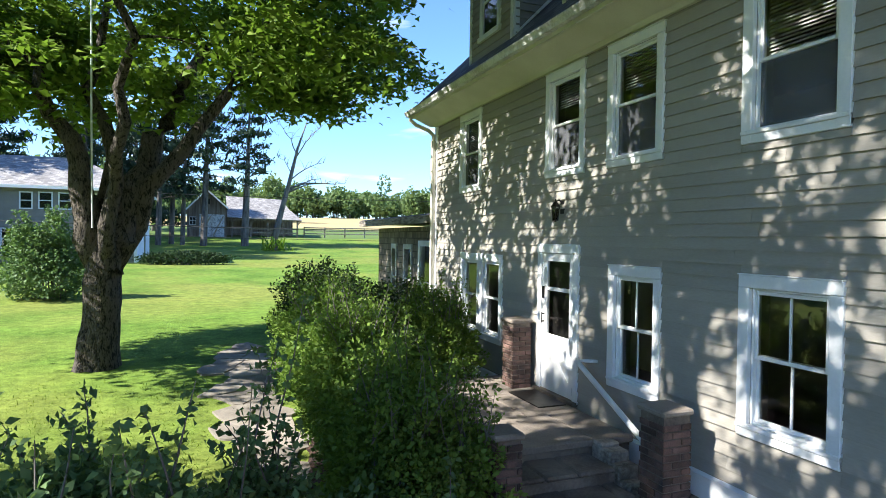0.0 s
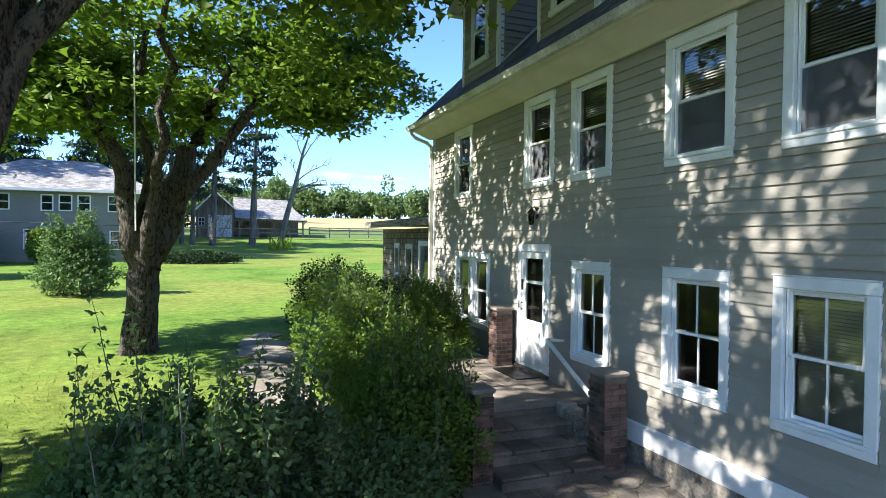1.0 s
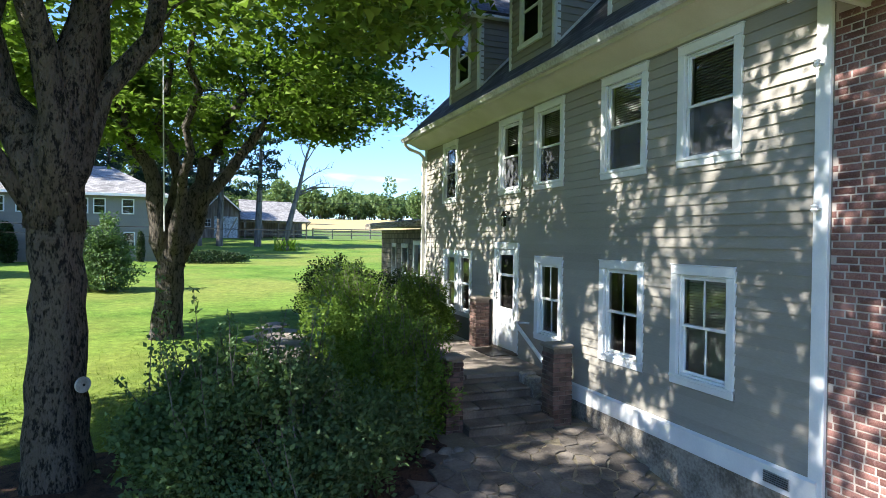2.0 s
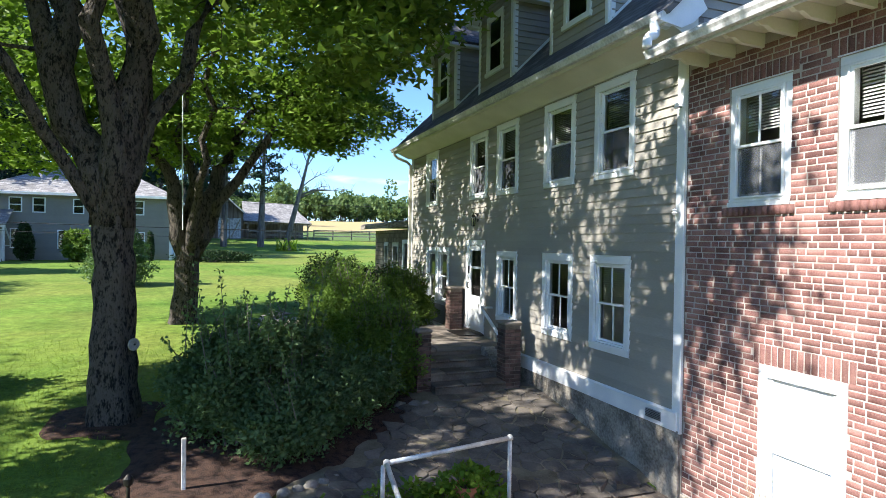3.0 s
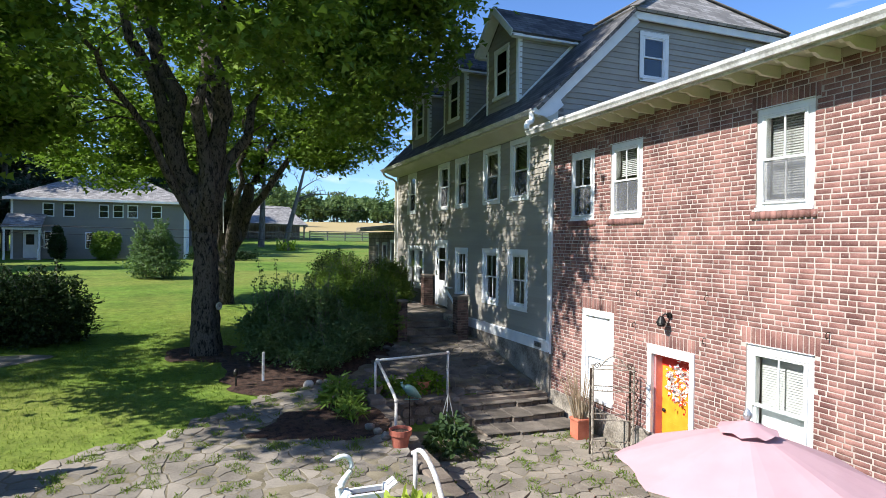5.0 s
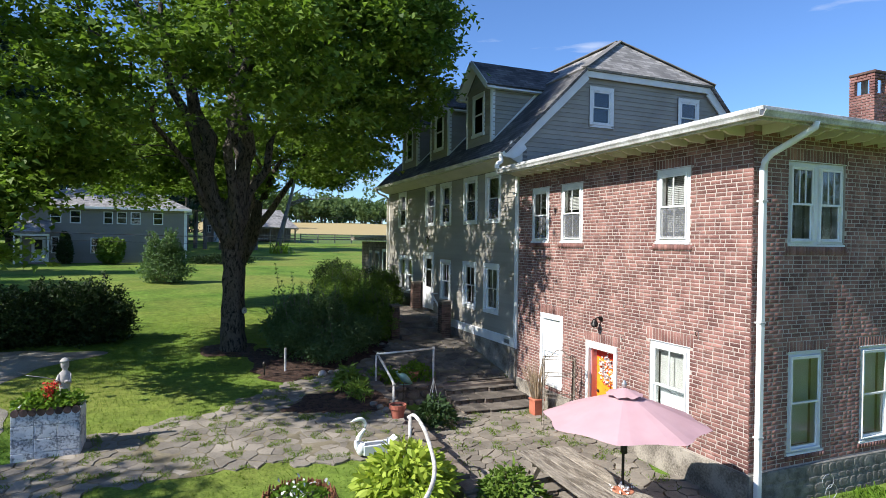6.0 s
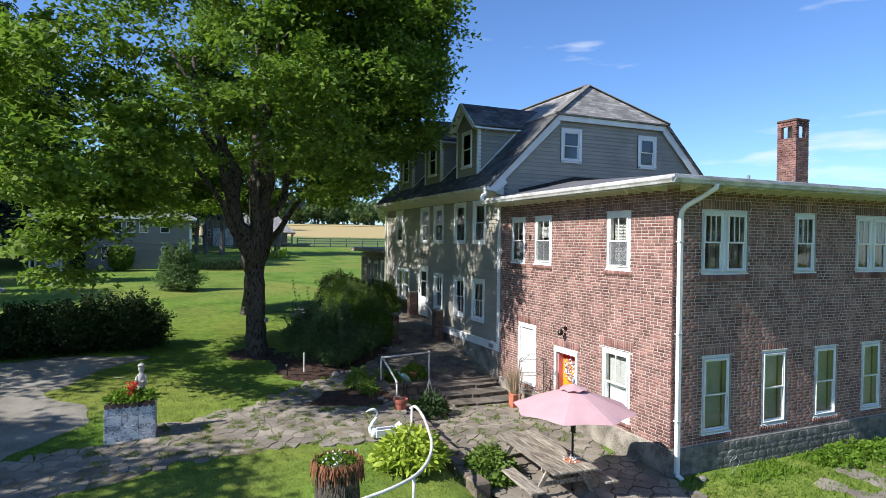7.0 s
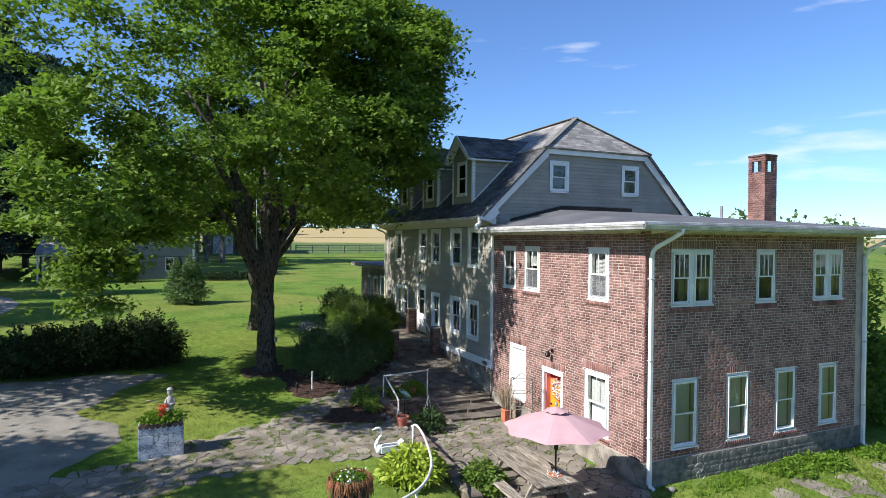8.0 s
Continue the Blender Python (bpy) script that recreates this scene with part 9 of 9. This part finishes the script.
def grass(name, label, box_, count, size, keep, seed, mat=M_BLADE, up=0.0):
    rng = np.random.default_rng(seed)
    p = []
    while len(p) < count:
        x, y = rng.uniform(box_[0], box_[1]), rng.uniform(box_[2], box_[3])
        if keep(x, y):
            p.append((x, y, ground_z(x, y) - 0.005 + up))
    p = np.array(p)
    p[:, 2] += [swell(x, y) for x, y, _ in p]
    way = rng.normal(size=(count, 3)) * [0.55, 0.55, 0.2] + [0, 0, 1.0]
    tagged(part(name, leaves(name, p, size, mat, LEAF_NEEDLE * [2.2, 1], seed, upward=0.0, along=way, droop=0.0, vary=0.5), None), label, "grass", kind="stuff")


grass("lawn_grass", "short mown lawn grass", (-15, -4.2, -2.5, 9), 45000, 0.036, on_lawn, 1)
grass("lawn_grass", "short mown lawn grass round the maples", (-13, -3.6, 9, 19), 30000, 0.036, lambda x, y: on_lawn(x, y) and (y * 7.31 + x * 3.7) % 1.0 > (y - 10) / 9, 2)
grass("yard_grass", "rough grass along the stone foundation", (-1.5, 9.5, -7, -0.12), 30000, 0.07, lambda x, y: not (-4 < x < -0.05 and y > -2.6), 3)
grass("foundation_weeds", "tall weeds against the stone foundation", (0.9, 8.4, -0.8, -0.12), 2600, 0.10, lambda x, y: noise.noise((x * 1.3, y * 1.3, 2)) > -0.15, 4, M_WEED)
grass("patio_weeds", "weeds in the joints of the patio", (-3.8, -0.2, -2.5, 6.0), 9000, 0.045, lambda x, y: noise.noise((x * 3.1, y * 3.1, 8)) > 0.16, 5, M_BLADE, up=0.05)
grass("path_weeds", "grass in the joints of the flagged path", (-11, -4.3, 2.4, 8.0), 13000, 0.038, lambda x, y: upper_path(x, y) and noise.noise((x * 3.6, y * 3.6, 5)) > 0.16, 6, M_BLADE, up=0.03)
for i, (x, y, r) in enumerate(((4.2, -0.7, 0.45), (5.0, -0.6, 0.5), (5.6, -0.8, 0.4), (7.4, -0.9, 0.5))):
    tuft("weed_clump", x, y, ground_z(x, y), r, 0.4, 500, 0.075, M_WEED, "bright leafy weed clump by the stone foundation", "plant", 90 + i)


# ---- the bricks themselves, last ----
lay(wall_front, 0, 0.012, bricks_front, lambda u, z: 4.1 < u < 5.9 and 2.5 < z < 4.2, "the other bricks of the front")
lay(wall_side, 1, 0.012, bricks_side, lambda u, z: 0.1 < u < 2.4 and 2.6 < z < 4.0, "the other bricks of the end wall", flush=0.45)
